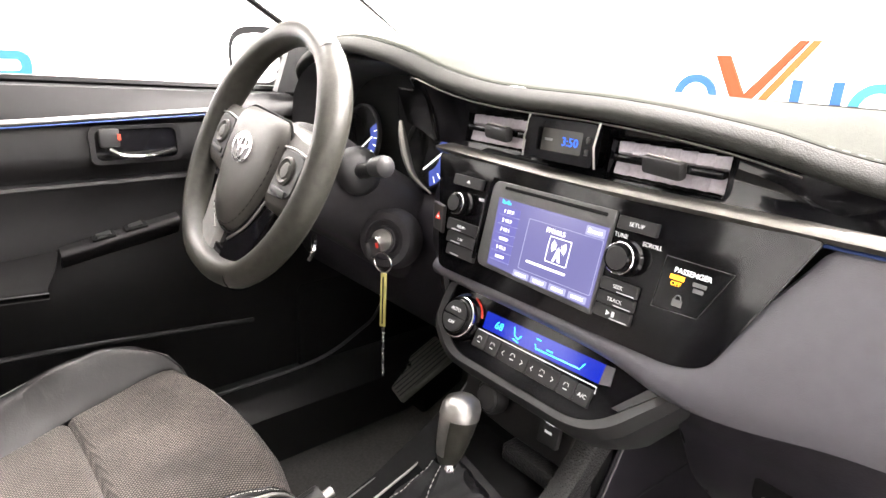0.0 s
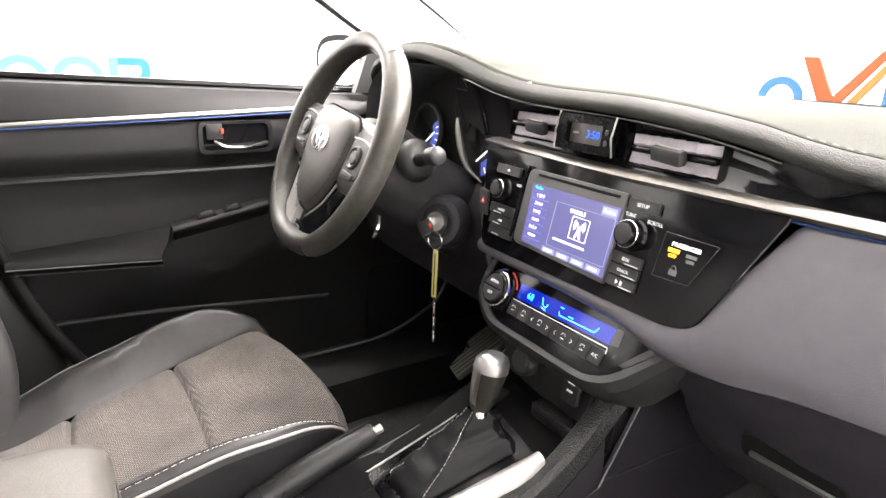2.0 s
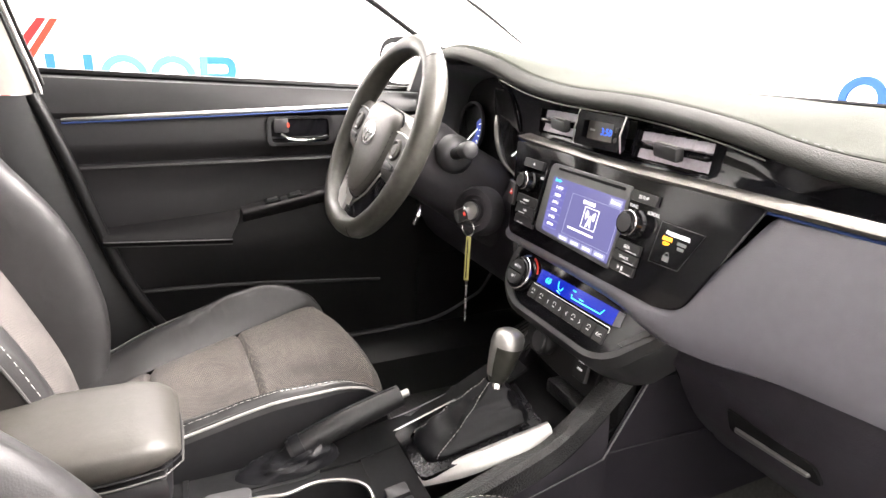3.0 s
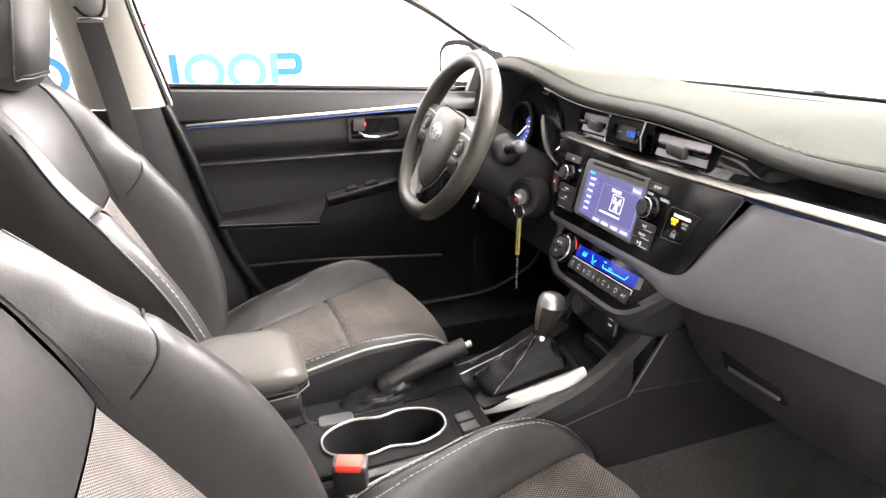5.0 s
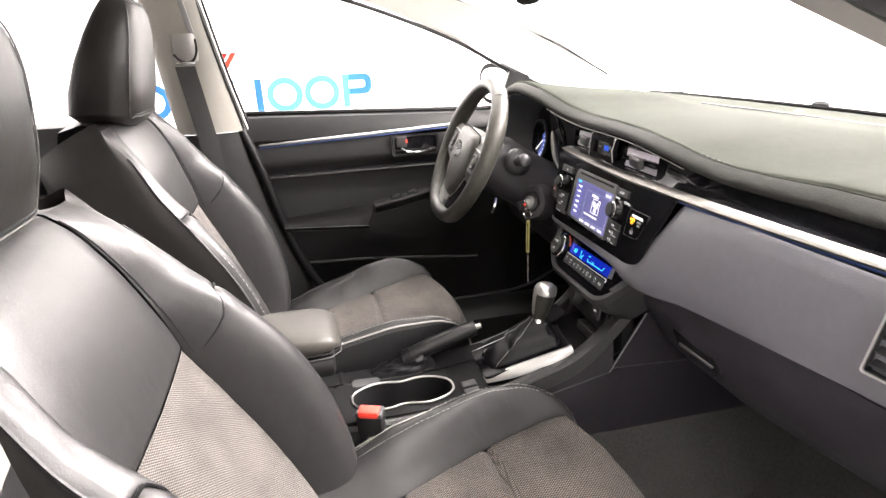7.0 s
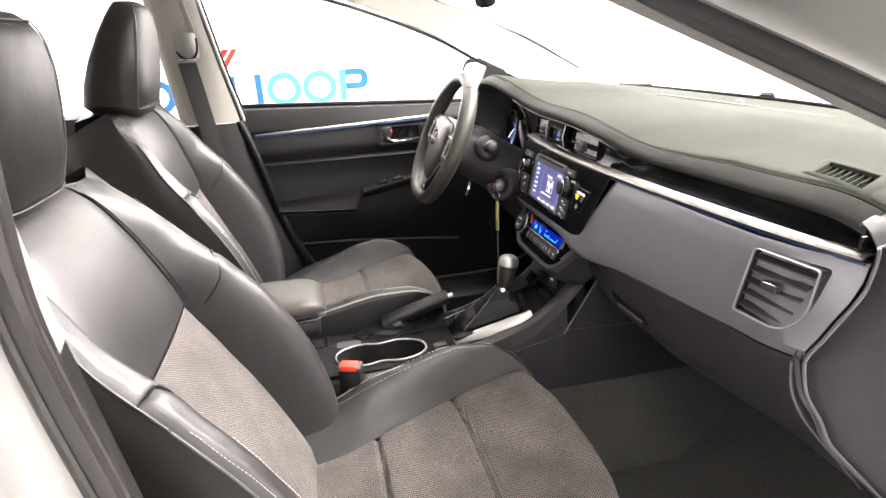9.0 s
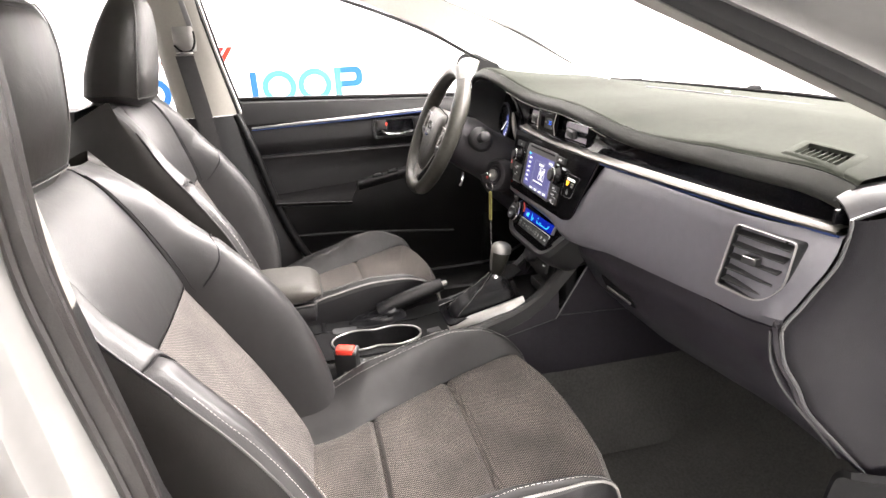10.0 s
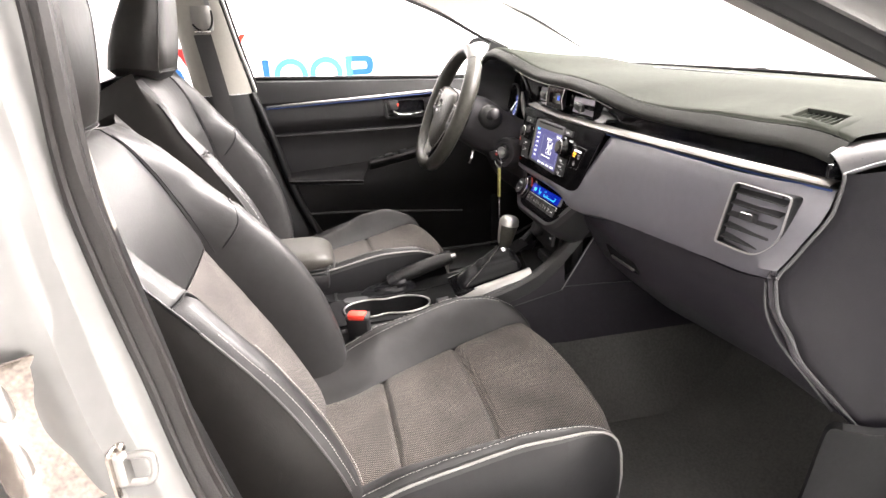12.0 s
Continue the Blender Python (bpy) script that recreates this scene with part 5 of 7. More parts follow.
part("well", sheet([[dm @ Vector((u, v, z)) for u, v in ((-0.51, -0.51), (0.51, -0.51), (0.51, 0.51), (-0.51, 0.51))] for z in (0.003, -0.03)], wrap=True, caps=False), MATT, defroster, "dark slot")
part("well_floor", plate(rect(-0.52, -0.52, 0.52, 0.52), 0.002, dm @ shift(0, 0, -0.03)), MATT, defroster)
for i in range(8):
    u = -0.43 + 0.123 * i
    part("slat", plate([(u - 0.024, -0.5), (u - 0.004, -0.5), (u + 0.024, 0.5), (u + 0.004, 0.5)], 0.006, dm @ shift(0, 0, -0.002), 0.0003), SOFT, defroster)
# slot row along the screen foot and its sensor
part("screen_slot", tube(curve_points([(-0.27, 0.902, 1.0375), (0.0, 0.94, 1.034), (0.283, 0.985, 1.028)], 5), 0.003, 6, flat=0.6), SOFT_GREY, dash)
part("sun_sensor", lathe([(0.011, 0), (0.010, 0.003), (0.006, 0.005), (0.002, 0.0055)], shift(-0.10, 1.02, 1.0245), 16), SOFT_GREY, dash)


# ---- vents ----
def centre_vent(x0, z0, x1, z1, name="centre_vent"):
    v = thing(name, "glossy black centre air vent with fins toned pale as if lit", "vent", group="centre vents")
    y = lerp_table(STRIP, (x0 + x1) / 2)[0] + 0.018
    w, h = x1 - x0, z1 - z0
    cx, cz = (x0 + x1) / 2, (z0 + z1) / 2
    m = plane_frame((cx, y, cz), (1, 0, 0), (0, 0.12, 1))
    part("housing", sheet([[m @ Vector((a * w / 2 * k, b * h / 2 * k, d)) for a, b in ((-1, -1), (1, -1), (1, 1), (-1, 1))] for k, d in ((1.04, 0.004), (1.02, -0.002), (0.97, -0.045))], wrap=True, caps=False), GLOSS, v)
    part("back", plate(rect(-w / 2, -h / 2, w / 2, h / 2), 0.002, m @ shift(0, 0, -0.045)), MATT, v)
    n = 7
    for i in range(n):
        u = -w / 2 + w * (i + 0.5) / n
        for s in (-1, 1):
            part("fin", rbox(w / n * 0.93, h * 0.42, 0.0016, 0.0005, m @ shift(u, s * h * 0.25, -0.006) @ pose(0, 0, 0, -8, 14, 5 * s), 1), LIT_FIN, v)
    part("blade", rbox(w * 0.98, 0.008, 0.016, 0.003, m @ shift(0, 0.001, -0.002) @ pose(0, 0, 0, 12, 0, 0)), GLOSS, v)
    part("tab", rbox(w * 0.38, 0.017, 0.012, 0.0035, m @ shift(0.003, -0.001, 0.010) @ pose(0, 0, 0, 16, -8, -3)), SWITCH, v, "glossy black vent tab")
    part("tab_edge", rbox(w * 0.32, 0.0012, 0.002, 0.0005, m @ shift(0.003, 0.0075, 0.0145) @ pose(0, 0, 0, 16, -8, -3), 1), SILVER, v)
    return v


centre_vent(*OPEN[0])
centre_vent(*OPEN[2])

clock = thing("dash_clock", "small digital clock in a glossy black frame", "clock")
cm = plane_frame((-0.006, 0.517, 1.003), (1, 0, 0), (0, 0.12, 1))
part("frame", ring_plate(rect(-0.044, -0.02, 0.044, 0.022, 0.004), rect(-0.029, -0.0105, 0.029, 0.0125, 0.002), 0.010, cm), SATIN_BLACK, clock, "black frame")
part("face", plate(rect(-0.036, -0.014, 0.036, 0.016), 0.002, cm, 0.0003), CLOCK_FACE, clock, "grey display window")
lettering("3:50", 0.0125, cm @ shift(0.009, 0.0005, 0.0032), CLOCK_MARK, clock, "digits")
part("button", rbox(0.004, 0.006, 0.003, 0.0008, cm @ shift(0.0365, 0.006, 0.0105), 1), SWITCH, clock)
part("button", rbox(0.004, 0.006, 0.003, 0.0008, cm @ shift(0.0365, -0.006, 0.0105), 1), SWITCH, clock)
part("lamp_mark", rbox(0.010, 0.0025, 0.0006, 0.0002, cm @ shift(-0.019, 0.001, 0.0028), 1), GREY_PRINT, clock)
for s in (-1, 1):
    part("side_edge", tube([cm @ Vector((s * 0.047, -0.02, 0.008)), cm @ Vector((s * 0.045, 0.0, 0.012)), cm @ Vector((s * 0.045, 0.024, 0.008))], 0.0011, 6), SILVER, clock, "thin bright side edge")

side_vent = thing("side_vent", "satin-framed passenger air vent with black slats", "vent")
vm = plane_frame((0.619, 0.5285, 0.905), (0.09, 0.02, 0.0), (0.006, 0.012, 0.08))
vo = rounded([(-0.043, -0.043), (0.022, -0.046), (0.050, -0.020), (0.054, 0.041), (-0.031, 0.044)], [0.006, 0.02, 0.02, 0.006, 0.006])
vi = [(p.x * 0.968 + 0.0012, p.y * 0.968 + 0.0009) for p in vo]
part("frame", ring_plate(vo, vi, 0.0045, vm), VENT_FRAME, side_vent, "satin silver frame")
part("well", plate(vi, 0.002, vm @ shift(0, 0, -0.02), 0.0005), MATT, side_vent)
part("well_side", sheet([[vm @ Vector((p[0], p[1], 0.002)) for p in vi], [vm @ Vector((p[0], p[1], -0.02)) for p in vi]], wrap=True), PLASTIC, side_vent)
for i in range(5):
    v = -0.032 + 0.016 * i
    half0, half1 = -0.037 + 0.004 * i * 0.5, 0.03 + 0.0042 * i
    part("slat", rbox(half1 - half0, 0.0026, 0.013, 0.0009, vm @ shift((half0 + half1) / 2, v, -0.004) @ pose(0, 0, 0, 24, 0, -2), 1), SWITCH, side_vent)
for i in range(5):
    part("fin", rbox(0.0018, 0.075, 0.008, 0.0004, vm @ shift(-0.028 + 0.015 * i, 0, -0.015), 1), PLASTIC, side_vent)
part("tab", rbox(0.022, 0.012, 0.012, 0.003, vm @ shift(0.002, 0.004, 0.004)), SWITCH, side_vent)
part("tab_edge", rbox(0.018, 0.002, 0.003, 0.0006, vm @ shift(0.002, 0.008, 0.0095), 1), CHROME, side_vent)

# ---- radio ----
RM = plane_frame((0, 0.477, 0.838), (1, 0, 0), (0, 0.235, 1))
K = math.sqrt(1 + 0.235 ** 2)


def rv(z):
    return (z - 0.838) * K


radio = thing("radio_unit", "piano-black radio fascia with lit touch screen", "radio")
part("fascia", plate(rounded([(-0.150, rv(0.834)), (0.165, rv(0.836)), (0.195, rv(0.845)), (0.250, rv(0.966)), (-0.19, rv(0.967))], [0.012, 0.03, 0.045, 0.006, 0.006]), 0.003, RM), GLOSS, radio, "piano-black fascia")
part("screen_bezel", plate(rounded([(-0.084, rv(0.856)), (0.0795, rv(0.851)), (0.0795, rv(0.951)), (-0.084, rv(0.951))], [0.01, 0.003, 0.003, 0.012]), 0.006, RM), material("bezel_grey", (0.09, 0.09, 0.092), 0.35, vary=0.1), radio, "grey screen surround")
screen = part("touch_screen", plate([(-0.066, rv(0.8605)), (0.0765, rv(0.8565)), (0.0765, rv(0.934)), (-0.070, rv(0.934))], 0.007, RM, 0.0004), SCREEN, radio, "lit violet-blue touch screen")
part("disc_slot", rbox(0.135, 0.0035, 0.002, 0.0008, RM @ shift(0.003, rv(0.9455), 0.0062), 1), MATT, radio)
RS = RM @ shift(0, 0, 0.0072)
part("list_panel", plate([(-0.063, rv(0.8665)), (-0.034, rv(0.8665)), (-0.034, rv(0.926)), (-0.066, rv(0.926))], 0.0003, RS, 0.0001), SCREEN_LIST, screen)
for i in range(6):
    part("list_line", rbox(0.03, 0.0004, 0.0003, 0, RS @ shift(-0.048, rv(0.868 + 0.0098 * i), 0.0004), 1), SCREEN_BAR, screen)
    if i in (0, 2):
        part("list_entry", rbox(0.014 if i % 2 else 0.0125, 0.0026, 0.0003, 0, RS @ shift(-0.049, rv(0.8725 + 0.0098 * i), 0.0005), 1), LIT_WHITE, screen)
lettering("1 97.9", 0.006, RS @ shift(-0.05, rv(0.9212), 0.0005), LIT_WHITE, screen)
for i, text in enumerate(("2 95.9", "3 99.1", None, "5 95.3")):
    if text:
        lettering(text, 0.0056, RS @ shift(-0.05, rv(0.9115 - 0.0098 * i), 0.0005), LIT_WHITE, screen)
lettering("Radio", 0.006, RS @ shift(-0.056, rv(0.9305), 0.0005), LCD_MARK, screen)
lettering("FM100.5", 0.0072, RS @ shift(0.018, rv(0.9155), 0.0005), LIT_WHITE, screen)
part("frame_line", ring_plate(rect(-0.020, rv(0.868), 0.0745, rv(0.9215), 0.001, 1), rect(-0.0195, rv(0.8685), 0.074, rv(0.921), 0.001, 1), 0.0004, RS), SCREEN_BAR, screen)
part("icon_frame", ring_plate(rect(0.012, rv(0.885), 0.040, rv(0.911), 0.001, 1), rect(0.0126, rv(0.8856), 0.0394, rv(0.9104), 0.001, 1), 0.0004, RS), LIT_WHITE, screen)
part("mast_icon", plate([(0.021, rv(0.8875)), (0.0235, rv(0.8875)), (0.026, rv(0.894)), (0.0285, rv(0.8875)), (0.031, rv(0.8875)), (0.0265, rv(0.902)), (0.0255, rv(0.902))], 0.0004, RS, 0.0001), LIT_WHITE, screen)
for r in (0.004, 0.0065, 0.009):
    for s in (-1, 1):
        part("wave_icon", tube([RS @ Vector((0.026 + s * r * math.cos(a), rv(0.902) + r * math.sin(a), 0.0004)) for a in (-0.7, -0.35, 0, 0.35, 0.7)], 0.0005, 4), LIT_WHITE, screen)
part("caption_bar", rbox(0.052, 0.0022, 0.0003, 0, RS @ shift(0.015, rv(0.8785), 0.0005), 1), LIT_WHITE, screen)
part("source_tab", plate(rect(0.052, rv(0.9225), 0.074, rv(0.9315), 0.001), 0.0003, RS, 0.0001), SCREEN_BAR, screen)
lettering("Source", 0.006, RS @ shift(0.063, rv(0.927), 0.0006), LIT_WHITE, screen)
for i in range(4):
    part("bottom_tab", plate(rect(-0.025 + 0.025 * i, rv(0.8585), -0.003 + 0.025 * i, rv(0.8655), 0.001), 0.0003, RS, 0.0001), SCREEN_BAR, screen)
    part("tab_bar", rbox(0.014, 0.0026, 0.0003, 0, RS @ shift(-0.014 + 0.025 * i, rv(0.862), 0.0005), 1), LIT_WHITE, screen)


def dial(name, at, r, parent, m):
    d = part(name, lathe([(r * 1.18, 0), (r * 1.18, 0.003), (r * 1.05, 0.005), (r * 1.0, 0.006), (r * 0.97, 0.017), (r * 0.9, 0.0195), (r * 0.72, 0.0205)], m @ shift(*at), 36), GLOSS, parent, "glossy knob")
    part("knob_ring", lathe([(r * 1.0, 0), (r * 1.04, 0.0008), (r * 1.04, 0.0025), (r * 0.99, 0.0032)], m @ shift(at[0], at[1], at[2] + 0.0135), 36), CHROME, d, "chrome ring")
    part("knob_face", lathe([(r * 0.74, 0), (r * 0.72, 0.0008), (r * 0.3, 0.0012)], m @ shift(at[0], at[1], at[2] + 0.0203), 28), SWITCH, d)
    return d


dial("volume_knob", (-0.124, rv(0.915), 0.003), 0.0125, radio, RM)
dial("tune_knob", (0.101, rv(0.912), 0.003), 0.0145, radio, RM)


def key_button(x0, z0, x1, z1, parent, text="", size=0.006, mat=None, slant=0.0, bar=True):
    b = part("button", plate(rounded([(x0 + slant, rv(z0)), (x1 + slant, rv(z0)), (x1, rv(z1)), (x0, rv(z1))], 0.0015, 2), 0.0075, RM, 0.0012), SWITCH, parent)
    if text:
        lettering(text, size, RM @ shift((x0 + x1 + slant) / 2, (rv(z0) + rv(z1)) / 2, 0.0077), WHITE_PRINT, b)
    return b


for i, text in enumerate(("AUDIO", "CAR", "")):
    z = 0.8885 - 0.0142 * i
    b = key_button(-0.145 + 0.004 * i, z - 0.0065, -0.092 + 0.002 * i, z + 0.0065, radio, text, 0.0046)
    part("button_line", rbox(0.016, 0.0008, 0.0003, 0, RM @ shift(-0.126 + 0.003 * i, rv(z - 0.0045), 0.0078), 1), WHITE_PRINT, b)
b = key_button(-0.15, 0.935, -0.10, 0.947, radio)
part("button_mark", plate([(-0.126, rv(0.9395)), (-0.119, rv(0.9395)), (-0.1225, rv(0.943))], 0.0003, RM @ shift(0, 0, 0.0076), 0.0001), WHITE_PRINT, b)
lettering("VOL", 0.0052, RM @ shift(-0.099, rv(0.925), 0.0034), WHITE_PRINT, radio)
key_button(0.083, 0.9365, 0.124, 0.9485, radio, "SETUP", 0.0056)
lettering("TUNE", 0.0055, RM @ shift(0.088, rv(0.9305), 0.0034), WHITE_PRINT, radio)
lettering("SCROLL", 0.0055, RM @ shift(0.121, rv(0.9285), 0.0034), WHITE_PRINT, radio)
for i, text in enumerate(("SEEK", "TRACK", "")):
    z = 0.885 - 0.0125 * i
    b = key_button(0.0815, z - 0.0057, 0.121, z + 0.0057, radio, text, 0.005)
    part("button_line", rbox(0.018, 0.0008, 0.0003, 0, RM @ shift(0.110, rv(z - 0.0042), 0.0078), 1), WHITE_PRINT, b)
part("play_mark", plate([(0.096, rv(0.8575)), (0.096, rv(0.8625)), (0.1, rv(0.86))], 0.0003, RM @ shift(0, 0, 0.0076), 0.0001), WHITE_PRINT, radio)
part("play_mark", rbox(0.003, 0.005, 0.0003, 0, RM @ shift(0.1035, rv(0.86), 0.0078), 1), WHITE_PRINT, radio)
part("fascia_edge", tube([RM @ Vector(p) for p in ((-0.0895, rv(0.86), 0.006), (-0.0885, rv(0.94), 0.006), (-0.083, rv(0.953), 0.006))], 0.0025, 6), GLOSS, radio)
# airbag lamp window
box = part("lamp_window", plate(rounded([(0.135, rv(0.880)), (0.177, rv(0.882)), (0.197, rv(0.925)), (0.137, rv(0.925))], 0.003), 0.0045, RM), GLOSS, radio)
part("window_edge", tube([RM @ Vector((x, rv(z), 0.0046)) for x, z in ((0.135, 0.880), (0.177, 0.882), (0.197, 0.925), (0.137, 0.925))], 0.00025, 4, closed=True), GREY_PRINT, radio)
RB = RM @ shift(0, 0, 0.0047)
lettering("PASSENGER", 0.0064, RB @ shift(0.164, rv(0.9155), 0), LIT_WHITE, radio)
part("amber_bar", rbox(0.013, 0.004, 0.0003, 0, RB @ shift(0.1515, rv(0.9095), 0), 1), AMBER, radio)
lettering("OFF", 0.0055, RB @ shift(0.1515, rv(0.904), 0), AMBER, radio)
part("dim_bar", rbox(0.012, 0.0035, 0.0003, 0, RB @ shift(0.172, rv(0.9085), 0), 1), GREY_PRINT, radio)
part("dim_bar", rbox(0.009, 0.0035, 0.0003, 0, RB @ shift(0.172, rv(0.9035), 0), 1), GREY_PRINT, radio)
part("lock_icon", rbox(0.009, 0.006, 0.0003, 0, RB @ shift(0.157, rv(0.889), 0), 1), GREY_PRINT, radio)
part("lock_icon", tube([RB @ Vector((0.154 + 0.003 + 0.003 * math.cos(a), rv(0.892) + 0.004 * math.sin(a), 0)) for a in (0, 0.8, 1.57, 2.3, 3.14)], 0.0005, 4), GREY_PRINT, radio)
# hazard switch at the fascia's outer edge
hazard = part("hazard_switch", plate(rounded([(-0.166, rv(0.876)), (-0.150, rv(0.874)), (-0.156, rv(0.906)), (-0.176, rv(0.909))], 0.002), 0.008, RM, 0.0015), SWITCH, radio)
part("hazard_mark", plate([(-0.167, rv(0.889)), (-0.157, rv(0.889)), (-0.1625, rv(0.898))], 0.0004, RM @ shift(0, 0, 0.008), 0.0001), RED, hazard, "red triangle")
part("hazard_mark", plate([(-0.164, rv(0.891)), (-0.160, rv(0.891)), (-0.1625, rv(0.895))], 0.0005, RM @ shift(0, 0, 0.0082), 0.0001), WHITE_PRINT, hazard)

# ---- climate control ----
HM = plane_frame((0, 0.475, 0.764), (1, 0, 0), (0, 0.5, 1))
HK = math.sqrt(1.25)


def hv(z):
    return (z - 0.764) * HK


climate = thing("climate_control", "black climate panel with blue display and round knob", "climate control")
outline = rounded([(-0.095, hv(0.742)), (0.10, hv(0.742)), (0.168, hv(0.806)), (0.155, hv(0.812)), (-0.13, hv(0.812)), (-0.135, hv(0.775))], [0.03, 0.035, 0.01, 0.01, 0.01, 0.02])
part("panel", plate(outline, 0.006, HM), GLOSS, climate, "black control panel")
rim = [HM @ Vector((p.x * 1.05 + 0.0, p.y - 0.006 if p.y < hv(0.79) else p.y, 0.002)) for p in outline]
lip_rows = []
for d, k, dz in ((0.008, 1.0, 0.0), (0.011, 1.06, -0.004), (0.004, 1.12, -0.009), (-0.02, 1.15, -0.013), (-0.06, 1.10, -0.014)):
    lip_rows.append([HM @ Vector((p.x * k, p.y + (dz * 1.6 if p.y < hv(0.785) else 0), d)) for p in outline])
part("lower_surround", sheet(lip_rows, wrap=True), SWITCH, climate, "dark grey curved surround")
part("side_accent", plate([(0.118, hv(0.768)), (0.126, hv(0.768)), (0.163, hv(0.802)), (0.150, hv(0.802))], 0.0075, HM), STALK, climate)
lcd = part("display", plate([(-0.066, hv(0.7785)), (0.097, hv(0.7815)), (0.097, hv(0.7995)), (-0.068, hv(0.7965))], 0.0075, HM, 0.0004), LCD, climate, "glowing blue display")
part("display_end", plate([(0.097, hv(0.7815)), (0.109, hv(0.784)), (0.107, hv(0.800)), (0.097, hv(0.7995))], 0.0072, HM, 0.0004), SOFT_GREY, climate)
HS = HM @ shift(0, -0.006, 0.0078)
lettering("68", 0.0125, HS @ shift(-0.043, hv(0.7925), 0), LCD_MARK, lcd)
for pts in ([(-0.022, 0.799), (-0.018, 0.7915), (-0.012, 0.7895), (-0.009, 0.794)], [(-0.019, 0.788), (-0.010, 0.7865)], [(0.012, 0.7935), (0.014, 0.7895), (0.072, 0.791), (0.076, 0.7975)], [(0.028, 0.793), (0.036, 0.7932)], [(0.011, 0.7985), (0.017, 0.7985)]):
    part("display_mark", tube([HS @ Vector((x, hv(z), 0)) for x, z in pts], 0.0008, 4), LCD_MARK, lcd)
part("panel_line", tube([HM @ Vector((x, hv(z), 0.0064)) for x, z in ((-0.071, 0.7755), (0.096, 0.778), (0.0965, 0.772))], 0.0006, 4), WHITE_PRINT, climate)
bx = [-0.073, -0.052, -0.031, 0.012, 0.055, 0.076, 0.096]
for i, (a, b) in enumerate(zip(bx, bx[1:])):
    key = part("button", plate(rect(a + 0.0006, hv(0.757), b - 0.0006, hv(0.7745), 0.002), 0.0085, HM, 0.0012), SWITCH, climate)
    hb = HM @ shift((a + b) / 2, hv(0.7655), 0.0088)
    if i == 5:
        lettering("A/C", 0.0062, hb, WHITE_PRINT, key)
    else:
        part("button_mark", tube([hb @ Vector((-0.0032, 0.0012, 0)), hb @ Vector((-0.0022, 0.0042, 0)), hb @ Vector((0.0022, 0.0042, 0)), hb @ Vector((0.0032, 0.0012, 0))], 0.0004, 4), WHITE_PRINT, key)
        part("button_mark", rbox(0.0052, 0.0011, 0.0003, 0, hb @ shift(0, -0.0022, 0), 1), WHITE_PRINT, key)
        if b - a > 0.03:
            for s in (-1, 1):
                part("button_mark", tube([hb @ Vector((s * 0.013, 0.0025, 0)), hb @ Vector((s * 0.0155, 0, 0)), hb @ Vector((s * 0.013, -0.0025, 0))], 0.0005, 4), WHITE_PRINT, key)
knob = part("temperature_knob", lathe([(0.027, 0), (0.027, 0.005), (0.0245, 0.007), (0.0235, 0.016), (0.0218, 0.0185), (0.0188, 0.0195)], HM @ shift(-0.098, hv(0.778), 0.005), 44), GLOSS, climate, "round knob with ribbed chrome edge")
part("knob_ring", lathe([(0.0238, 0), (0.025, 0.001), (0.025, 0.0035), (0.0236, 0.0045)], HM @ shift(-0.098, hv(0.778), 0.0155), 44), CHROME, knob)
for s, text in ((1, "AUTO"), (-1, "OFF")):
    half = [(0.0182 * math.cos(a), s * 0.0008 + 0.0182 * math.sin(a)) for a in [s * math.pi * j / 14 for j in range(15)]]
    if s < 0:
        half.reverse()
    part("knob_button", plate(half, 0.0022, HM @ shift(-0.098, hv(0.778), 0.0242), 0.0008), SWITCH, knob)
    lettering(text, 0.0058, HM @ shift(-0.098, hv(0.778) + s * 0.008, 0.0266), WHITE_PRINT, knob)
for a0, a1, mat in ((1.7, 2.5, BLUE_EDGE), (0.35, 1.3, RED)):
    part("heat_mark", tube([HM @ Vector((-0.098 + 0.0292 * math.cos(a), hv(0.778) + 0.0292 * math.sin(a), 0.0085)) for a in [a0 + (a1 - a0) * j / 8 for j in range(9)]], 0.0014, 5), mat, climate)

# ---- instrument cluster ----
cluster = thing("instrument_cluster", "hooded instrument cluster with blue-lit gauges", "instrument cluster")


def hood(k, y, dz=0.0):
    out = []
    for j in range(40):
        a = 2 * math.pi * j / 40
        c, s = math.cos(a), math.sin(a)
        top = s > 0
        out.append(Vector((-0.375 + (0.178 if c < 0 else 0.118) * k * math.copysign(abs(c) ** 0.75, c), y + 0.02 * (0 if top else 1) + 0.075 * max(0.0, min(1.0, ((0.118 * k * abs(c) ** 0.75 if c > 0 else 0.0) - 0.01) / 0.05)), 0.965 + dz + (0.108 if top else 0.085) * k * math.copysign(abs(s) ** 0.8, s))))
    return out


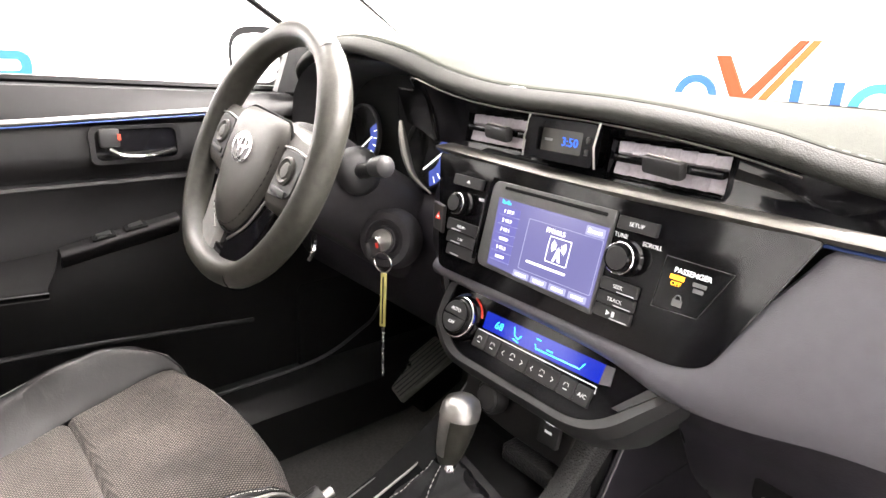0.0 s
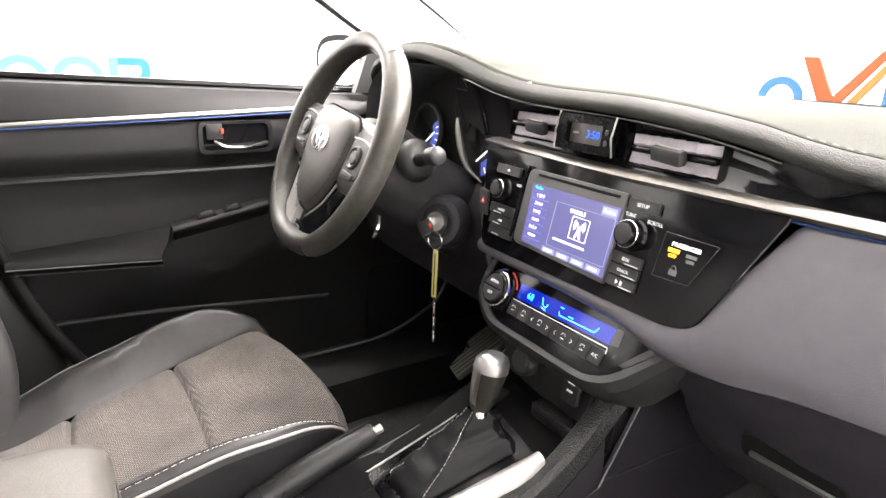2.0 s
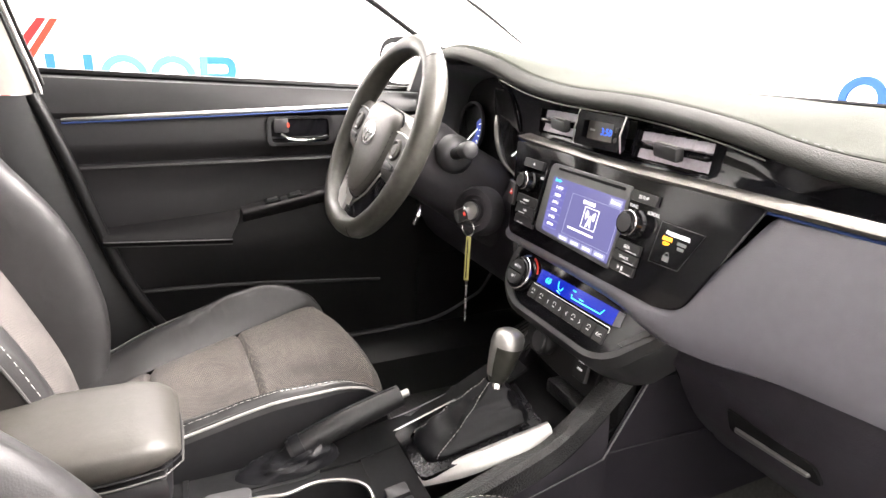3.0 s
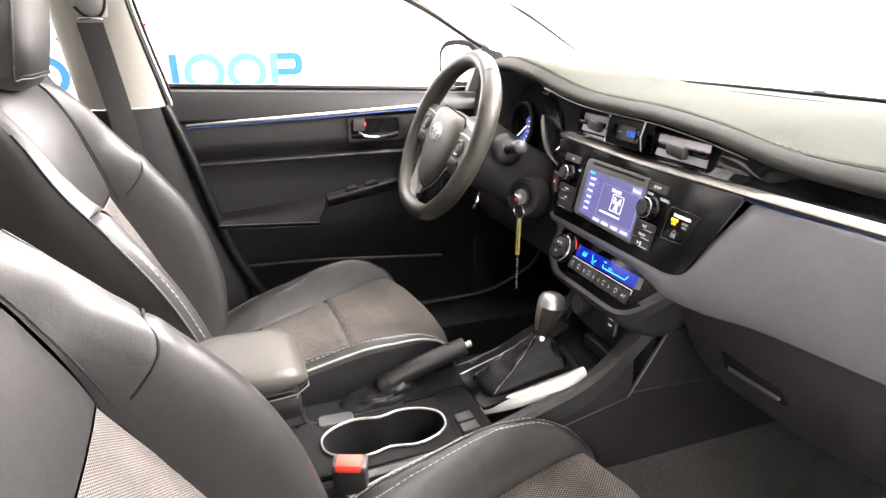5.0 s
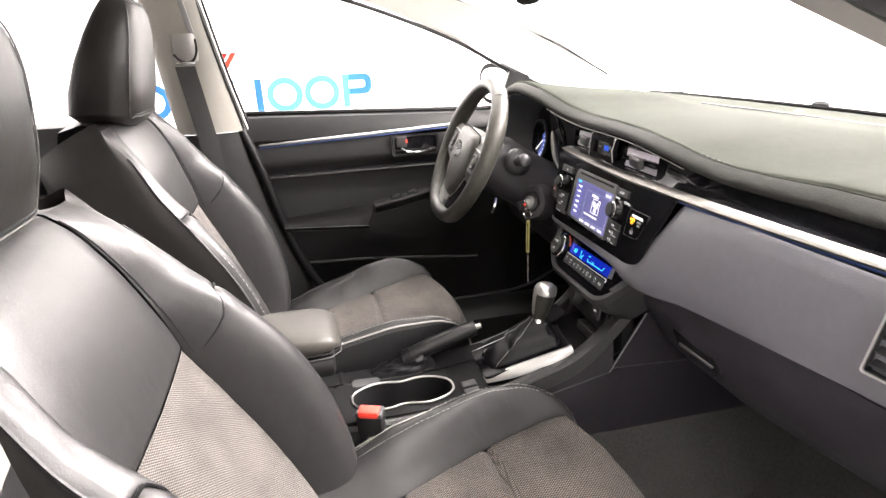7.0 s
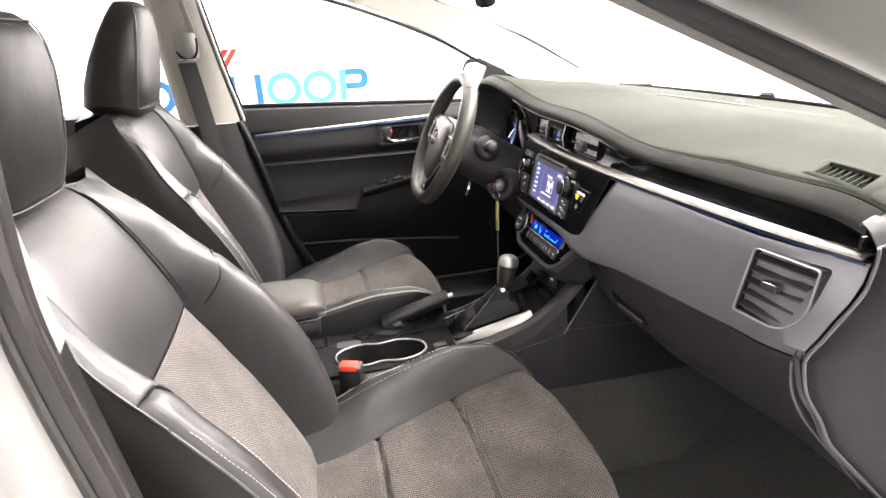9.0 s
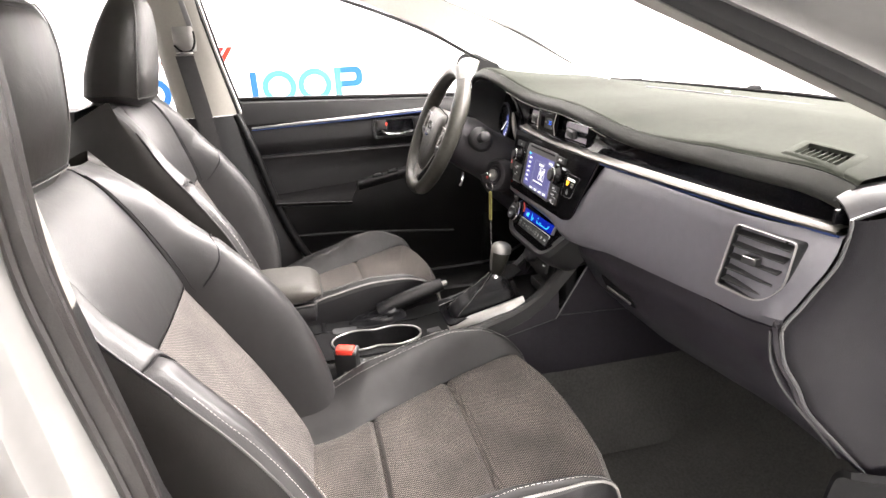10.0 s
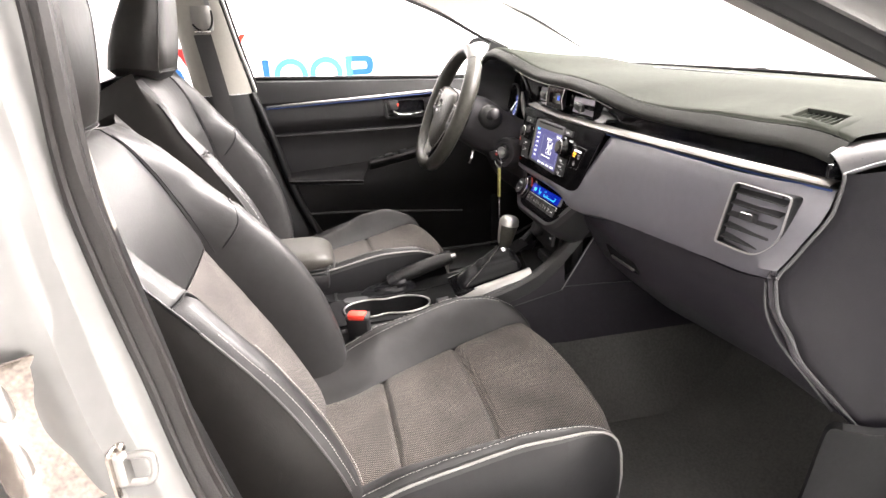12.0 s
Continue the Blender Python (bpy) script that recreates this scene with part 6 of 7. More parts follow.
# dusty lining; its lighter grey also puts in the light that falls there
part("shroud", sheet([hood(1.03, 0.487), hood(1.0, 0.482), hood(0.97, 0.49), hood(0.92, 0.54, -0.004), hood(0.88, 0.585, -0.008)], wrap=True), STALK, cluster, "dusty grey hood lining, toned lighter as if lit")
part("hood_edge", sheet([hood(1.03, 0.487), hood(1.07, 0.50), hood(1.12, 0.56)], wrap=True), PLASTIC, cluster)
part("dial_plate", plate([(p.x, p.z) for p in hood(0.90, 0)], 0.003, Matrix(((1, 0, 0, 0), (0, 0, -1, 0.588), (0, 1, 0, -0.008), (0, 0, 0, 1)))), MATT, cluster)
for gxx, r in ((-0.468, 0.054), (-0.288, 0.054)):
    g = plane_frame((gxx, 0.568, 0.948), (1, 0, 0), (0, 0.15, 1))
    gauge = part("gauge", lathe([(r, 0), (r, 0.006), (r * 0.95, 0.008), (r * 0.93, 0.003)], g, 40), STALK, cluster, "dark-ringed gauge")
    part("gauge_face", lathe([(r * 0.93, 0), (r * 0.93, 0.002)], g @ shift(0, 0, 0.001), 40), GLOSS, gauge)
    arc = [math.radians(-75 + 110 * j / 12) for j in range(13)]
    part("gauge_arc", plate([(r * 0.9 * math.cos(a), r * 0.9 * math.sin(a)) for a in arc] + [(r * 0.5 * math.cos(a), r * 0.5 * math.sin(a)) for a in reversed(arc)], 0.0012, g @ shift(0, 0, 0.003), 0.0002), GAUGE_BLUE, gauge, "blue lit scale")
    for j in range(6):
        a = math.radians(-60 + 80 * j / 5)
        part("tick", rbox(r * 0.16, 0.0014, 0.0006, 0, g @ shift(r * 0.78 * math.cos(a), r * 0.78 * math.sin(a), 0.0045) @ pose(0, 0, 0, 0, 0, math.degrees(a)), 1), LIT_WHITE, gauge)
    part("needle", rbox(r * 0.9, 0.0025, 0.0015, 0.0005, g @ shift(r * 0.28, -r * 0.2, 0.006) @ pose(0, 0, 0, 0, 0, 38), 1), LIT_WHITE, gauge)
part("silver_arc", tube(curve_points([(-0.332, 0.546, 0.99), (-0.328, 0.546, 0.969), (-0.315, 0.546, 0.935), (-0.298, 0.548, 0.911), (-0.26, 0.548, 0.895)], 5), 0.0068, 8, taper=lambda f: 0.25 + 0.75 * math.sin(math.pi * min(1.0, f * 1.1 + 0.04))), SILVER, cluster, "silver gauge arc")

# driver's lower dash and the side piece by the stack
rows = []
for i in range(20):
    x = -0.71 + 0.575 * i / 19
    k = max(0.0, 1 - abs((x + 0.36) / 0.2) ** 2)
    rows.append(curve_points([(x, 0.56, 0.905 - 0.02 * k), (x, 0.535, 0.88 - 0.02 * k), (x, 0.525, 0.82), (x, 0.545, 0.74), (x, 0.60, 0.655), (x, 0.70, 0.62), (x, 0.95, 0.64)], 3))
part("knee_panel", sheet(rows), PLASTIC_PURPLE, dash, "black lower dash panel")
part("side_cheek", sheet([[(-0.178, 0.506, 0.965), (-0.20, 0.53, 0.965), (-0.235, 0.56, 0.96)], [(-0.165, 0.492, 0.90), (-0.19, 0.51, 0.90), (-0.24, 0.54, 0.90)], [(-0.152, 0.480, 0.84), (-0.18, 0.50, 0.84), (-0.24, 0.535, 0.84)], [(-0.138, 0.485, 0.775), (-0.17, 0.51, 0.77), (-0.23, 0.545, 0.77)], [(-0.12, 0.53, 0.72), (-0.15, 0.54, 0.70), (-0.2, 0.57, 0.70)]], thick=0.006), PLASTIC, dash)
part("stack_core", rbox(0.28, 0.12, 0.26, 0.01, shift(0.0, 0.58, 0.85)), MATT, dash)
left_strip = [(-0.705, 0.60, 0.968), (-0.64, 0.575, 0.970), (-0.575, 0.548, 0.972)]
part("satin_strip", tube(curve_points(left_strip, 5), 0.008, 8, flat=0.8), SILVER, dash)
part("left_pad_end", rbox(0.16, 0.1, 0.1, 0.02, shift(-0.63, 0.64, 0.95)), PLASTIC, dash)

# ---- steering wheel, column, key ----
WA = radians(24.7)
WC = Vector((-0.360, 0.337, 0.954))
WM = plane_frame(WC, (1, 0, 0), (0, math.sin(WA), math.cos(WA)))
wheel = thing("steering_wheel", "worn black leather steering wheel with silver spoke trim", "steering wheel")
rows = []
for j in range(73):
    a = 2 * math.pi * j / 72
    thick = 0.0182 + 0.0022 * math.exp(-((abs(((a - math.pi / 2 + math.pi) % (2 * math.pi)) - math.pi) - 1.05) / 0.3) ** 2)
    rr = 0.1645 - (0.006 * max(0, -math.sin(a) - 0.9) * 10 if math.sin(a) < -0.9 else 0)
    rows.append([WM @ Vector(((rr + thick * 0.92 * math.cos(b)) * math.cos(a), (rr + thick * 0.92 * math.cos(b)) * math.sin(a), thick * 1.05 * math.sin(b))) for b in [2 * math.pi * q / 14 for q in range(14)]])
part("rim", sheet(rows, wrap=True), RIM_LEATHER, wheel, "worn black leather rim")
for a in (0.95, math.pi - 0.95, -1.15, math.pi + 1.15):
    part("rim_seam", tube([WM @ Vector(((0.166 + 0.0172 * math.cos(b)) * math.cos(a), (0.166 + 0.0172 * math.cos(b)) * math.sin(a), 0.0182 * math.sin(b))) for b in [2 * math.pi * q / 14 for q in range(14)]], 0.0006, 4, closed=True), MATT, wheel)
for s in (-1, 1):
    for a0 in (0.15, 0.95):
        pts = [WM @ Vector((s * (0.1505 - 0.001) * math.cos(a), (0.1505 - 0.001) * math.sin(a), 0.004)) for a in [a0 - 0.75 + 0.7 * j / 14 for j in range(15)]] if a0 < 0.5 else [WM @ Vector((s * 0.1505 * math.cos(a), 0.1505 * math.sin(a), 0.004)) for a in [0.3 + 0.6 * j / 14 for j in range(15)]]
        part("rim_stitch", dashes(pts, 0.003, 0.003, 0.001), MATT, wheel)
WS = WM @ Matrix.Rotation(radians(-6), 4, "Z")
hub_out = rounded([(-0.062, 0.054), (0.062, 0.054), (0.078, 0.036), (0.079, -0.02), (0.058, -0.072), (0.026, -0.108), (-0.026, -0.108), (-0.058, -0.072), (-0.079, -0.02), (-0.078, 0.036)], 0.02, 4)
hub_rows = []
for k, d in ((1.0, -0.035), (1.0, -0.008), (0.985, 0.003), (0.955, 0.008), (0.88, 0.0125), (0.7, 0.0165), (0.45, 0.0185), (0.15, 0.019)):
    hub_rows.append([WS @ Vector((p.x * k, p.y * k, d)) for p in hub_out])
part("airbag_cover", sheet(hub_rows, wrap=True, caps=True), WHEEL_PAD, wheel, "soft dark grey airbag cover")
part("cover_gap", tube([WS @ Vector((p.x * 1.012, p.y * 1.012, 0.001)) for p in hub_out], 0.0017, 6, closed=True), MATT, wheel)
part("cover_stitch", dashes([WS @ Vector((p.x * 0.93, p.y * 0.93, 0.0112)) for p in hub_out[14:36]], 0.003, 0.003, 0.0005), MATT, wheel)
EM = WS @ shift(-0.002, 0.0, 0.0175)
OVAL = [2 * math.pi * j / 32 for j in range(32)]
part("badge", ring_plate([(0.029 * math.cos(a), 0.0205 * math.sin(a)) for a in OVAL], [(0.0258 * math.cos(a), 0.0172 * math.sin(a)) for a in OVAL], 0.004, EM), CHROME, wheel, "plain chrome oval badge")
part("badge_bar", ring_plate([(0.0095 * math.cos(a), 0.0178 * math.sin(a)) for a in OVAL], [(0.0062 * math.cos(a), 0.0142 * math.sin(a)) for a in OVAL], 0.0038, EM), CHROME, wheel)
part("badge_bar", ring_plate([(0.0205 * math.cos(a), 0.007 + 0.0082 * math.sin(a)) for a in OVAL], [(0.0175 * math.cos(a), 0.007 + 0.0052 * math.sin(a)) for a in OVAL], 0.0036, EM), CHROME, wheel)
part("badge_field", plate([(0.0258 * math.cos(a), 0.0172 * math.sin(a)) for a in OVAL], 0.002, EM), GREY_PRINT, wheel)
part("airbag_mark", rbox(0.016, 0.006, 0.0004, 0, WS @ shift(0.004, -0.062, 0.0150), 1), GREY_PRINT, wheel)
for s in (-1, 1):
    arm = [[(s * 0.066, 0.040, -0.012), (s * 0.066, 0.036, 0.002), (s * 0.066, -0.040, 0.002), (s * 0.066, -0.046, -0.012)],
           [(s * 0.10, 0.036, -0.012), (s * 0.10, 0.031, 0.004), (s * 0.10, -0.040, 0.004), (s * 0.10, -0.046, -0.014)],
           [(s * 0.138, 0.036, -0.012), (s * 0.138, 0.030, 0.003), (s * 0.138, -0.034, 0.003), (s * 0.138, -0.042, -0.014)],
           [(s * 0.164, 0.042, -0.010), (s * 0.164, 0.036, 0.0), (s * 0.164, -0.038, 0.0), (s * 0.164, -0.046, -0.012)]]
    part("side_spoke", sheet([curve_points([WS @ Vector(q) for q in r], 3, True) for r in arm], wrap=True, caps=True), WHEEL_PAD, wheel, "dark grey side spoke")
    plan = [(s * x, y) for x, y in ((0.082, -0.034), (0.118, -0.030), (0.137, -0.022), (0.139, 0.022), (0.12, 0.027), (0.084, 0.026))]
    if s < 0:
        plan.reverse()
    pod = part("switch_pod", plate(rounded(plan, 0.008), 0.004, WS @ shift(0, 0, 0.0035)), SWITCH, wheel, "black switch pod")
    part("switch_ring", lathe([(0.0175, 0), (0.0172, 0.003), (0.0145, 0.0045), (0.0105, 0.002), (0.0085, 0.004), (0.003, 0.0044)], WS @ shift(s * 0.108, 0.002, 0.0073), 30), WHEEL_PAD, pod)
    part("switch_bar", rbox(0.036, 0.008, 0.004, 0.0015, WS @ shift(s * 0.108, -0.0235, 0.008)), SWITCH, pod)
    part("pod_edge", tube(curve_points([WS @ Vector(q) for q in ((s * 0.080, 0.027, 0.0065), (s * 0.11, 0.0295, 0.0075), (s * 0.139, 0.027, 0.006))], 4), 0.0013, 6), SILVER, pod, "thin silver edge")
    low = [[(s * 0.070, -0.042, -0.016), (s * 0.098, -0.040, -0.016), (s * 0.099, -0.042, -0.004), (s * 0.071, -0.046, -0.003)],
           [(s * 0.053, -0.080, -0.016), (s * 0.089, -0.078, -0.016), (s * 0.090, -0.080, -0.003), (s * 0.054, -0.083, 0.0)],
           [(s * 0.022, -0.112, -0.016), (s * 0.079, -0.114, -0.016), (s * 0.080, -0.116, -0.002), (s * 0.022, -0.115, 0.001)],
           [(s * 0.018, -0.138, -0.014), (s * 0.078, -0.136, -0.014), (s * 0.079, -0.137, -0.001), (s * 0.018, -0.140, 0.002)],
           [(s * 0.016, -0.158, -0.012), (s * 0.084, -0.140, -0.012), (s * 0.084, -0.140, 0.0), (s * 0.016, -0.160, 0.002)]]
    # the right spoke's dark reflection is put in as black; the left stays silver
    part("lower_spoke", sheet([curve_points([WS @ Vector(q) for q in r], 2, True) for r in low], wrap=True, caps=True), VENT_FRAME if s < 0 else GLOSS, wheel, "satin silver spoke trim" if s < 0 else "silver lower spoke, its dark reflection put in as gloss black")
    part("spoke_edge", tube(curve_points([WS @ Vector(q) for q in ((s * 0.078, -0.045, 0.0015), (s * 0.058, -0.084, 0.0025), (s * 0.024, -0.1155, 0.003))], 4), 0.0016, 6), SILVER, wheel)
part("lower_spoke", plate(rounded([(-0.024, -0.158), (0.024, -0.158), (0.024, -0.132), (-0.024, -0.132)], 0.006), 0.012, WS @ shift(0, 0, -0.014)), GLOSS, wheel)

column = thing("steering_column", "black steering column shroud with stalk", "steering column")
axis = Vector((0, math.cos(WA), -math.sin(WA)))
rows = []
for d, rx, rz, off in ((0.035, 0.045, 0.045, 0), (0.05, 0.07, 0.062, 0), (0.09, 0.078, 0.07, -0.002), (0.14, 0.08, 0.068, -0.012), (0.20, 0.09, 0.072, -0.022), (0.27, 0.10, 0.076, -0.034)):
    c = WC + axis * d + Vector((0, 0, off))
    rows.append([c + WM.to_3x3() @ Vector((rx * math.copysign(abs(math.cos(a)) ** 0.8, math.cos(a)), rz * math.copysign(abs(math.sin(a)) ** 0.8, math.sin(a)), 0)) for a in [2 * math.pi * j / 28 for j in range(28)]])
part("shroud", sheet(rows, wrap=True, caps=True), COLUMN_SKIN, column, "grained dark grey shroud")
part("stalk", tube(curve_points([(-0.30, 0.435, 0.93), (-0.25, 0.43, 0.94), (-0.215, 0.427, 0.95)], 5), 0.009, 10, taper=lambda f: 1.3 - 0.4 * f), PLASTIC, column)
part("stalk_knob", lathe([(0.008, -0.02), (0.012, -0.016), (0.0138, 0.0), (0.013, 0.008), (0.009, 0.012), (0.003, 0.0135)], plane_frame((-0.205, 0.427, 0.953), (0, 1, 0), (-0.2, 0, 1)), 22), STALK, column, "rounded stalk end")
part("stalk_gaiter", lathe([(0.033, 0), (0.031, 0.008), (0.024, 0.014), (0.016, 0.018)], plane_frame((-0.275, 0.437, 0.935), (0, 1, 0), (-0.3, 0, 1)), 24), SWITCH, column)
IM = plane_frame((-0.262, 0.479, 0.838), (1, 0.55, 0), (0, 0.25, 1))
lock = part("ignition_lock", lathe([(0.043, -0.03), (0.042, -0.004), (0.037, 0.004), (0.028, 0.006), (0.026, 0.001), (0.02, 0.001), (0.019, 0.009), (0.012, 0.011)], IM @ shift(0, 0, 0.012), 36), COLUMN_SKIN, column, "round ignition lock")
part("lock_face", lathe([(0.016, 0), (0.015, 0.012), (0.006, 0.0135)], IM @ shift(0, 0, 0.014), 24), SILVER, lock)
key = thing("car_key", "car key in the ignition with a red-marked head", "key")
part("key_blade", rbox(0.003, 0.012, 0.03, 0.0008, IM @ shift(0, 0, 0.03), 1), CHROME, key)
part("key_head", rbox(0.009, 0.022, 0.03, 0.004, IM @ shift(0, -0.008, 0.05) @ pose(0, 0, 0, 14, 0, 20)), SWITCH, key, "black key head")
part("key_mark", rbox(0.0104, 0.008, 0.008, 0.002, IM @ shift(0, -0.007, 0.046) @ pose(0, 0, 0, 14, 0, 20)), RED, key, "red patch")
tag = thing("key_tag", "key ring with a long clear olive tag and metal chain", "key ring")
ringc = Vector((-0.226, 0.443, 0.822))
part("ring", tube([ringc + Vector((0.0135 * math.cos(a), 0.004 * math.cos(a), 0.0135 * math.sin(a))) for a in [2 * math.pi * j / 28 for j in range(28)]], 0.0011, 6, closed=True), CHROME, tag)
part("tag_strip", rbox(0.0085, 0.004, 0.078, 0.0015, shift(-0.2255, 0.444, 0.768) @ pose(0, 0, 0, 0, 1, 35)), GREEN_PLASTIC, tag, "olive plastic strip")
part("tag_core", rbox(0.003, 0.0046, 0.07, 0.0008, shift(-0.2255, 0.444, 0.768) @ pose(0, 0, 0, 0, 1, 35), 1), MATT, tag)
for i in range(12):
    part("chain_link", rbox(0.0034, 0.0034, 0.0062, 0.0012, shift(-0.225 + 0.0005 * math.sin(i * 2), 0.444, 0.7245 - 0.0062 * i) @ pose(0, 0, 0, 0, 0, 45 * (i % 2))), CHROME if i % 4 else SWITCH, tag)
part("wiper_switch", tube(curve_points([(-0.33, 0.40, 0.84), (-0.325, 0.395, 0.82), (-0.33, 0.39, 0.805)], 4), 0.004, 6), CHROME, column)

# ---- centre console ----
console = thing("centre_console", "black centre console with satin trim and cup holder", "console")
TOP = [  # y, half width left, half width right, top z
    (-0.30, -0.13, 0.085, 0.545), (0.0, -0.13, 0.085, 0.547), (0.20, -0.128, 0.085, 0.556), (0.27, -0.125, 0.082, 0.566), (0.34, -0.122, 0.08, 0.585), (0.42, -0.12, 0.08, 0.612), (0.47, -0.118, 0.08, 0.645), (0.515, -0.117, 0.082, 0.692), (0.545, -0.118, 0.086, 0.73)]
SIDE = []
for i in range(40):
    y = -0.30 + 0.845 * i / 39
    SIDE.append((y,) + lerp_table(TOP, y))
for e, col in ((1, 2), (-1, 1)):
    rows = []
    for r in SIDE:
        x, z = r[col], r[3]
        rows.append([(x - e * 0.022, r[0], z - 0.002), (x - e * 0.006, r[0], z), (x, r[0], z - 0.005), (x + e * 0.004, r[0], z - 0.03), (x + e * 0.012, r[0], (z + 0.44) / 2), (x + e * 0.016, r[0], 0.44)])
    part("side_rail", sheet([r[:4] for r in rows], thick=-0.003), PEBBLE, console, "pebble-grained top rail")
    part("side_panel", sheet([r[3:] for r in rows if r[0][1] < 0.512], thick=-0.004), PLASTIC_PURPLE, console, "smooth black side panel")
    part("top_edge", tube([(r[col] - e * 0.004, r[0], r[3] + 0.0005) for r in SIDE[22:]], 0.0012, 5), GREY_PRINT, console)
    ft = []
    for z, y0 in ((0.73, 0.585), (0.685, 0.56), (0.635, 0.527), (0.584, 0.495), (0.52, 0.492), (0.44, 0.492)):
        xo = (0.089 if e > 0 else 0.134) + 0.012 * (0.73 - z) / 0.29
        ft.append([(e * (xo - 0.004), y0 - 0.001, z), (e * xo, y0 + 0.004, z), (e * xo, 0.66, z), (e * xo, 0.92, z)])
    part("front_side", sheet(ft, thick=-0.004), PLASTIC_PURPLE, console, "smooth black footwell panel")
    if e > 0:
        part("lit_joint", tube([(0.0962, 0.50, 0.592), (0.0965, 0.60, 0.588), (0.0965, 0.72, 0.580)], 0.0012, 5), STALK, console)
    part("carpet_side", sheet([[(e * 0.10, y, 0.45), (e * 0.125, y, 0.42), (e * 0.15, y, 0.33), (e * 0.19, y, 0.268)] for y in (-0.3, 0.2, 0.6, 0.95)], thick=0.008), CARPET, console)
# joint drawn as a pale tube that carries its bright highlight
part("lit_joint", tube([(0.0908, 0.572, 0.705), (0.0927, 0.543, 0.66), (0.0948, 0.51, 0.61), (0.0960, 0.493, 0.584)], 0.0013, 5), GREY_PRINT, console)
part("lit_joint", tube([(0.0960, 0.493, 0.584), (0.0965, 0.42, 0.568), (0.096, 0.33, 0.548), (0.095, 0.27, 0.53)], 0.0012, 5), STALK, console)


def cup_outline(k=0.0, n=40):
    """Two joined circles along y with a waist."""
    pts = []
    for j in range(n):
        a = 2 * math.pi * j / n
        c, s = math.cos(a), math.sin(a)
        r = 0.049 + k
        waist = 0.012 * math.exp(-(s / 0.28) ** 2)
        pts.append((0.011 + (r - waist) * math.copysign(abs(c) ** 0.8, c), 0.098 + (0.098 + k) * s))
    return pts


zdeck = 0.553
o = cup_outline(0.004)
i_ = cup_outline(-0.001)
rows = [[(p[0], p[1], zdeck + 0.0065) for p in i_], [(0.011 + (p[0] - 0.011) * 0.97, 0.098 + (p[1] - 0.098) * 0.97, zdeck - 0.03) for p in i_], [(0.011 + (p[0] - 0.011) * 0.93, 0.098 + (p[1] - 0.098) * 0.95, zdeck - 0.075) for p in i_]]
bm = sheet(rows, wrap=True)
bm.faces.new([v for v in bm.verts if abs(v.co.z - (zdeck - 0.075)) < 1e-5])
part("cup_well", bm, MATT, console, "deep black cup well")
part("cup_ring", tube([(p[0], p[1], zdeck + 0.007) for p in cup_outline(0.002, 60)], 0.0024, 8, closed=True), SILVER, console, "satin cup ring")
part("cup_rib", tube(curve_points([(0.042, 0.03, zdeck - 0.016), (0.034, 0.085, zdeck - 0.010), (0.040, 0.14, zdeck - 0.016)], 4), 0.003, 6), PLASTIC, console)
# deck as a ring plate around the cup outline
deck_out = []
for p in cup_outline(0.0):
    d = Vector((p[0] - 0.011, (p[1] - 0.098)))
    s = max(abs(d.x) / 0.066, abs(d.y) / 0.135)
    deck_out.append((d.x / s - 0.0, 0.098 + d.y / s))
part("cup_deck", ring_plate([(max(-0.115, min(0.078, q[0] + 0.011)), q[1]) for q in deck_out], cup_outline(0.0), 0.004, shift(0, 0, zdeck)), MATT, console)
part("tray_tab", plate(rounded([(-0.066, 0.002), (-0.036, 0.0), (-0.036, 0.058), (-0.062, 0.060)], 0.010), 0.004, shift(0, 0, 0.5555), 0.0015), STALK, console, "flat grey tray tab")
part("left_deck", sheet([[(-0.122, y, z), (-0.06, y, z + 0.001)] for y, z in ((-0.3, 0.55), (0.05, 0.551), (0.2, 0.553), (0.30, 0.568), (0.36, 0.588), (0.47, 0.64))], thick=-0.004), MATT, console)
part("rear_deck", sheet([[(-0.122, y, 0.549), (0.075, y, 0.549)] for y in (-0.3, -0.035)], thick=-0.004), MATT, console)
for dx in (0.024, 0.050):
    part("console_switch", rbox(0.022, 0.03, 0.012, 0.003, shift(dx, 0.228, 0.560) @ pose(0, 0, 0, 6, 0, 0)), SWITCH, console)
part("front_deck", sheet([[(-0.115, y, z), (0.06, y, z)] for y, z in ((0.205, 0.554), (0.25, 0.560), (0.262, 0.563))], thick=-0.004), MATT, console)
# shifter surround, satin side strip, boot and knob
part("shift_frame", ring_plate(rounded([(-0.085, 0.262), (0.022, 0.262), (0.050, 0.43), (-0.085, 0.45)], 0.012), rounded([(-0.066, 0.278), (0.006, 0.278), (0.026, 0.42), (-0.066, 0.43)], 0.012), 0.006, Matrix(((1, 0, 0, 0), (0, 1, 0, 0), (0, 0.31, 1, 0.482), (0, 0, 0, 1)))), SATIN_BLACK, console, "piano-black gear surround")
leaf = []
for i in range(15):
    f = i / 14
    a, y, z = lerp_table([(0, 0.010, 0.252, 0.5535), (0.2, 0.017, 0.285, 0.563), (0.5, 0.032, 0.34, 0.583), (0.8, 0.046, 0.40, 0.606), (1.0, 0.052, 0.432, 0.62)], f)
    k = max(0.06, min(1.0, math.sin(math.pi * (0.02 + 0.83 * f)) * 1.12))
    leaf.append(curve_points([Vector((a + dx * k, y, z + dz * (0.5 + 0.5 * k))) for dx, dz in ((-0.009, 0.004), (-0.004, 0.009), (0.004, 0.010), (0.012, 0.006), (0.016, -0.003))], 3))
part("gear_strip", sheet(leaf, thick=-0.003), GEAR_SILVER, console, "bright satin strip beside the gear lever")
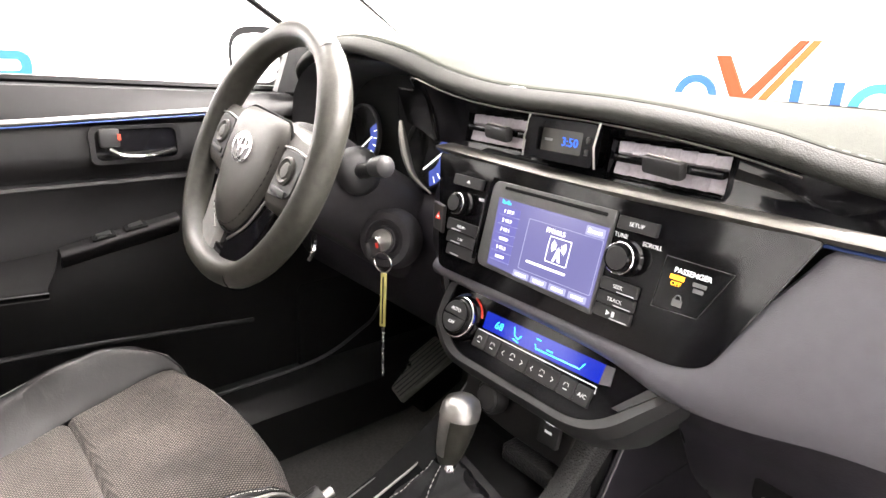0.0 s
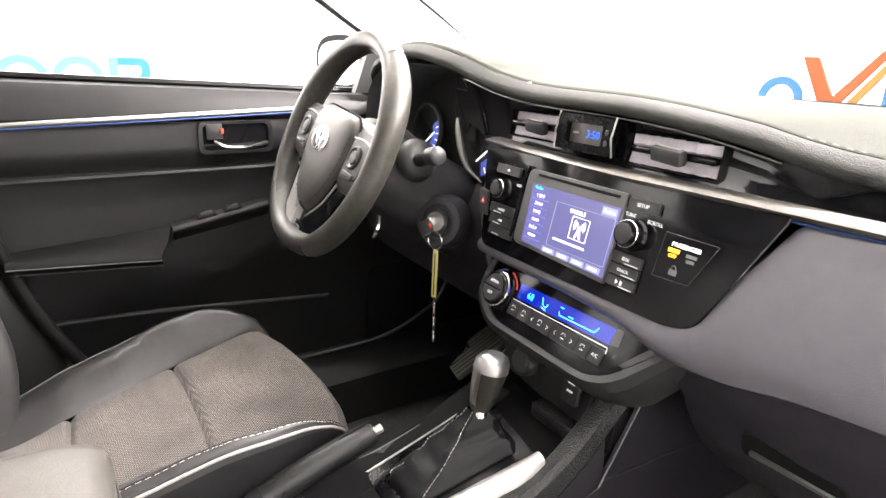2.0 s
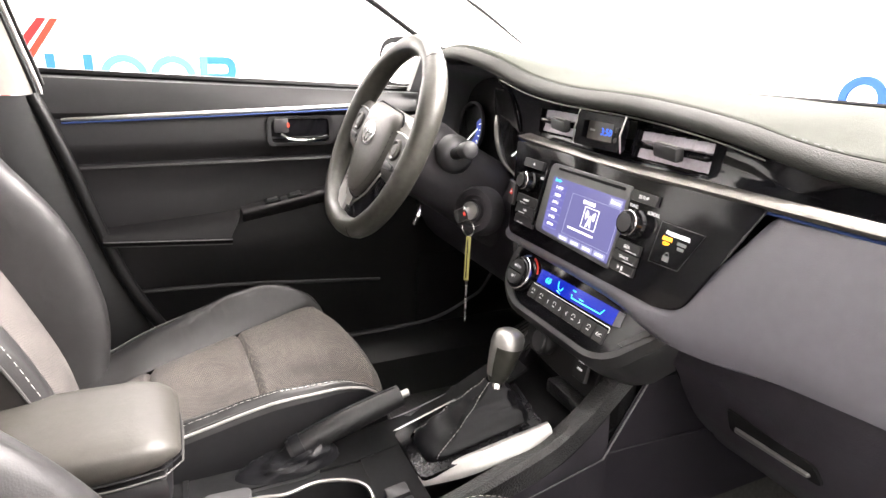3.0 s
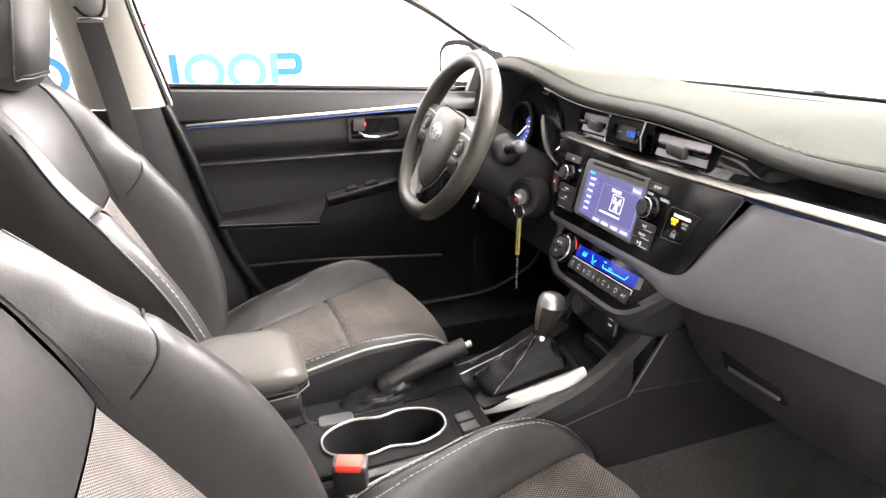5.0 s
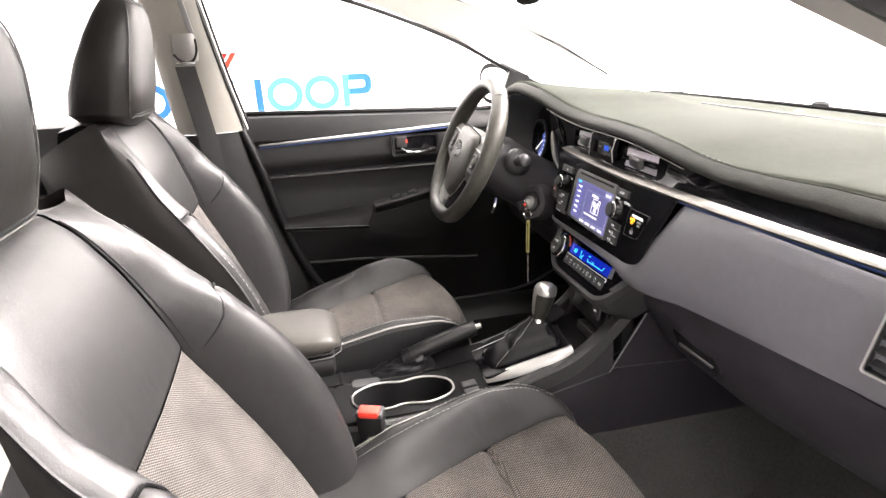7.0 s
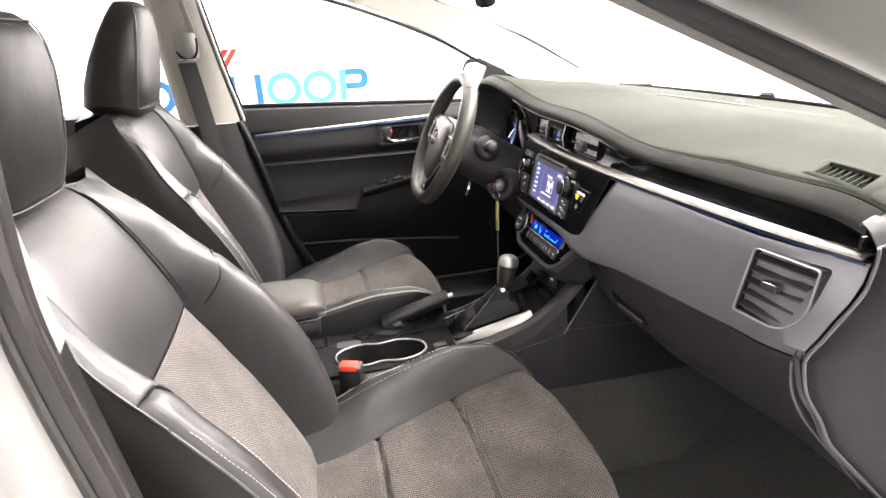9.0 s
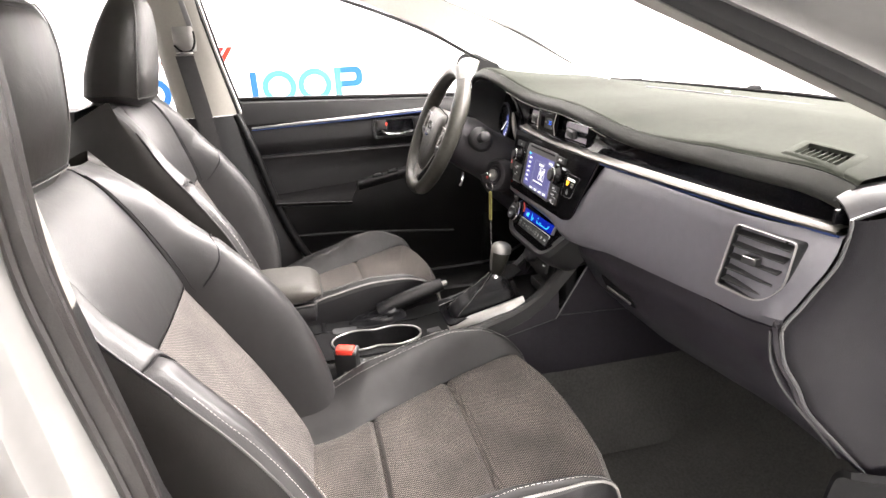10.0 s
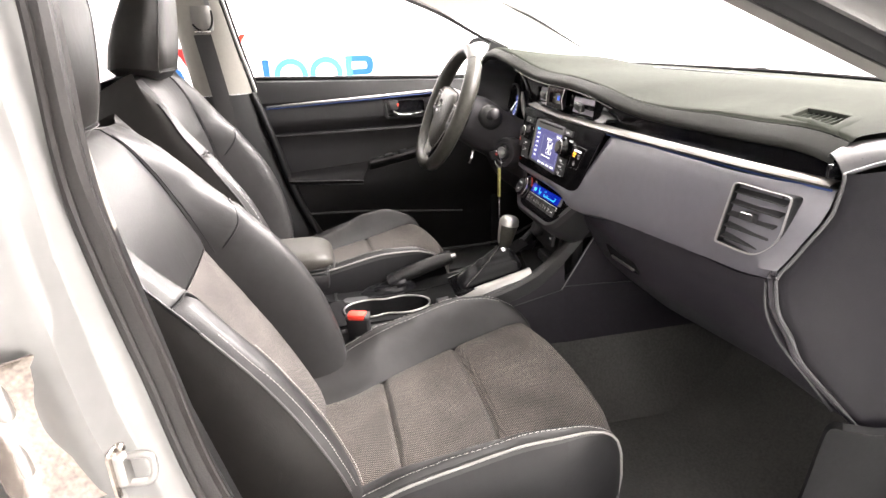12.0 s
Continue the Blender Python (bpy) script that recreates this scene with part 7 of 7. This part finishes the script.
part("gear_strip", tube(curve_points([(-0.092, 0.255, 0.562), (-0.09, 0.33, 0.586), (-0.088, 0.40, 0.61), (-0.086, 0.455, 0.632)], 5), 0.0022, 6), SILVER, console)
gear = thing("gear_lever", "gear lever with silver-topped knob and leather boot", "gear lever")
base = rounded([(-0.066, 0.280), (0.006, 0.280), (0.024, 0.42), (-0.064, 0.43)], 0.02, 4)
rows = []
for i in range(25):
    f = i / 24
    k = lerp_table([(0, 1.0), (0.12, 1.0), (0.3, 0.82), (0.5, 0.6), (0.7, 0.42), (0.85, 0.27), (0.95, 0.2), (1.0, 0.19)], f)[0] + 0.03 * math.sin(26 * f) * math.sin(math.pi * f)
    c = Vector((-0.028, 0.352, 0)).lerp(Vector((-0.024, 0.391, 0)), f)
    rows.append([Vector((c.x + (p.x + 0.028) * k + 0.0035 * math.sin(9 * j / len(base) * 6.28 + 8 * f) * math.sin(math.pi * f), c.y + (p.y - 0.352) * k, 0.482 + 0.31 * (0.352 + (p.y - 0.352) * (1 - f)) + 0.003 + 0.070 * f + 0.003 * math.sin(13 * f + 3 * j / len(base) * 6.28) * math.sin(math.pi * f))) for j, p in enumerate(base)])
part("boot", sheet(rows, wrap=True), BOOT_LEATHER, gear, "wrinkled black leather boot")
for e in (-1, 1):
    idx = [j for j, p in enumerate(base) if p.y < 0.30 and (p.x < -0.05 if e < 0 else p.x > -0.01)][2]
    part("stitching", dashes([r[idx] + Vector((0, -0.001, 0.0012)) for r in rows[1:]], 0.003, 0.002, 0.0005), THREAD, gear, "white stitching")
GM = plane_frame((-0.0235, 0.391, 0.655), (1, 0, 0), (0, 1, 0)) @ pose(0, 0, 0, -12, 3, 0)
part("collar", lathe([(0.0125, -0.012), (0.0125, 0.004), (0.0105, 0.008)], GM, 20), CHROME, gear)
kn = []
for h, rx, ry in ((0.004, 0.012, 0.013), (0.014, 0.0175, 0.0185), (0.03, 0.021, 0.0225), (0.048, 0.0235, 0.0255), (0.062, 0.025, 0.0275), (0.072, 0.0245, 0.027), (0.079, 0.021, 0.0235), (0.083, 0.014, 0.016), (0.0845, 0.005, 0.006)):
    kn.append([GM @ Vector((rx * 0.80 * math.cos(a), ry * 0.84 * math.sin(a), h)) for a in [2 * math.pi * j / 28 for j in range(28)]])
part("knob", sheet(kn[:6], wrap=True, caps=True), RIM_LEATHER, gear, "black leather knob grip")
part("knob_cap", sheet([[p + (p - GM @ Vector((0, 0, 0.05))).normalized() * 0.0008 for p in r] for r in kn[4:]], wrap=True, caps=True), SILVER, gear, "satin silver knob top")
part("knob_band", sheet([[GM @ Vector((rx * 0.80 * 1.03 * math.cos(a), ry * 0.84 * 1.03 * math.sin(a), h)) for a in [-2.0 + 0.85 * j / 6 for j in range(7)]] for h, rx, ry in ((0.016, 0.018, 0.019), (0.032, 0.0214, 0.0229), (0.05, 0.0237, 0.0258), (0.066, 0.0249, 0.0273))], thick=0.0006), SILVER, gear)

# parking brake
brake = thing("parking_brake", "black parking brake lever with chrome button and boot", "parking brake")
lever = curve_points([(-0.089, 0.115, 0.575), (-0.090, 0.16, 0.592), (-0.091, 0.22, 0.610), (-0.092, 0.275, 0.624)], 6)
part("lever", tube(lever, 0.0165, 14, taper=lambda f: 0.95 + 0.12 * math.sin(f * 3.0)), PLASTIC, brake, "ribbed black grip")
d = (lever[-1] - lever[-2]).normalized()
part("button", tube([lever[-1], lever[-1] + d * 0.013], 0.0058, 12), SILVER, brake, "chrome release button")
rows = []
for i in range(13):
    f = i / 12
    ring = []
    for j in range(30):
        a = 2 * math.pi * j / 30
        fold = 0.0028 * math.sin(math.pi * f) * math.sin(4 * a + 11 * f) + 0.0016 * math.sin(math.pi * f) * math.sin(7 * a - 17 * f + 1)
        rx, ry = 0.020 + 0.012 * (1 - f) ** 0.9 + fold, 0.021 + 0.050 * (1 - f) ** 1.1 + fold
        ring.append(Vector((-0.088 + rx * math.cos(a), 0.112 + 0.026 * f + ry * math.sin(a), 0.5545 + 0.034 * f ** 0.75 + 0.012 * f * math.sin(a) + 0.6 * fold)))
    rows.append(ring)
part("boot", sheet(rows, wrap=True), BOOT_LEATHER, brake, "crumpled glossy leather boot")
part("lever_collar", tube([lever[1], lever[2], lever[3]], 0.0185, 14), BOOT_LEATHER, brake)
part("lever_seam", tube([q + Vector((0.0, -0.004, 0.0168)) for q in lever[3:-1]], 0.0007, 5), MATT, brake)
part("frame", ring_plate(rect(-0.122, -0.02, -0.050, 0.15, 0.02), rect(-0.116, -0.014, -0.056, 0.144, 0.018), 0.004, shift(0, 0, 0.5535)), PLASTIC, brake)

# armrest box between the seats
armrest = thing("armrest_box", "padded leather armrest between the front seats", "armrest", (0, -0.018, -0.029))
rows = []
for y, k, zt in ((-0.34, 0.98, 0.735), (-0.2, 1.0, 0.738), (-0.1, 1.0, 0.74), (-0.04, 0.99, 0.738), (-0.015, 0.94, 0.732), (0.0, 0.84, 0.722), (0.006, 0.7, 0.71)):
    zb = 0.692 + (0.014 * max(0, (y + 0.03) / 0.036))
    ring = []
    for j in range(24):
        a = 2 * math.pi * j / 24
        c, q = math.cos(a), math.sin(a)
        ring.append(Vector((-0.055 + 0.078 * k * math.copysign(abs(c) ** 0.45, c), y, (zt + zb) / 2 + (zt - zb) / 2 * math.copysign(abs(q) ** 0.55, q) + wrinkle((c, y * 2, q), 0.0015))))
    rows.append(ring)
part("lid", sheet(rows, wrap=True, caps=True), ARM_LEATHER, armrest, "soft brown-grey leather lid")
part("lid_seam", tube([Vector((p.x * 1.0, p.y, 0.702)) for p in [Vector((0.0235, -0.33, 0)), Vector((0.0235, -0.05, 0)), Vector((0.019, -0.012, 0)), Vector((0.0, 0.005, 0)), Vector((-0.06, 0.007, 0)), Vector((-0.12, 0.003, 0))]], 0.0011, 5), LEATHER_SIDE, armrest)
part("lid_seam", tube([Vector((x, y, 0.694)) for x, y in ((0.0238, -0.33), (0.0238, -0.05), (0.0195, -0.012), (0.0, 0.006), (-0.06, 0.008), (-0.12, 0.004))], 0.0012, 5), WELT, armrest)
part("lid_tray", rbox(0.145, 0.33, 0.04, 0.012, shift(-0.055, -0.172, 0.668)), LEATHER_SIDE, armrest)
part("box", rbox(0.14, 0.30, 0.11, 0.01, shift(-0.055, -0.19, 0.60)), PLASTIC, armrest)

# seat belt buckle
buckle = thing("belt_buckle", "black seat belt buckle with red button", "belt buckle")
bmx = plane_frame((0.094, 0.026, 0.545), (0.35, 0.93, 0), (0.0, -0.15, 1))
part("stalk", rbox(0.036, 0.13, 0.014, 0.004, bmx @ shift(0, -0.11, 0)), PLASTIC, buckle)
part("case", rbox(0.049, 0.088, 0.029, 0.007, bmx), PLASTIC, buckle, "black case")
part("button_frame", rbox(0.0505, 0.012, 0.0302, 0.005, bmx @ shift(0, 0.0405, 0)), STALK, buckle, "worn grey rim")
part("button", rbox(0.038, 0.014, 0.025, 0.004, bmx @ shift(0, 0.0435, 0.0035)), RED, buckle, "red press button")
part("press_mark", rbox(0.012, 0.003, 0.0004, 0, bmx @ shift(0, -0.005, 0.0147), 1), GREY_PRINT, buckle)

# lower bin under the climate panel with outlet and sockets
part("bin_back", rbox(0.20, 0.03, 0.16, 0.01, shift(-0.015, 0.535, 0.66)), MATT, console)
part("bin_floor", sheet([[(-0.115, y, z), (0.08, y, z)] for y, z in ((0.43, 0.60), (0.50, 0.605), (0.54, 0.62))], thick=-0.004), MATT, console)
bf = plane_frame((-0.01, 0.505, 0.685), (1, 0, 0), (0, 0.2, 1))
part("bin_face", plate(rounded([(-0.012, -0.035), (0.068, -0.035), (0.075, 0.045), (-0.105, 0.045), (-0.10, -0.028)], 0.006), 0.006, bf), PLASTIC, console, "black socket panel")
part("bin_step", rbox(0.085, 0.03, 0.022, 0.004, shift(0.02, 0.492, 0.636)), PEBBLE, console)
om = plane_frame((-0.056, 0.492, 0.688), (1, 0, 0), (0, 0.2, 1))
outlet = part("power_outlet", lathe([(0.021, -0.006), (0.021, 0.006), (0.018, 0.010), (0.012, 0.011)], om, 26), SWITCH, console)
part("outlet_cap", lathe([(0.0165, 0.010), (0.014, 0.013), (0.004, 0.014)], om, 24), STALK, outlet)
um = plane_frame((0.036, 0.494, 0.693), (1, 0, 0), (0, 0.2, 1))
sock = part("socket_panel", plate(rect(-0.014, -0.02, 0.014, 0.02, 0.003), 0.006, um), SWITCH, console)
part("socket_mark", rbox(0.012, 0.003, 0.0004, 0, um @ shift(0, 0.007, 0.0062), 1), WHITE_PRINT, sock)
part("socket_mark", rbox(0.010, 0.003, 0.0004, 0, um @ shift(0, -0.004, 0.0062), 1), WHITE_PRINT, sock)

# foot rest
pedal = thing("foot_rest", "ribbed grey foot rest in the driver footwell", "foot rest")
pm = plane_frame((-0.585, 0.795, 0.382), (0.97, -0.24, 0), (-0.25, 0.83, 0.5))
part("pad", rbox(0.105, 0.16, 0.018, 0.006, pm), PEDAL_RUBBER, pedal, "grey rubber pad")
for i in range(7):
    part("rib", rbox(0.003, 0.15, 0.003, 0.001, pm @ shift(-0.042 + 0.014 * i, 0, 0.0095), 1), STALK, pedal)
part("block", rbox(0.09, 0.12, 0.12, 0.01, shift(-0.59, 0.84, 0.325)), MATT, pedal)
part("carpet_edge", tube(curve_points([(-0.665, 0.2, 0.43), (-0.662, 0.35, 0.435), (-0.662, 0.567, 0.442), (-0.662, 0.683, 0.485), (-0.662, 0.726, 0.517), (-0.67, 0.78, 0.60)], 6), 0.004, 6), STALK, body)

# passenger kick panel and rear bench
part("kick_panel", sheet([curve_points(r, 3) for r in [[(0.675, 0.615, 0.36), (0.685, 0.632, 0.48), (0.690, 0.642, 0.58), (0.696, 0.646, 0.606), (0.708, 0.652, 0.611)], [(0.70, 0.66, 0.36), (0.705, 0.67, 0.48), (0.712, 0.68, 0.58), (0.715, 0.685, 0.60), (0.722, 0.69, 0.606)], [(0.715, 0.74, 0.36), (0.718, 0.74, 0.48), (0.722, 0.74, 0.58), (0.725, 0.742, 0.595), (0.73, 0.745, 0.60)], [(0.725, 0.90, 0.36), (0.725, 0.90, 0.5), (0.727, 0.90, 0.58), (0.73, 0.9, 0.59), (0.735, 0.9, 0.60)]]], thick=-0.01), MATT, body, "black kick panel")
bench = thing("rear_bench", "black rear bench behind the front seats", "car seat")
part("bench_cushion", rbox(1.3, 0.5, 0.2, 0.05, shift(0, -0.83, 0.45)), LEATHER, bench)
part("bench_back", rbox(1.3, 0.14, 0.55, 0.05, shift(0, -1.06, 0.78) @ pose(0, 0, 0, 14, 0, 0)), LEATHER, bench)
mirror_in = thing("interior_mirror", "dark interior mirror hung from the windscreen", "mirror")
part("housing", rbox(0.05, 0.03, 0.06, 0.012, shift(0.0, 0.36, 1.288) @ pose(0, 0, 0, 0, 0, 12)), MATT, mirror_in)
part("stem", tube([(0, 0.37, 1.295), (0, 0.385, 1.33), (0, 0.38, 1.362)], 0.01, 8), MATT, mirror_in)
